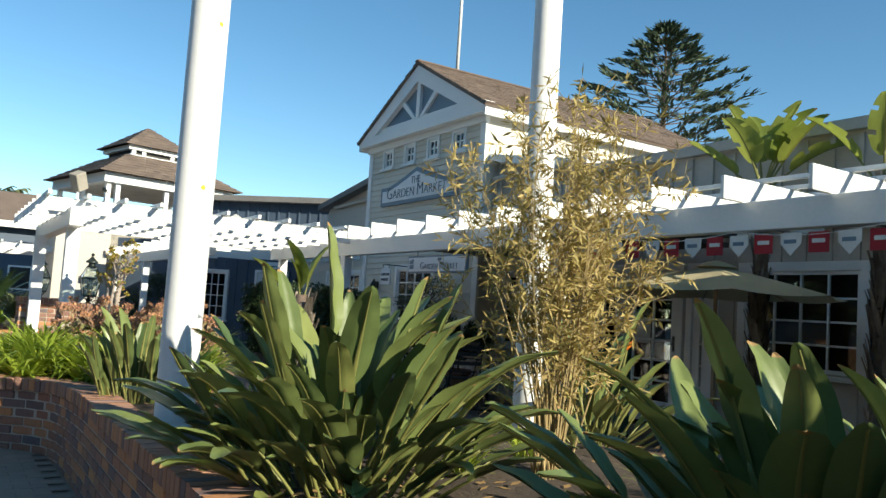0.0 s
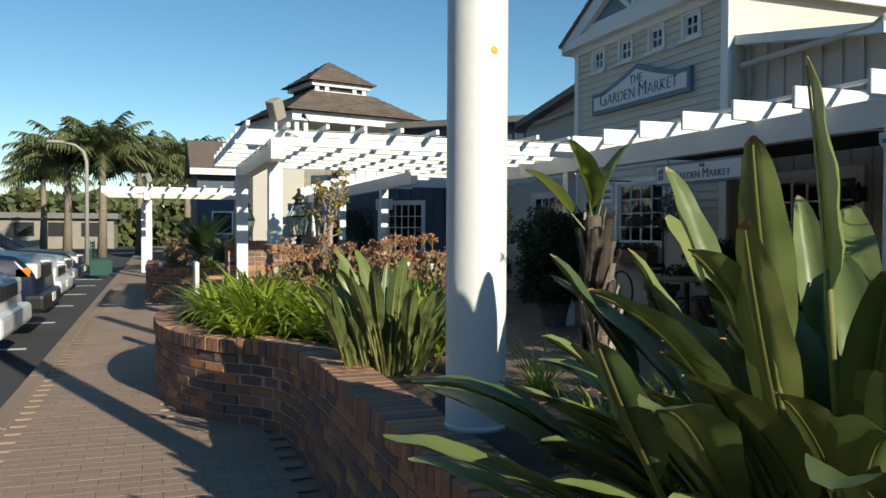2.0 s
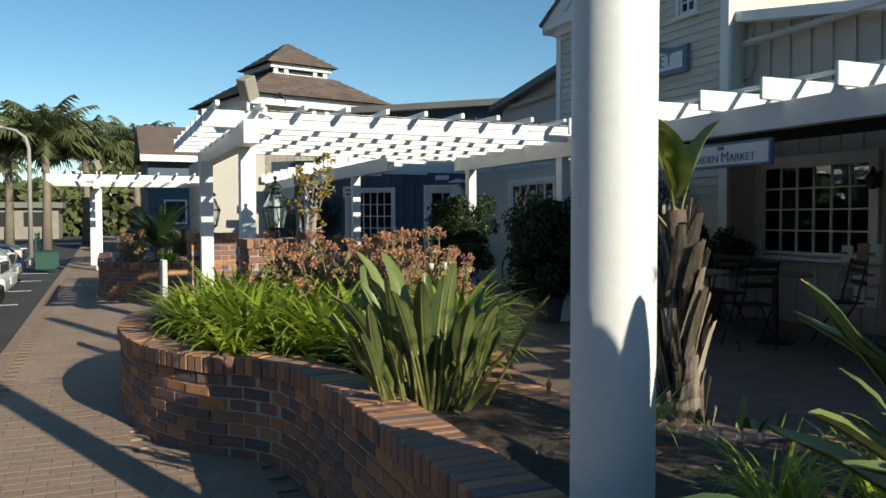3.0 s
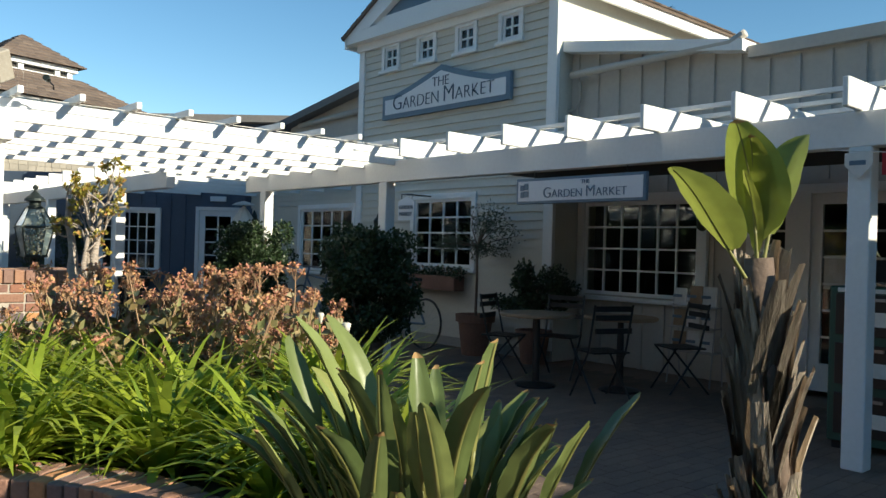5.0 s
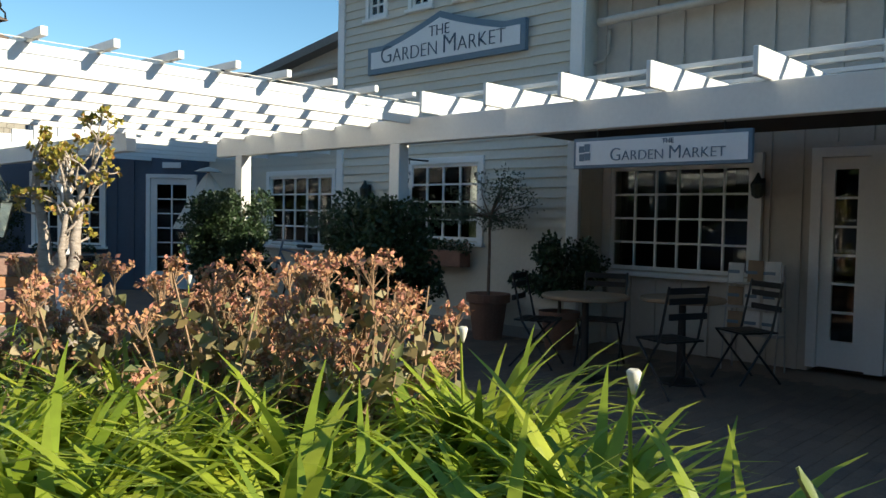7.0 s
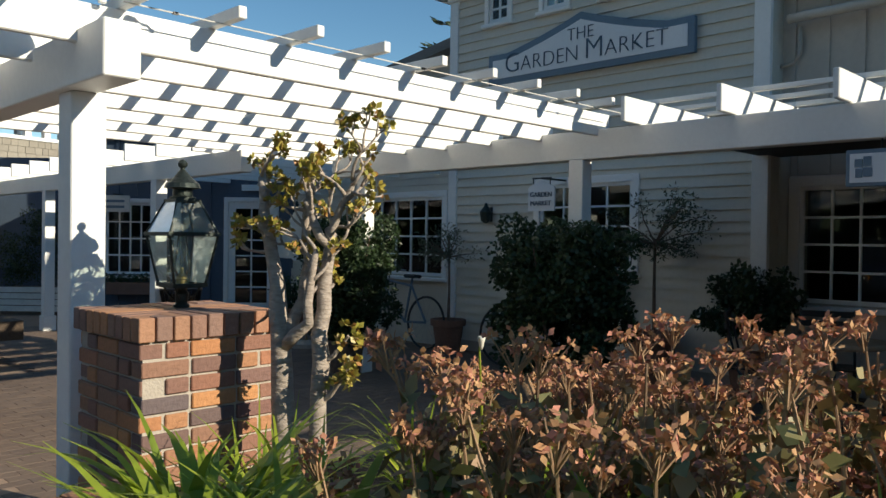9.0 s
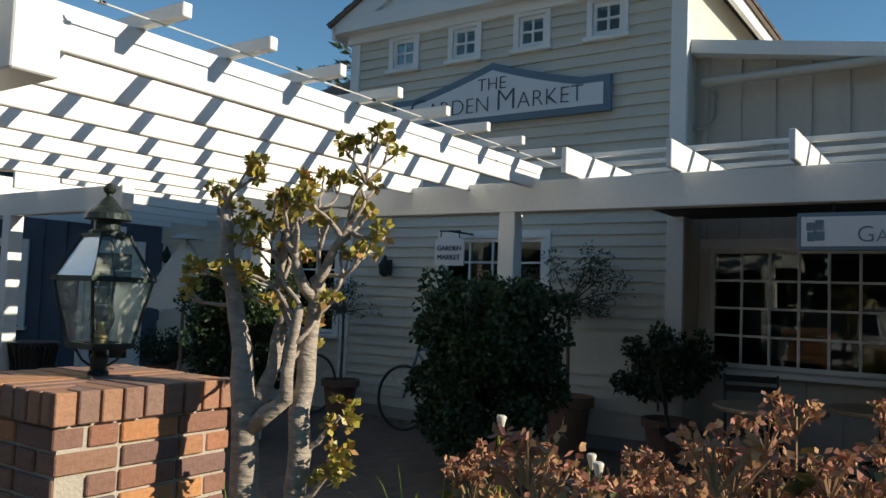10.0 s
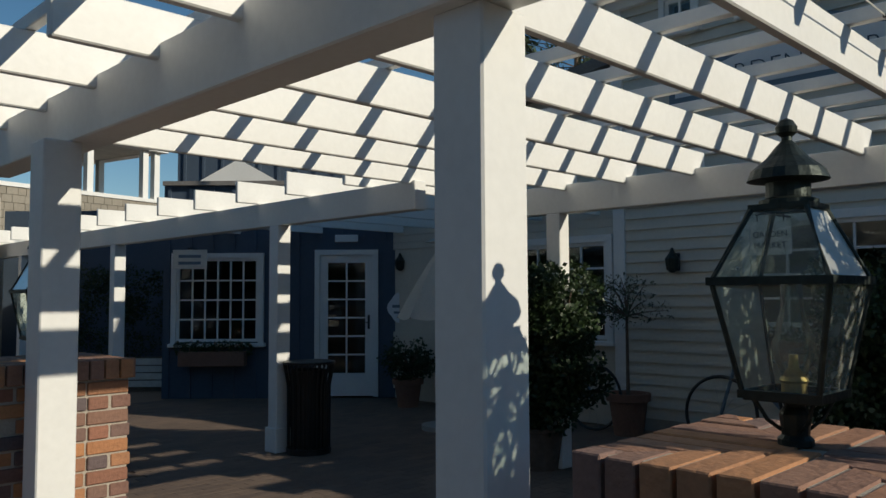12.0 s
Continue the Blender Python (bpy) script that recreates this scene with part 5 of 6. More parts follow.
def kalanchoe(x, y, z, n, height, rng):
    """A succulent shrub: woody stems, rounded leaves and dried flower heads."""
    t = thing("flowering_succulent", pose(x, y, z), "succulent shrub with dried pinkish-brown flower heads", "shrub", "succulent shrubs")
    stems, leaves, heads = bmesh.new(), [], []
    for _ in range(n):
        az, tl = rng.uniform(0, math.tau), rng.uniform(0, 0.5)
        h = height * rng.uniform(0.55, 1.22)
        foot = Vector((rng.uniform(-0.12, 0.12), rng.uniform(-0.12, 0.12), 0))
        tip = foot + Vector((math.sin(tl) * math.cos(az), math.sin(tl) * math.sin(az), math.cos(tl))) * h
        mid = foot.lerp(tip, 0.5) + Vector((rng.uniform(-0.04, 0.04), rng.uniform(-0.04, 0.04), 0))
        tube(stems, [foot, mid, tip], [0.006, 0.005, 0.0035], 5)
        for _ in range(30):
            f = rng.uniform(0.25, 0.86)
            p = foot.lerp(tip, f) + rand_dir(rng) * 0.02
            d = rand_dir(rng)
            leaves.append(leaf_at(p, d + Vector((0, 0, 0.3)), rand_dir(rng), rng.uniform(0.04, 0.075), rng.uniform(0.016, 0.027)))
        if rng.random() < 0.8:
            wide = rng.uniform(0.035, 0.07)
            for _ in range(10):
                b = tip + Vector((rng.uniform(-wide, wide), rng.uniform(-wide, wide), rng.uniform(0.0, 0.045)))
                tube(stems, [tip - Vector((0, 0, 0.05)), b], [0.0025, 0.002], 4, False)
                for _ in range(8):
                    heads.append(leaf_at(b + rand_dir(rng) * 0.012, rand_dir(rng) + Vector((0, 0, -0.2)), rand_dir(rng), rng.uniform(0.014, 0.03), rng.uniform(0.005, 0.009)))
    part("stem", stems, DRYSTEM, t)
    quads("foliage", leaves, KALA, t)
    if heads:
        quads("flower_head", heads, UMBEL, t, kind="stuff", label="dried pinkish-brown flower heads")
    return t


kal_rng = random.Random(51)
kspots = []
while len(kspots) < 26:
    x, y = kal_rng.uniform(-1.0, 0.30), kal_rng.uniform(8.15, 10.15)
    if (y > 9.6 and x < -0.2) or (x < -0.85 and y < 8.7) or x > 0.42 * (y - 8.3):
        continue
    if all((x - a) ** 2 + (y - b) ** 2 > 0.035 for a, b in kspots):
        kspots.append((x, y))
for x, y in kspots:
    kalanchoe(x, y, 0.43, 9, (0.64 if y < 9.4 else 0.48) * (1.0 if x < 0.0 else 0.82), kal_rng)


def jade_tree():
    rng = random.Random(61)
    base = Vector((-0.42, 10.60, 0.43))
    t = thing("jade_tree", Matrix.Translation(base), "old jade tree with grey branching trunks and yellow-green rosettes", "tree")
    leaves = []

    def rosette(p, n):
        for _ in range(n):
            d = (rand_dir(rng) + Vector((0, 0, 0.5))).normalized()
            leaves.append(leaf_at(p + d * 0.006, d, rand_dir(rng), rng.uniform(0.020, 0.034), rng.uniform(0.009, 0.014)))

    def twig(bm, p, d, r, length, depth):
        """A crooked branch that forks near its end and carries rosettes."""
        pts, rad = [p], [r]
        for i in range(4):
            d = (d + rand_dir(rng) * 0.34 + Vector((0, 0, 0.12))).normalized()
            p = p + d * length / 4
            pts.append(p)
            rad.append(max(0.003, r * (1 - 0.12 * (i + 1))))
        tube(bm, pts, rad, 7)
        if depth == 0:
            rosette(p, 15)
            if rng.random() < 0.4:
                rosette(p + rand_dir(rng) * 0.025, 9)
            return
        for _ in range(2 if rng.random() < 0.75 else 3):
            nd = (d + rand_dir(rng) * 0.75).normalized()
            nd.z = max(nd.z, -0.05)
            twig(bm, p, nd, r * 0.66, length * rng.uniform(0.55, 0.8), depth - 1)

    across, away = Vector((0.584, -0.812, 0)), Vector((0.812, 0.584, 0))

    def at(u, v, z):
        return across * u + away * v + Vector((0, 0, z))

    # each limb: points (across, away, height above the soil) and radii, then how many twigs leave it
    limbs = (
        ([(-0.07, 0, -0.05), (-0.10, 0.01, 0.35), (-0.11, 0, 0.62), (-0.13, 0.02, 0.80), (-0.17, 0.03, 0.98), (-0.20, 0.05, 1.13), (-0.215, 0.06, 1.22)], [0.052, 0.043, 0.038, 0.031, 0.025, 0.020, 0.015], 6),
        ([(0.05, -0.02, -0.05), (0.055, -0.03, 0.40), (0.055, -0.03, 0.62), (0.07, -0.02, 0.80), (0.09, -0.01, 0.96), (0.08, 0, 1.02)], [0.042, 0.034, 0.031, 0.027, 0.022, 0.018], 3),
        ([(-0.10, 0, 0.58), (-0.04, 0.05, 0.74), (-0.02, 0.07, 0.90), (-0.04, 0.08, 1.05), (-0.02, 0.09, 1.16)], [0.027, 0.022, 0.019, 0.015, 0.011], 4),
        ([(0.085, -0.01, 0.97), (0.12, -0.03, 1.06), (0.16, -0.04, 1.14), (0.18, -0.03, 1.20)], [0.018, 0.014, 0.011, 0.008], 3),
        ([(0.09, -0.01, 0.95), (0.03, -0.03, 1.04), (0.0, -0.04, 1.12)], [0.02, 0.016, 0.011], 3),
        ([(-0.09, -0.01, 0.56), (0.02, -0.05, 0.66), (0.03, -0.06, 0.82), (0.05, -0.06, 0.93)], [0.026, 0.022, 0.017, 0.012], 3),
    )
    for pts, rad, nt in limbs:
        nt += 2
        bm = bmesh.new()
        places = []
        for p, q in zip(pts, pts[1:]):
            for f in (0.0, 0.5):
                places.append(at(*p).lerp(at(*q), f) + rand_dir(rng) * (0.011 if f else 0.0))
        places.append(at(*pts[-1]))
        rad = [r * rng.uniform(0.9, 1.1) for a, b in zip(rad, rad[1:]) for r in (a, (a + b) / 2)] + [rad[-1]]
        tube(bm, places, rad, 12)
        for k in range(nt):
            f = 0.55 + 0.45 * k / max(1, nt - 1)
            g = f * (len(places) - 1)
            i = min(int(g), len(places) - 2)
            p = places[i].lerp(places[i + 1], g - i)
            d = (rand_dir(rng) * 0.9 + Vector((0, 0, 0.75)) + across * (-0.35 if pts[0][0] < 0 else 0.2)).normalized()
            twig(bm, p, d, 0.009, rng.uniform(0.08, 0.13), 2 if k == nt - 1 else 1)
        part("trunk", bm, JADEBARK, t, smooth=True)
    bm = bmesh.new()
    for z0, z1 in ((0.50, 0.62), (0.36, 0.46), (0.42, 0.50)):
        a = at(0.055, -0.03, z0)
        b = at(rng.uniform(0.15, 0.22), -0.06, z1)
        tube(bm, [a, a.lerp(b, 0.5) - Vector((0, 0, 0.02)), b], [0.012, 0.009, 0.006], 6)
        for _ in range(7):
            rosette(b + rand_dir(rng) * 0.05, 12)
    part("side_branch", bm, JADEBARK, t)
    quads("crown", leaves, JADELEAF, t, label="yellow-green fleshy rosettes with red edges")
    return t


jade_tree()


# ---- leafy shrubs and trees ----
def leaf_cloud(name, mat, parent, n, place, rng, l=(0.03, 0.05), w=(0.010, 0.018), out=0.6):
    """Many small leaves; place(rng) gives a point and its outward way."""
    faces = []
    for _ in range(n):
        p, o = place(rng)
        faces.append(leaf_at(p, rand_dir(rng) + o * out, rand_dir(rng), rng.uniform(*l), rng.uniform(*w)))
    return quads(name, faces, mat, parent)


def blob_place(blobs):
    """Points in the outer skin of a heap of lumps (x, y, z, radius x, y, z)."""
    def pick(rng):
        x, y, z, a, b, c = rng.choice(blobs)
        d = rand_dir(rng)
        f = rng.uniform(0.62, 1.04)
        return Vector((x + d.x * a * f, y + d.y * b * f, z + d.z * c * f)), d
    return pick


def topiary(x, y, lo, hi, rx, ry, seed, label):
    rng = random.Random(seed)
    t = thing("clipped_shrub", pose(x, y, 0), label, "shrub", "clipped shrubs")
    part("tub", lathe(bmesh.new(), [(0.16, 0), (0.21, 0.30), (0.225, 0.31), (0.225, 0.34), (0.19, 0.34), (0.18, 0.30)], 20), BARK, t, "dark wooden tub", smooth=False)
    bm = bmesh.new()
    for k in range(4):
        a = k * 1.6
        tube(bm, [(0.04 * math.cos(a), 0.04 * math.sin(a), 0.26), (0.12 * math.cos(a), 0.12 * math.sin(a), lo + 0.2), (rx * 0.6 * math.cos(a), ry * 0.6 * math.sin(a), hi - 0.3)], [0.022, 0.017, 0.006], 7)
    part("trunk", bm, BARK, t)
    mid, half = (lo + hi) / 2, (hi - lo) / 2
    blobs = []
    for _ in range(110):
        a, f, g = rng.uniform(0, math.tau), rng.uniform(0.3, 0.9), rng.uniform(-1, 0.9)
        taper = 1.0 if g > -0.55 else 1.0 - 0.45 * (-0.55 - g) / 0.45
        blobs.append((math.cos(a) * rx * f * taper, math.sin(a) * ry * f * taper, mid + g * half * 0.86, 0.15, 0.15, 0.13))
    leaf_cloud("crown", HEDGE, t, 24000, blob_place(blobs), rng, (0.03, 0.055), (0.012, 0.02))
    return t


topiary(3.03, 14.72, 0.30, 1.72, 0.54, 0.54, 71, "dark green clipped shrub in a dark wooden tub")
topiary(2.99, 11.94, 0.26, 1.66, 0.60, 0.58, 72, "large dark green clipped shrub in a dark wooden tub")


def potted_tree(x, y, h, seed, label, r=0.21, pot=0.42, n=1500, crown=0.42, dense=False):
    rng = random.Random(seed)
    t = thing("potted_tree", pose(x, y, 0), label, "potted plant", "potted trees")
    part("pot", lathe(bmesh.new(), [(r * 0.72, 0), (r * 0.95, pot * 0.8), (r * 1.1, pot * 0.82), (r * 1.12, pot), (r * 0.95, pot), (r * 0.9, pot - 0.05)], 24), TERRACOTTA, t, "terracotta pot with thick rim")
    bm = bmesh.new()
    top = h - crown * 0.9
    tube(bm, [(0, 0, pot - 0.06), (0.03, 0.02, (pot + top) / 2), (0, 0, top)], [0.02, 0.016, 0.013], 8)
    blobs = []
    for k in range(22):
        d = rand_dir(rng)
        tip = Vector((d.x * crown * 1.15, d.y * crown * 1.15, top + (0.15 + d.z * 0.7) * crown * (1.2 if d.z > 0 else 0.6)))
        tube(bm, [(0, 0, top - 0.05), Vector((0, 0, top)).lerp(tip, 0.5) + rand_dir(rng) * 0.04, tip], [0.009, 0.006, 0.003], 5)
        for f in (0.6, 0.8, 1.0):
            q = Vector((0, 0, top)).lerp(tip, f)
            blobs.append((q.x, q.y, q.z, 0.1, 0.1, 0.09))
    part("trunk", bm, BARK, t)
    leaf_cloud("crown", HEDGE if dense else OLIVE, t, n, blob_place(blobs), rng, (0.03, 0.055), (0.006, 0.010) if not dense else (0.012, 0.02))
    return t


potted_tree(4.86, 12.15, 1.86, 81, "slender olive tree in a terracotta pot", 0.23, 0.52, 2400, 0.46)
potted_tree(4.85, 15.0, 1.55, 82, "small olive tree in a terracotta pot", 0.2, 0.42, 900, 0.34)
potted_tree(4.95, 11.22, 1.12, 83, "dark leafy shrub in a terracotta pot by the porch corner", 0.2, 0.4, 6500, 0.42, True)
potted_tree(4.75, 18.15, 0.78, 84, "leafy shrub in a terracotta pot by the blue door", 0.18, 0.35, 2200, 0.3, True)


def window_box(m, w, label, seed):
    rng = random.Random(seed)
    t = thing("window_box", m, label, "planter", "window boxes")
    part("box", bevelled(boxes((0, w, -0.2, -0.01, -0.2, 0.0)), 0.006), TERRACOTTA, t)
    leaf_cloud("foliage", HEDGE, t, 900, blob_place([(w * k / 7, -0.11, 0.04, 0.09, 0.1, 0.09) for k in range(8)]), rng, (0.03, 0.05), (0.01, 0.018))
    leaf_cloud("blossom", UMBEL, t, 70, blob_place([(w * k / 5, -0.15, 0.08, 0.08, 0.06, 0.06) for k in range(6)]), rng, (0.02, 0.03), (0.008, 0.012))
    return t


window_box(M_FACE @ pose(MIDWIN[0] + 0.05, -0.03, 0.98), 1.1, "window box of mixed green plants under the shop window", 85)
window_box(M_BLUE @ pose(BWIN[0] + 0.1, -0.03, 0.66), 0.9, "window box of small plants under the blue shop's window", 86)
trough = thing("planter_trough", M_BLUE @ pose(-4.62, 0.95, 0), "long slatted white planter trough with dark hedge", "planter")
for k in range(4):
    part("slat", bevelled(boxes((0, 1.9, 0, 0.03, 0.06 + k * 0.11, 0.155 + k * 0.11)), 0.004), WHITE_OLD, trough)
part("inner_box", boxes((0.02, 1.88, 0.031, 0.5, 0.0, 0.48)), BARK, trough)
trough_hedge = tagged(leaf_cloud("hedge", HEDGE, None, 9000, blob_place([(random.Random(k).uniform(-0.1, 1.9), 0.27 + random.Random(k + 50).uniform(-0.12, 0.12), random.Random(k + 99).uniform(0.6, 1.75), 0.2, 0.2, 0.2) for k in range(50)]), random.Random(87), (0.03, 0.05), (0.011, 0.018)), "dense dark green hedge in the trough", "hedge")
trough_hedge.matrix_basis = M_BLUE @ pose(-4.62, 0.95, 0)


def bamboo(x, y, z):
    rng = random.Random(91)
    t = thing("bamboo_shrub", pose(x, y, z), "airy straw-coloured bamboo-like shrub beside the column", "shrub")
    leaves = []
    for k in range(44):
        az, tl, h = rng.uniform(0, math.tau), rng.uniform(0.0, 0.22), rng.uniform(1.1, 1.85)
        p = Vector((rng.uniform(-0.06, 0.06), rng.uniform(-0.06, 0.06), -0.03))
        d = Vector((math.sin(tl) * math.cos(az), math.sin(tl) * math.sin(az), math.cos(tl)))
        pts = [p]
        for i in range(7):
            d = (d + rand_dir(rng) * 0.09 + Vector((d.x, d.y, 0)) * 0.13).normalized()
            p = p + d * h / 7
            pts.append(p)
        bm = bmesh.new()
        tube(bm, pts, [(0.011 if k < 4 else 0.006) * (1 - 0.11 * i) for i in range(8)], 5)
        for i in range(3, 8):
            for _ in range(3):
                b = (rand_dir(rng) + d * 0.7).normalized()
                q = pts[i].lerp(pts[min(7, i + 1)], rng.random())
                e = q + b * rng.uniform(0.10, 0.26)
                tube(bm, [q, e], [0.0025, 0.0012], 4, False)
                for _ in range(13):
                    f = q.lerp(e, rng.uniform(0.2, 1.05))
                    leaves.append(leaf_at(f, rand_dir(rng) + b * 0.6, rand_dir(rng), rng.uniform(0.035, 0.08), rng.uniform(0.0035, 0.0065)))
        part("cane", bm, CANE, t)
    quads("foliage", leaves, BAMBOO, t)
    return t


bamboo(0.26, 3.42, 0.45)


def palm(x, y, h, seed, n=46, r=2.7):
    rng = random.Random(seed)
    t = thing("palm_tree", pose(x, y, -0.1), "feather palm with grey trunk and arching crown", "tree", "palms along the car park")
    part("trunk", tube(bmesh.new(), [(0, 0, 0), (0.05, 0, h * 0.5), (0, 0.05, h - 0.3), (0, 0.05, h)], [0.24, 0.17, 0.15, 0.2], 12), PALMTRUNK, t, smooth=True)
    faces = []
    for k in range(n):
        az, a = k * 2.4 + rng.uniform(-0.3, 0.3), rng.uniform(0.05, 1.25)
        out, sd = Vector((math.cos(az), math.sin(az), 0)), Vector((-math.sin(az), math.cos(az), 0))
        p, l = Vector((0, 0.05, h - 0.05)), r * rng.uniform(0.8, 1.15)
        for i in range(16):
            d = out * math.sin(a) + Vector((0, 0, 1)) * math.cos(a)
            q = p + d * l / 16
            faces.append((p - sd * 0.015, p + sd * 0.015, q + sd * 0.012, q - sd * 0.012))
            ll = 0.75 * math.sin(math.pi * (0.12 + 0.8 * i / 16))
            for s in (-1, 1):
                e = q + sd * s * ll * 0.8 + d * ll * 0.45 - Vector((0, 0, ll * rng.uniform(0.4, 1.1)))
                faces.append((p, q, e))
            p = q
            a += 0.06 + 0.04 * rng.random()
    quads("crown", faces, FROND, t)
    return t


for k, (x, y, h) in enumerate(((-6.2, 45.5, 4.7), (-4.5, 43.5, 4.9), (-2.9, 47.0, 4.6), (-0.5, 48.0, 4.8), (1.4, 50.0, 4.7), (-8.4, 55.0, 4.4))):
    palm(x, y, h, 100 + k)


def araucaria(x, y, h, r):
    rng = random.Random(111)
    t = thing("norfolk_pine", pose(x, y, -0.1), "tall tiered dark green conifer behind the roofs", "tree")
    bm = bmesh.new()
    tube(bm, [(0, 0, 0), (0, 0, h * 0.5), (0, 0, h)], [0.5, 0.3, 0.05], 10)
    faces = []
    for k in range(24):
        f = k / 23
        z = h * (0.36 + 0.63 * f)
        rr = r * (1 - f ** 2.0) * (0.65 + 0.35 * min(1, f * 4)) + 0.6
        for j in range(7):
            az = j * math.tau / 7 + k * 0.5 + rng.uniform(-0.2, 0.2)
            l = rr * rng.uniform(0.75, 1.12)
            out = Vector((math.cos(az), math.sin(az), 0))
            sd = Vector((-out.y, out.x, 0))
            e = Vector((0, 0, z)) + out * l + Vector((0, 0, 0.22 * l * rng.uniform(0.3, 1.2)))
            tube(bm, [(0, 0, z), e], [0.06, 0.02], 4, False)
            for _ in range(46):
                g = rng.uniform(0.3, 1.04) ** 0.7
                p = Vector((0, 0, z)).lerp(e, g) + sd * rng.uniform(-0.45, 0.45) * (1.15 - g * 0.6) + Vector((0, 0, rng.uniform(-0.1, 0.15)))
                faces.append(leaf_at(p, out + sd * rng.uniform(-0.7, 0.7) + Vector((0, 0, rng.uniform(0.1, 0.8))), rand_dir(rng), rng.uniform(0.5, 0.9), rng.uniform(0.06, 0.12)))
    part("trunk", bm, BARK, t)
    quads("crown", faces, NEEDLE, t)
    return t


araucaria(43.8, 42.8, 24.6, 8.6)

# tree belts that close the car park behind and beside the walker
# west and south belts are unseen, added to darken window reflections and low sky
belt_rng = random.Random(121)
for nm, spots_b in (("tree_belt_west", [(-34 + belt_rng.uniform(-3, 3), -45 + 3.2 * k, 6.5 + belt_rng.uniform(-1.5, 2.5)) for k in range(46)]), ("tree_belt_south", [(-36 + 3.0 * k, -42 + belt_rng.uniform(-3, 3), 4.8 + belt_rng.uniform(-1, 1.5)) for k in range(28)]), ("tree_belt_north", [(-46 + 2.6 * k, 76 + belt_rng.uniform(-3, 3), 2.3 + belt_rng.uniform(-0.5, 0.8)) for k in range(24)])):
    faces = []
    for x, y, h in spots_b:
        for _ in range(720):
            d = rand_dir(belt_rng)
            f = belt_rng.uniform(0.6, 1.05)
            p = Vector((x + d.x * 2.6 * f, y + d.y * 2.6 * f, h * (1 + 0.95 * math.copysign(abs(d.z) ** 0.6, d.z) * f)))
            faces.append(leaf_at(p, rand_dir(belt_rng), rand_dir(belt_rng), belt_rng.uniform(0.7, 1.3), belt_rng.uniform(0.3, 0.5)))
    tagged(quads(nm, faces, FROND if nm == "tree_belt_north" else HEDGE, None, "stuff"), "dense dark trees closing the car park, added unseen to west and south", "trees")

# ---- second planter, house beyond ----
brick_wall("planter_wall_far", [(-0.75, 16.55), (-1.2, 16.53), (-1.55, 16.6), (-2.0, 17.0), (-2.24, 17.6), (-2.27, 18.5), (-2.25, 21.5)], 0.60, "farther low planter wall of dark brown brick", first=1.0, last=0.0, seed=9)
tagged(part("planter_soil_far", boxes((-1.95, 0.6, 17.1, 21.4, 0.3, 0.5), (-1.6, -0.8, 16.75, 17.1, 0.3, 0.5)), SOIL), "dark soil of the farther planter", "soil", kind="structure")
cy_rng = random.Random(131)
for x, y, s in ((-1.2, 19.2, 1.0), (-0.9, 17.9, 0.6)):
    t = thing("cycad", pose(x, y, 0.5), "dark green cycad with stiff arching fronds", "plant", "cycads")
    part("trunk", tube(bmesh.new(), [(0, 0, -0.05), (0, 0, 0.25 * s)], [0.12 * s, 0.1 * s], 10), BARK, t)
    faces = []
    for k in range(46):
        az, a = k * 2.4, cy_rng.uniform(0.1, 1.1)
        out, sd = Vector((math.cos(az), math.sin(az), 0)), Vector((-math.sin(az), math.cos(az), 0))
        p = Vector((0, 0, 0.22 * s))
        for i in range(14):
            d = out * math.sin(a) + Vector((0, 0, 1)) * math.cos(a)
            q = p + d * 0.075 * s
            for g in (-1, 1):
                faces.append((p, q, q + sd * g * 0.13 * s * math.sin(math.pi * (0.15 + 0.8 * i / 14)) + d * 0.05 * s))
            p = q
            a += 0.06
    quads("crown", faces, FROND if s < 0.8 else HEDGE, t)
for k in range(5):
    kalanchoe(-1.75 + 0.12 * (k % 2), 17.6 + k * 0.55, 0.5, 8, 0.5, kal_rng)
tuft(-1.2, 16.85, 0.5, 40, 0.45, aga_rng, label="small upright green tuft in the farther planter", width=0.02)
house = thing("far_house", pose(-0.45, 37.5, -0.1), "house with dark gabled roof beyond the pergola, wall coloured dark for shade", "house")
# the wall's shade is put into its colour, by way of the slate blue
part("wall", boxes((0, 5, 0, 6, 0, 4.0)), BLUE, house)
bm = bmesh.new()
prism(bm, [(-0.4, 3.95), (6.4, 3.95), (3.0, 5.5)], -0.3, 5.3)
bm.transform(Matrix(((0, 1, 0, 0), (1, 0, 0, 0), (0, 0, 1, 0), (0, 0, 0, 1))))
part("roof", bm, SHINGLE, house)
part("fascia", boxes((-0.3, 5.3, -0.5, -0.41, 3.72, 3.98)), WHITE, house)
for x in (0.6, 2.2):
    w = part("window", boxes((x, x + 0.9, -0.03, 0.0, 1.2, 2.2)), WHITE, house)
    part("pane", boxes((x + 0.07, x + 0.83, -0.04, -0.031, 1.27, 2.13)), BLACK, w)
hall = thing("far_building", pose(-17, 66, -0.1), "low pale building beyond the car park", "building")
part("wall", boxes((0, 12, 0, 6, 0, 2.2)), WALLSHINGLE, hall)
part("roof", boxes((-0.3, 12.3, -0.4, 6.3, 2.2, 2.6)), ROOFGREY, hall)
for k in range(5):
    part("window", boxes((1 + k * 2.2, 2.3 + k * 2.2, -0.04, 0.0, 0.9, 1.9)), BLACK, hall)
wall_b = thing("wall_tower_side", pose(-0.2, 23.9, 0), "dark shaded shop wall under the far pergola", "wall", kind="structure")
part("core", boxes((0.6, 2.0, 0.6, 6.0, 0, 3.0)), BATTEN, wall_b)

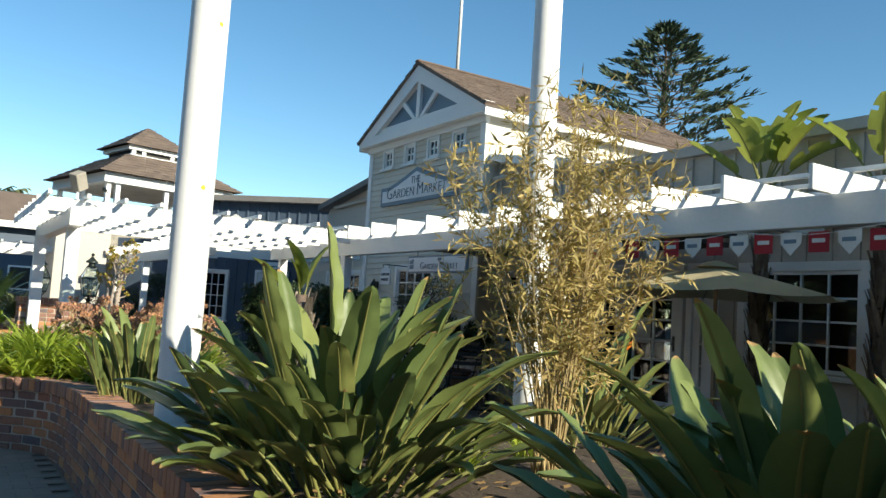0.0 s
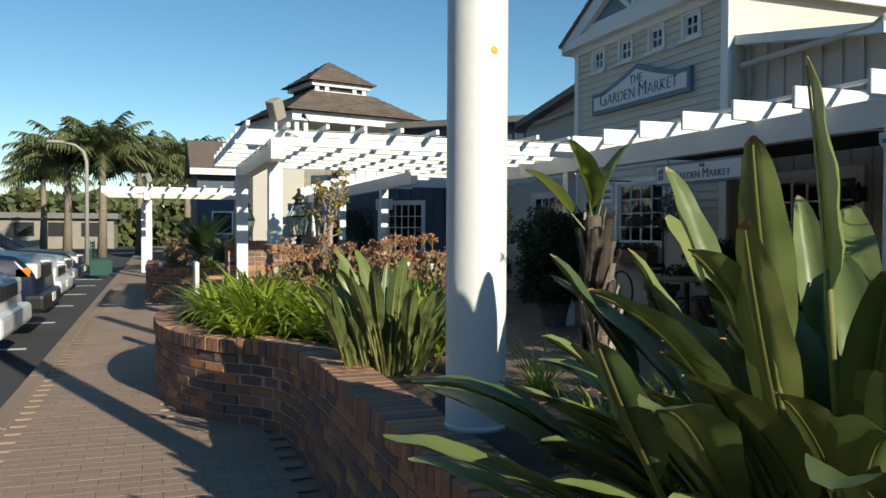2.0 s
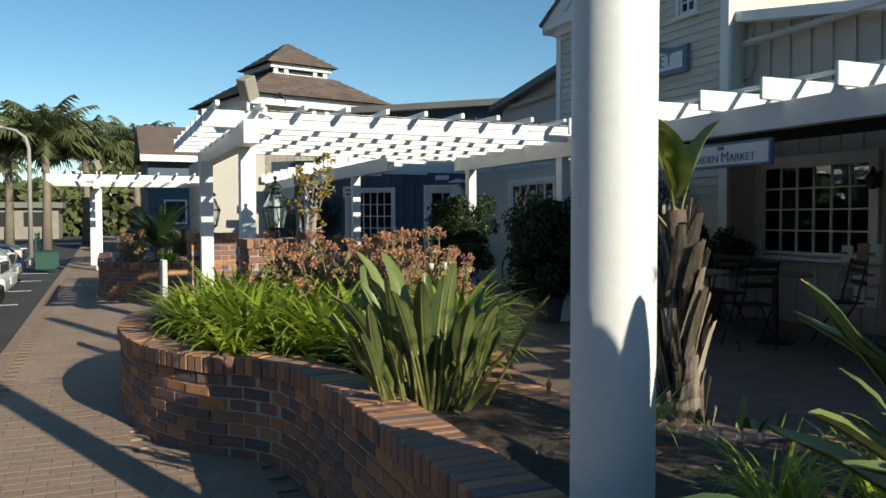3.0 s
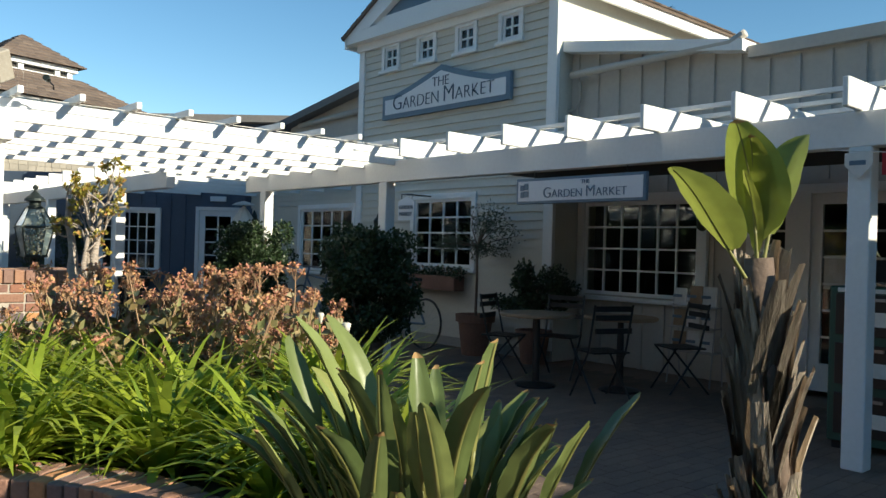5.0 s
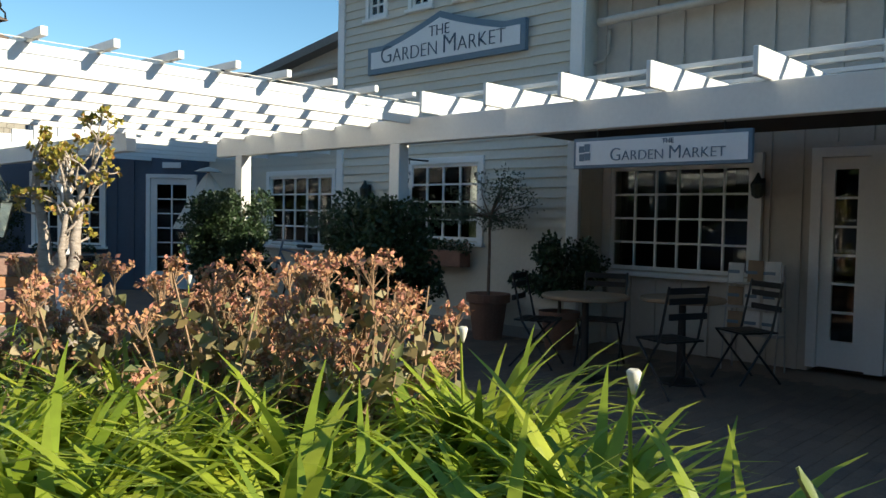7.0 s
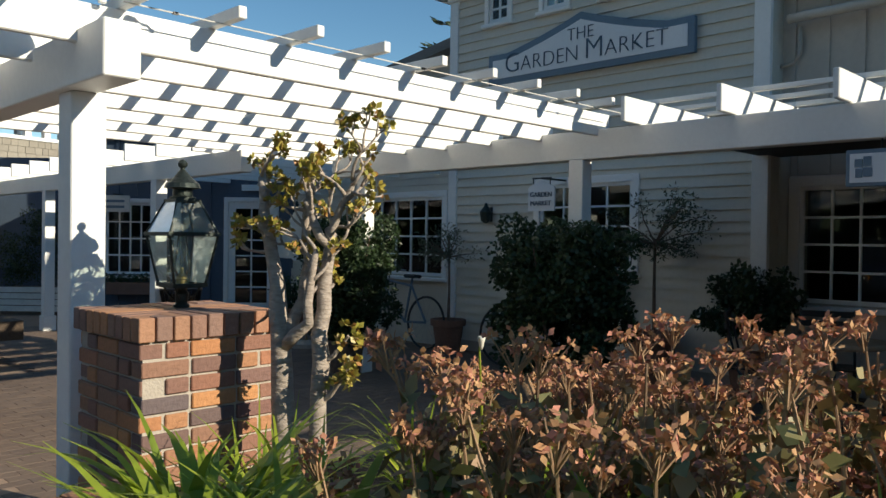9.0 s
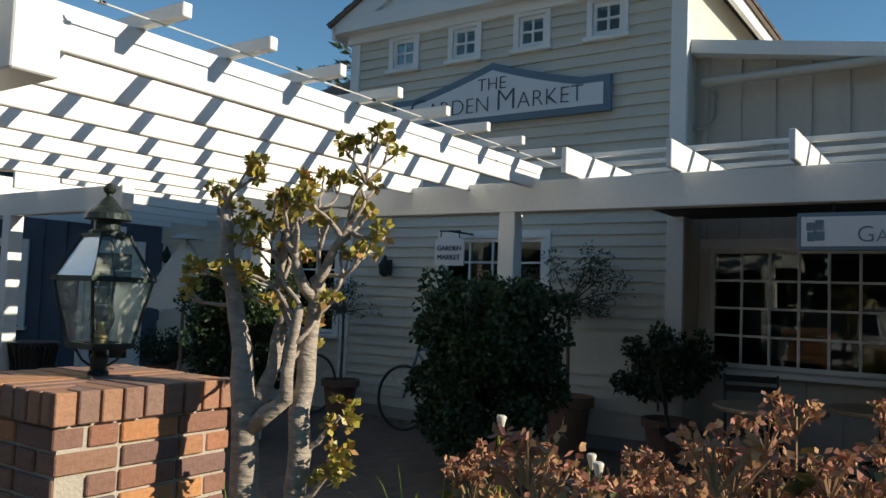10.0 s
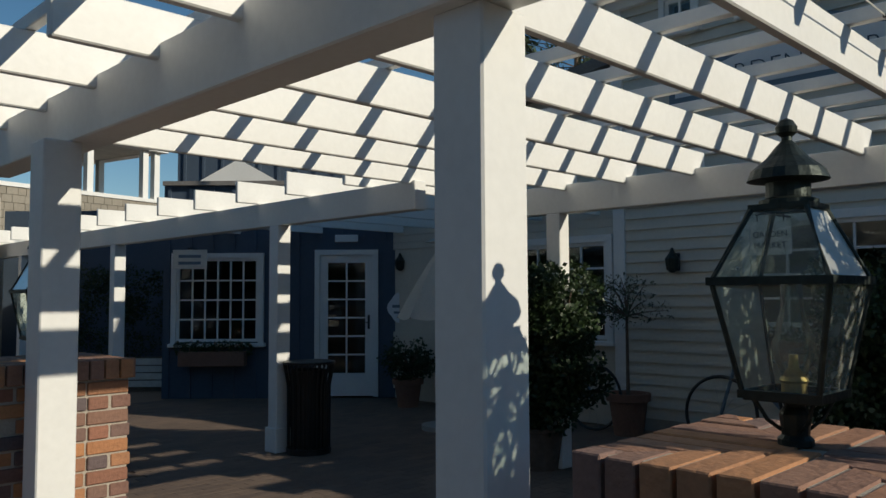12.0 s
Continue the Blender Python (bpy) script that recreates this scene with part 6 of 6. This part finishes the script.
# ---- street lamp, floodlight ----
lamp = thing("street_lamp", pose(-4.62, 36.2, -0.1), "tall grey street lamp with curved arm", "street lamp")
part("pole", tube(bmesh.new(), [(0, 0, 0), (0, 0, 4.0), (-0.10, 0, 4.4), (-0.4, 0, 4.65), (-0.85, 0, 4.75)], [0.09, 0.07, 0.06, 0.05, 0.04], 10), CONCRETE, lamp, smooth=True)
part("head", bevelled(boxes((-1.4, -0.8, -0.11, 0.11, 4.70, 4.81)), 0.04, 2), CONCRETE, lamp)
for x, y in ((-0.80, 11.62), (-2.3, 25.0)):
    fl = thing("floodlight", pose(x, y, 2.43), "boxy beige floodlight on a short stand", "lamp", "pergola floodlights")
    part("stand", tube(bmesh.new(), [(0, 0, 0), (0, 0, 0.14)], [0.018, 0.018], 8), WHITE, fl)
    b = part("housing", bevelled(boxes((-0.10, 0.10, -0.09, 0.09, -0.15, 0.15)), 0.012), WALLSHINGLE, fl)
    b.matrix_basis = pose(0, 0, 0.23, 12, -27, 30) @ Matrix.Scale(0.78, 4)
    g = part("lens", boxes((-0.08, 0.08, 0.091, 0.096, -0.11, 0.11)), BLACK, fl)
    g.matrix_basis = pose(0, 0, 0.23, 12, -27, 30) @ Matrix.Scale(0.78, 4)
for nm, m in (("a", pose(RX - 0.01, 9.38, 1.62, 0, 0, FACING_STREET)), ("b", pose(FX - 0.02, 14.62, 1.62, 0, 0, FACING_STREET)), ("c", M_BLUE @ pose(0.75, 0.0, 1.75))):
    wl = thing("wall_lantern", m, "small dark wall lantern beside the opening", "lamp", "wall lanterns")
    part("backplate", bevelled(boxes((-0.04, 0.04, -0.02, 0.0, 0.02, 0.2)), 0.006), BLACK, wl)
    part("body", lathe(bmesh.new(), [(0.02, 0), (0.06, 0.03), (0.075, 0.14), (0.03, 0.2), (0.01, 0.25)], 8, (0, -0.09, 0)), BRONZE, wl)
    part("arm", tube(bmesh.new(), [(0, 0, 0.15), (0, -0.06, 0.2), (0, -0.09, 0.2)], [0.008] * 3, 6), BLACK, wl)

# ---- terrace things ----
CANVAS = material("cream_canvas", (0.55, 0.48, 0.30), 0.85, 0.1, 60, 2, 0.1, through_light=0.25)
PALECANVAS = material("white_canvas", (0.66, 0.64, 0.58), 0.85, 0.1, 60, 2, 0.1, through_light=0.2)
WOOD = material("worn_table_wood", (0.30, 0.20, 0.12), 0.6, 0.2, 30, 4, 0.2, stretch=(1, 8, 1))
GREEN = material("dark_green_metal", (0.02, 0.075, 0.055), 0.45, 0.15, 40, 4, 0.05)
RED = material("red_cloth", (0.42, 0.03, 0.04), 0.85, 0.1, 60, 3, 0.1, through_light=0.2)
PAPER = material("printed_paper", (0.7, 0.68, 0.64), 0.7, 0.1, 30, 6, 0.0)
STEEL = material("wire_steel", (0.4, 0.4, 0.4), 0.4, 0.1, 40, 4, 0.0, metal=0.8)


def parasol(x, y, apex, rim, r, mat, label, base=True):
    t = thing("market_umbrella", pose(x, y, 0), label, "umbrella", "market umbrellas")
    part("pole", tube(bmesh.new(), [(0, 0, 0.05), (0, 0, apex)], [0.02, 0.02], 10), WOOD, t)
    part("base_plate", lathe(bmesh.new(), [(0.25, 0), (0.25, 0.05), (0.05, 0.08)], 20), CONCRETE, t)
    n = 8
    for k in range(n):
        a0, a1 = k * math.tau / n, (k + 1) * math.tau / n
        bm = bmesh.new()
        rows = []
        for i in range(7):
            f = i / 6
            z = apex - (apex - rim) * (f ** 1.15) - 0.02
            rows.append([bm.verts.new((r * f * ((1 - g) * math.cos(a0) + g * math.cos(a1)), r * f * ((1 - g) * math.sin(a0) + g * math.sin(a1)), z - 0.03 * f * math.sin(math.pi * g))) for g in (0, 0.25, 0.5, 0.75, 1)])
        for p, q in zip(rows, rows[1:]):
            for c in range(4):
                bm.faces.new((p[c], p[c + 1], q[c + 1], q[c]))
        bmesh.ops.remove_doubles(bm, verts=bm.verts, dist=1e-5)
        part("canopy_panel", bm, mat, t)
        part("rib", tube(bmesh.new(), [(0, 0, apex - 0.04), (r * math.cos(a0), r * math.sin(a0), rim - 0.03)], [0.008, 0.006], 5), WOOD, t)
    part("vent_cap", lathe(bmesh.new(), [(0.2, apex - 0.03), (0.12, apex + 0.01), (0.01, apex + 0.04)], 16), mat, t)
    return t


parasol(4.30, 5.75, 1.93, 1.66, 1.2, CANVAS, "open cream market umbrella under the pergola")
parasol(3.85, 16.6, 2.0, 1.2, 0.5, PALECANVAS, "half-closed white market umbrella near the blue shop")


def round_table(x, y, r, label):
    t = thing("cafe_table", pose(x, y, 0), label, "table", "cafe tables")
    part("tabletop", lathe(bmesh.new(), [(r - 0.01, 0.70), (r, 0.71), (r, 0.725), (r - 0.01, 0.735)], 28), WOOD, t)
    part("pedestal", lathe(bmesh.new(), [(0.2, 0), (0.2, 0.02), (0.04, 0.05), (0.03, 0.68), (0.12, 0.70)], 16), BLACK, t)
    return t


round_table(3.75, 10.1, 0.38, "round wooden cafe table on a dark pedestal")
round_table(4.25, 9.45, 0.36, "round wooden cafe table beside the shop window")


def chair_build(m):
    t = thing("cafe_chair", m, "dark folding metal cafe chair", "chair", "cafe chairs")
    for k in range(5):
        part("seat_slat", boxes((-0.19, 0.19, -0.18 + k * 0.075, -0.12 + k * 0.075, 0.435, 0.45)), BLACK, t)
    for z in (0.62, 0.74, 0.82):
        part("back_slat", boxes((-0.19, 0.19, 0.19, 0.205, z, z + 0.05)), BLACK, t)
    for s in (-0.2, 0.2):
        part("leg", tube(bmesh.new(), [(s, -0.2, 0), (s, 0.1, 0.44), (s, 0.2, 0.88)], [0.011] * 3, 6), BLACK, t)
        part("leg", tube(bmesh.new(), [(s * 0.93, 0.22, 0), (s * 0.93, -0.17, 0.44)], [0.011] * 2, 6), BLACK, t)
    return t


ch = chair_build(pose(3.95, 10.75, 0, 0, 0, 20))
for m in (pose(4.4, 10.35, 0, 0, 0, -70), pose(3.75, 9.3, 0, 0, 0, 160), pose(4.75, 9.1, 0, 0, 0, -120)):
    copy_thing(ch, m)
rack = thing("brochure_rack", pose(5.3, 9.25, 0, 0, 0, FACING_STREET), "wire rack holding leaflets and papers by the shop door", "rack")
for x in (-0.25, 0.25):
    part("upright", tube(bmesh.new(), [(x, -0.15, 0), (x, -0.02, 1.0)], [0.008] * 2, 6), STEEL, rack)
    part("upright", tube(bmesh.new(), [(x, 0.1, 0), (x, 0.02, 1.0)], [0.008] * 2, 6), STEEL, rack)
rk = random.Random(141)
for z in (0.35, 0.6, 0.82):
    sh = part("shelf", boxes((-0.26, 0.26, -0.14, 0.06, z - 0.01, z)), STEEL, rack)
    for k in range(3):
        lf = part("leaflet", boxes((-0.24 + k * 0.165, -0.1 + k * 0.165, -0.1, -0.085, z + 0.002, z + rk.uniform(0.16, 0.22))), PAPER if (k + int(z * 10)) % 3 else WOOD, rack)
        lf.rotation_euler = (radians(rk.uniform(-6, -2)), 0, 0)
        part("print", boxes((-0.225 + k * 0.165, -0.115 + k * 0.165, -0.102, -0.1005, z + 0.09, z + 0.12)), SIGNBLUE, rack)
notice = thing("door_notice", M_RW @ pose(DOORS[0] + 0.79, -0.002, 1.06), "small pale paper notice taped inside the door glass", "notice")
part("sheet", boxes((0, 0.25, 0.012, 0.016, 0, 0.33)), PALECANVAS, notice)
part("printed_shape", boxes((0.05, 0.12, 0.0095, 0.0115, 0.14, 0.29), (0.09, 0.18, 0.0095, 0.0115, 0.08, 0.16)), PAPER, notice)
news = thing("newspaper_cabinet", pose(3.62, 7.2, 0, 0, 0, FACING_STREET), "dark green newspaper cabinet with glazed compartments", "cabinet")
part("body", bevelled(boxes((0, 0.62, 0, 0.42, 0.06, 1.16)), 0.01), GREEN, news)
for z in (0.12, 0.47, 0.82):
    d = part("door", bevelled(boxes((0.05, 0.57, -0.014, -0.002, z, z + 0.29)), 0.004), BLACK, news, "framed display door")
    part("paper", boxes((0.14, 0.46, -0.018, -0.0145, z + 0.07, z + 0.17)), PAPER, d)
    part("handle", boxes((0.24, 0.38, -0.035, -0.0145, z + 0.245, z + 0.265)), STEEL, d)
part("header", boxes((0.06, 0.56, -0.006, -0.001, 1.12, 1.15)), PAPER, news)
for x in (0.05, 0.57):
    part("foot", boxes((x - 0.03, x + 0.03, 0.05, 0.37, 0, 0.06)), BLACK, news)
can = thing("litter_bin", pose(2.12, 16.62, 0), "black slatted metal litter bin beside the post", "bin")
part("liner", lathe(bmesh.new(), [(0.15, 0.04), (0.17, 0.74), (0.16, 0.74), (0.14, 0.06)], 20), BLACK, can)
for k in range(28):
    a = k * math.tau / 28
    ob = part("slat", tube(bmesh.new(), [(0.185, 0, 0.04), (0.188, 0, 0.6), (0.225, 0, 0.80)], [0.009] * 3, 5), BLACK, can)
    ob.rotation_euler = (0, 0, a)
part("rim", lathe(bmesh.new(), [(0.21, 0.79), (0.235, 0.795), (0.235, 0.815), (0.21, 0.82)], 28), BLACK, can)
part("foot_ring", lathe(bmesh.new(), [(0.2, 0.0), (0.2, 0.05), (0.17, 0.05)], 24), BLACK, can)


def bicycle(m, label):
    t = thing("bicycle", m, label, "bicycle", "bicycles at the wall")
    for x in (-0.52, 0.52):
        bm = bmesh.new()
        tube(bm, [(x + 0.33 * math.cos(a), 0, 0.34 + 0.33 * math.sin(a)) for a in [k * math.tau / 28 for k in range(29)]], [0.016] * 29, 6, False)
        w = part("wheel", bm, BLACK, t)
        bm = bmesh.new()
        for k in range(14):
            a = k * math.tau / 14
            tube(bm, [(x, 0, 0.34), (x + 0.32 * math.cos(a), 0, 0.34 + 0.32 * math.sin(a))], [0.0016] * 2, 4, False)
        part("spokes", bm, STEEL, w)
    bm = bmesh.new()
    for a, b in (((-0.52, 0.34), (-0.12, 0.32)), ((-0.52, 0.34), (-0.2, 0.82)), ((-0.12, 0.32), (-0.22, 0.9)), ((-0.12, 0.32), (0.36, 0.8)), ((-0.2, 0.8), (0.35, 0.86)), ((0.52, 0.34), (0.33, 0.98))):
        tube(bm, [(a[0], 0, a[1]), (b[0], 0, b[1])], [0.016, 0.016], 7)
    part("frame", bm, SIGNBLUE, t, "blue painted frame")
    part("saddle", bevelled(boxes((-0.34, -0.1, -0.07, 0.07, 0.9, 0.95)), 0.02), BLACK, t)
    part("handlebar", tube(bmesh.new(), [(0.22, -0.28, 1.0), (0.34, -0.2, 1.0), (0.34, 0.2, 1.0), (0.22, 0.28, 1.0)], [0.012] * 4, 6), STEEL, t)
    return t


bicycle(pose(4.85, 15.95, 0, 4, 0, 90), "blue bicycle leaning by the shop wall")
bicycle(pose(4.6, 13.4, 0, 4, 0, 90), "dark bicycle standing behind the clipped shrub")
bunting = thing("bunting", pose(3.08, 7.0, 0, 0, 0, FACING_STREET), "string of red and white pennants along the beam", "bunting")
bm = bmesh.new()
tube(bm, [(k * 0.2, -0.012, 2.06 - 0.05 * math.sin(math.pi * (k % 6) / 6)) for k in range(31)], [0.004] * 31, 5)
part("cord", bm, PAPER, bunting)
for k in range(26):
    x, z = 0.1 + k * 0.225, 2.03
    bm = bmesh.new()
    if k % 2:
        prism(bm, [(x, z), (x + 0.16, z), (x + 0.16, z - 0.15), (x, z - 0.15)], -0.014, -0.011)
    else:
        prism(bm, [(x, z), (x + 0.17, z), (x + 0.17, z - 0.08), (x + 0.085, z - 0.17), (x, z - 0.08)], -0.014, -0.011)
    pn = part("pennant", bm, RED if k % 2 else PAPER, bunting, "red square pennant" if k % 2 else "white pointed pennant")
    part("writing_bar", boxes((x + 0.03, x + 0.13, -0.017, -0.0145, z - 0.08, z - 0.05)), PAPER if k % 2 else SIGNBLUE, pn)

# ---- parked cars ----
CARGLASS = material("tinted_car_glass", (0.02, 0.022, 0.025), 0.08, 0.05, 5, 1, 0.0, spec=0.8)
TYRE = material("black_tyre_rubber", (0.02, 0.02, 0.02), 0.85, 0.1, 50, 5, 0.2)
HEADLAMP = material("clear_headlamp", (0.7, 0.7, 0.68), 0.15, 0.05, 20, 5, 0.0)
AMBER = material("amber_lens", (0.7, 0.22, 0.02), 0.2, 0.05, 20, 5, 0.0)


def car(m, paint, label, tall=1.0):
    """A parked car that points along local x."""
    t = thing("parked_car", m, label, "car", "parked cars")
    h = tall
    bm = bmesh.new()
    prism(bm, [(-2.25, 0.32), (2.2, 0.32), (2.28, 0.5), (2.25, 0.72 * h), (2.05, 0.92 * h), (0.95, 1.02 * h), (-2.2, 1.04 * h), (-2.3, 0.6)], -0.9, 0.9)
    part("body", bevelled(bm, 0.07, 3), paint, t, smooth=True)
    bm = bmesh.new()
    lo = [(-2.1, 1.02 * h), (1.0, 1.0 * h), (0.25, 1.5 * h), (-1.7, 1.52 * h)]
    a = [bm.verts.new((x, -0.82 + (z - h) * 0.28, z)) for x, z in lo]
    b = [bm.verts.new((x, 0.82 - (z - h) * 0.28, z)) for x, z in lo]
    bm.faces.new(a)
    bm.faces.new(b[::-1])
    for i in range(4):
        j = (i + 1) % 4
        bm.faces.new((a[i], b[i], b[j], a[j]))
    part("greenhouse", bevelled(bm, 0.05, 2), CARGLASS, t, "dark tinted glass")
    part("roof", bevelled(boxes((-1.72, 0.24, -0.66, 0.66, 1.5 * h, 1.55 * h)), 0.03, 2), paint, t)
    for s in (-1, 1):
        for x0, z0, x1, z1 in ((1.0, 1.0, 0.25, 1.52), (-0.5, 1.02, -0.5, 1.52), (-2.1, 1.02, -1.7, 1.53)):
            part("pillar", tube(bmesh.new(), [(x0, s * 0.82, z0 * h), (x1, s * (0.82 - 0.5 * h * 0.28), z1 * h)], [0.035] * 2, 6), paint, t)
        part("headlight", bevelled(boxes((2.06, 2.27, s * 0.66 - 0.17, s * 0.66 + 0.17, 0.66 * h, 0.84 * h)), 0.03, 2), HEADLAMP, t, "clear headlight")
        part("indicator", bevelled(boxes((2.02, 2.2, s * 0.87 - 0.03, s * 0.87 + 0.03, 0.68 * h, 0.80 * h)), 0.02), AMBER, t, "amber indicator")
        part("mirror", bevelled(boxes((0.62, 0.8, s * 1.0 - 0.1, s * 1.0 + 0.1, 1.02 * h, 1.16 * h)), 0.03, 2), paint, t)
        for x in (-1.4, 1.4):
            w = part("wheel", lathe(bmesh.new(), [(0.2, -0.11), (0.33, -0.11), (0.35, -0.08), (0.35, 0.08), (0.33, 0.11), (0.2, 0.11)], 28), TYRE, t)
            w.matrix_basis = pose(x, s * 0.82, 0.35, 90, 0, 0)
            r = part("rim", lathe(bmesh.new(), [(0.21, -0.115), (0.2, -0.08), (0.06, -0.1), (0.03, 0.1), (0.2, 0.08), (0.21, 0.115)], 20), STEEL, w)
    part("grille", bevelled(boxes((2.2, 2.285, -0.46, 0.46, 0.66 * h, 0.82 * h)), 0.015), BLACK, t)
    part("bumper", bevelled(boxes((2.1, 2.36, -0.92, 0.92, 0.34, 0.56)), 0.05, 2), BLACK if tall > 1.05 else paint, t)
    part("number_plate", boxes((2.355, 2.37, -0.16, 0.16, 0.42, 0.53)), PAPER, t)
    return t


NAVY = material("dark_blue_car_paint", (0.010, 0.016, 0.04), 0.22, 0.05, 10, 1, 0.0, spec=0.45)
CARWHITE = material("white_car_paint", (0.7, 0.7, 0.7), 0.2, 0.04, 10, 1, 0.0, spec=0.7)
SILVER = material("silver_car_paint", (0.4, 0.41, 0.42), 0.25, 0.05, 10, 1, 0.0, metal=0.5)
car(pose(-5.75, 14.1, -0.1), NAVY, "dark blue sport utility car parked at the kerb", 1.12)
car(pose(-5.77, 11.35, -0.1), CARWHITE, "white hatchback parked at the kerb", 1.0)
car(pose(-5.85, 16.95, -0.1), CARWHITE, "white saloon parked at the kerb", 0.92)
car(pose(-6.0, 19.7, -0.1), SILVER, "silver saloon parked at the kerb", 0.92)
car(pose(-6.0, 22.4, -0.1), NAVY, "dark saloon parked at the kerb", 0.92)
bench = thing("garden_bench", pose(-3.55, 27.0, 0.0, 0, 0, 90), "green slatted metal bench at the kerb", "bench")
for k in range(5):
    part("seat_slat", boxes((-0.7, 0.7, -0.22 + k * 0.09, -0.15 + k * 0.09, 0.43, 0.45)), GREEN, bench)
    part("back_slat", boxes((-0.7, 0.7, 0.22, 0.24, 0.5 + k * 0.09, 0.57 + k * 0.09)), GREEN, bench)
for x in (-0.68, 0.68):
    part("leg_frame", boxes((x - 0.025, x + 0.025, -0.24, 0.26, 0.0, 0.43), (x - 0.025, x + 0.025, 0.24, 0.26, 0.43, 0.98)), GREEN, bench)

# ---- dry litter, pavers ----
lit_rng = random.Random(151)
faces = []
for _ in range(1400):
    x, y = lit_rng.uniform(-1.0, 1.6), lit_rng.uniform(0.5, 10.3)
    if y > 4.6 and x > -0.5 + max(0.0, 0.42 * (y - 6.6)):
        continue
    p = Vector((x, y, 0.475 + 1.6 * wall_rise(y) + lit_rng.uniform(-0.01, 0.015)))
    faces.append(leaf_at(p, Vector((lit_rng.uniform(-1, 1), lit_rng.uniform(-1, 1), lit_rng.uniform(-0.1, 0.2))), Vector((0, 0, 1)), lit_rng.uniform(0.04, 0.11), lit_rng.uniform(0.008, 0.02)))
tagged(quads("leaf_litter", faces, EDGE, None, "stuff"), "dry brown leaves on the soil", "leaf litter")


def paver_rows(x0, x1, y0, y1, skip):
    pv = random.Random(161)
    nx, k = int((x1 - x0) / 0.2035), 0
    y = y0
    while y < y1:
        off = 0.1 if k % 2 else 0.0
        for i in range(nx):
            x = x0 + off + i * 0.2035
            if x + 0.2 < x1 and not skip(x + 0.1, y + 0.05):
                yield x, y, pv.uniform(-0.0008, 0.0006), pv
        y += 0.1035
        k += 1


def under_planter(x, y):
    return (-1.45 < x < 0.9 and y < 10.7 and (x < -0.35 or (x < 0.5 and (y < 5.2 or y > 7.0 + 2.2 * (x + 0.3))) or 9.2 < y)) or (-2.02 < x < -1.4 and 7.9 < y < 10.5) or (x > -1.4 and x < 2.1 and y < 4.9) or (-1.0 < x < -0.3 and 10.9 < y < 11.6) or (-2.2 < x < 0.6 and 16.6 < y < 21.5)


singles = []
# rows towards the shops take the shade-darkened court tones
walk_rows, court_rows = [], []
for x, y, dz, pv in paver_rows(-2.99, 5.15, 1.2, 21.0, under_planter):
    if x < -1.9 and 5.6 < y < 10.2 and len(singles) < 300:
        singles.append((x, y, dz))
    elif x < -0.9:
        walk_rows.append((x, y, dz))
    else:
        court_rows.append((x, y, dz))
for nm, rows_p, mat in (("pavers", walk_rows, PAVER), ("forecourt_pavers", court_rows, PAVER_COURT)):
    vs, fs, n = [], [], 0
    c, w, d = 0.002, 0.2025, 0.1025
    for x, y, dz in rows_p:
        vs += [(x, y, -0.0045), (x + w, y, -0.0045), (x + w, y + d, -0.0045), (x, y + d, -0.0045), (x + c, y + c, dz), (x + w - c, y + c, dz), (x + w - c, y + d - c, dz), (x + c, y + d - c, dz)]
        fs += [tuple(n + i for i in f) for f in ((4, 5, 6, 7), (0, 1, 5, 4), (1, 2, 6, 5), (2, 3, 7, 6), (3, 0, 4, 7))]
        n += 8
    me = bpy.data.meshes.new(nm)
    me.from_pydata(vs, [], fs)
    me.materials.append(mat)
    joined = new(nm, me)
    joined.parent = pavement
    joined["kind"] = "stuff"
bm = boxes((0, 0.2015, 0, 0.1015, -0.03, 0))
paver_me = mesh_of(bevelled(bm, 0.0018), PAVER_ONE, "paver")
for x, y, dz in singles:
    piece("paver", paver_me, pavement, pose(x, y, dz))
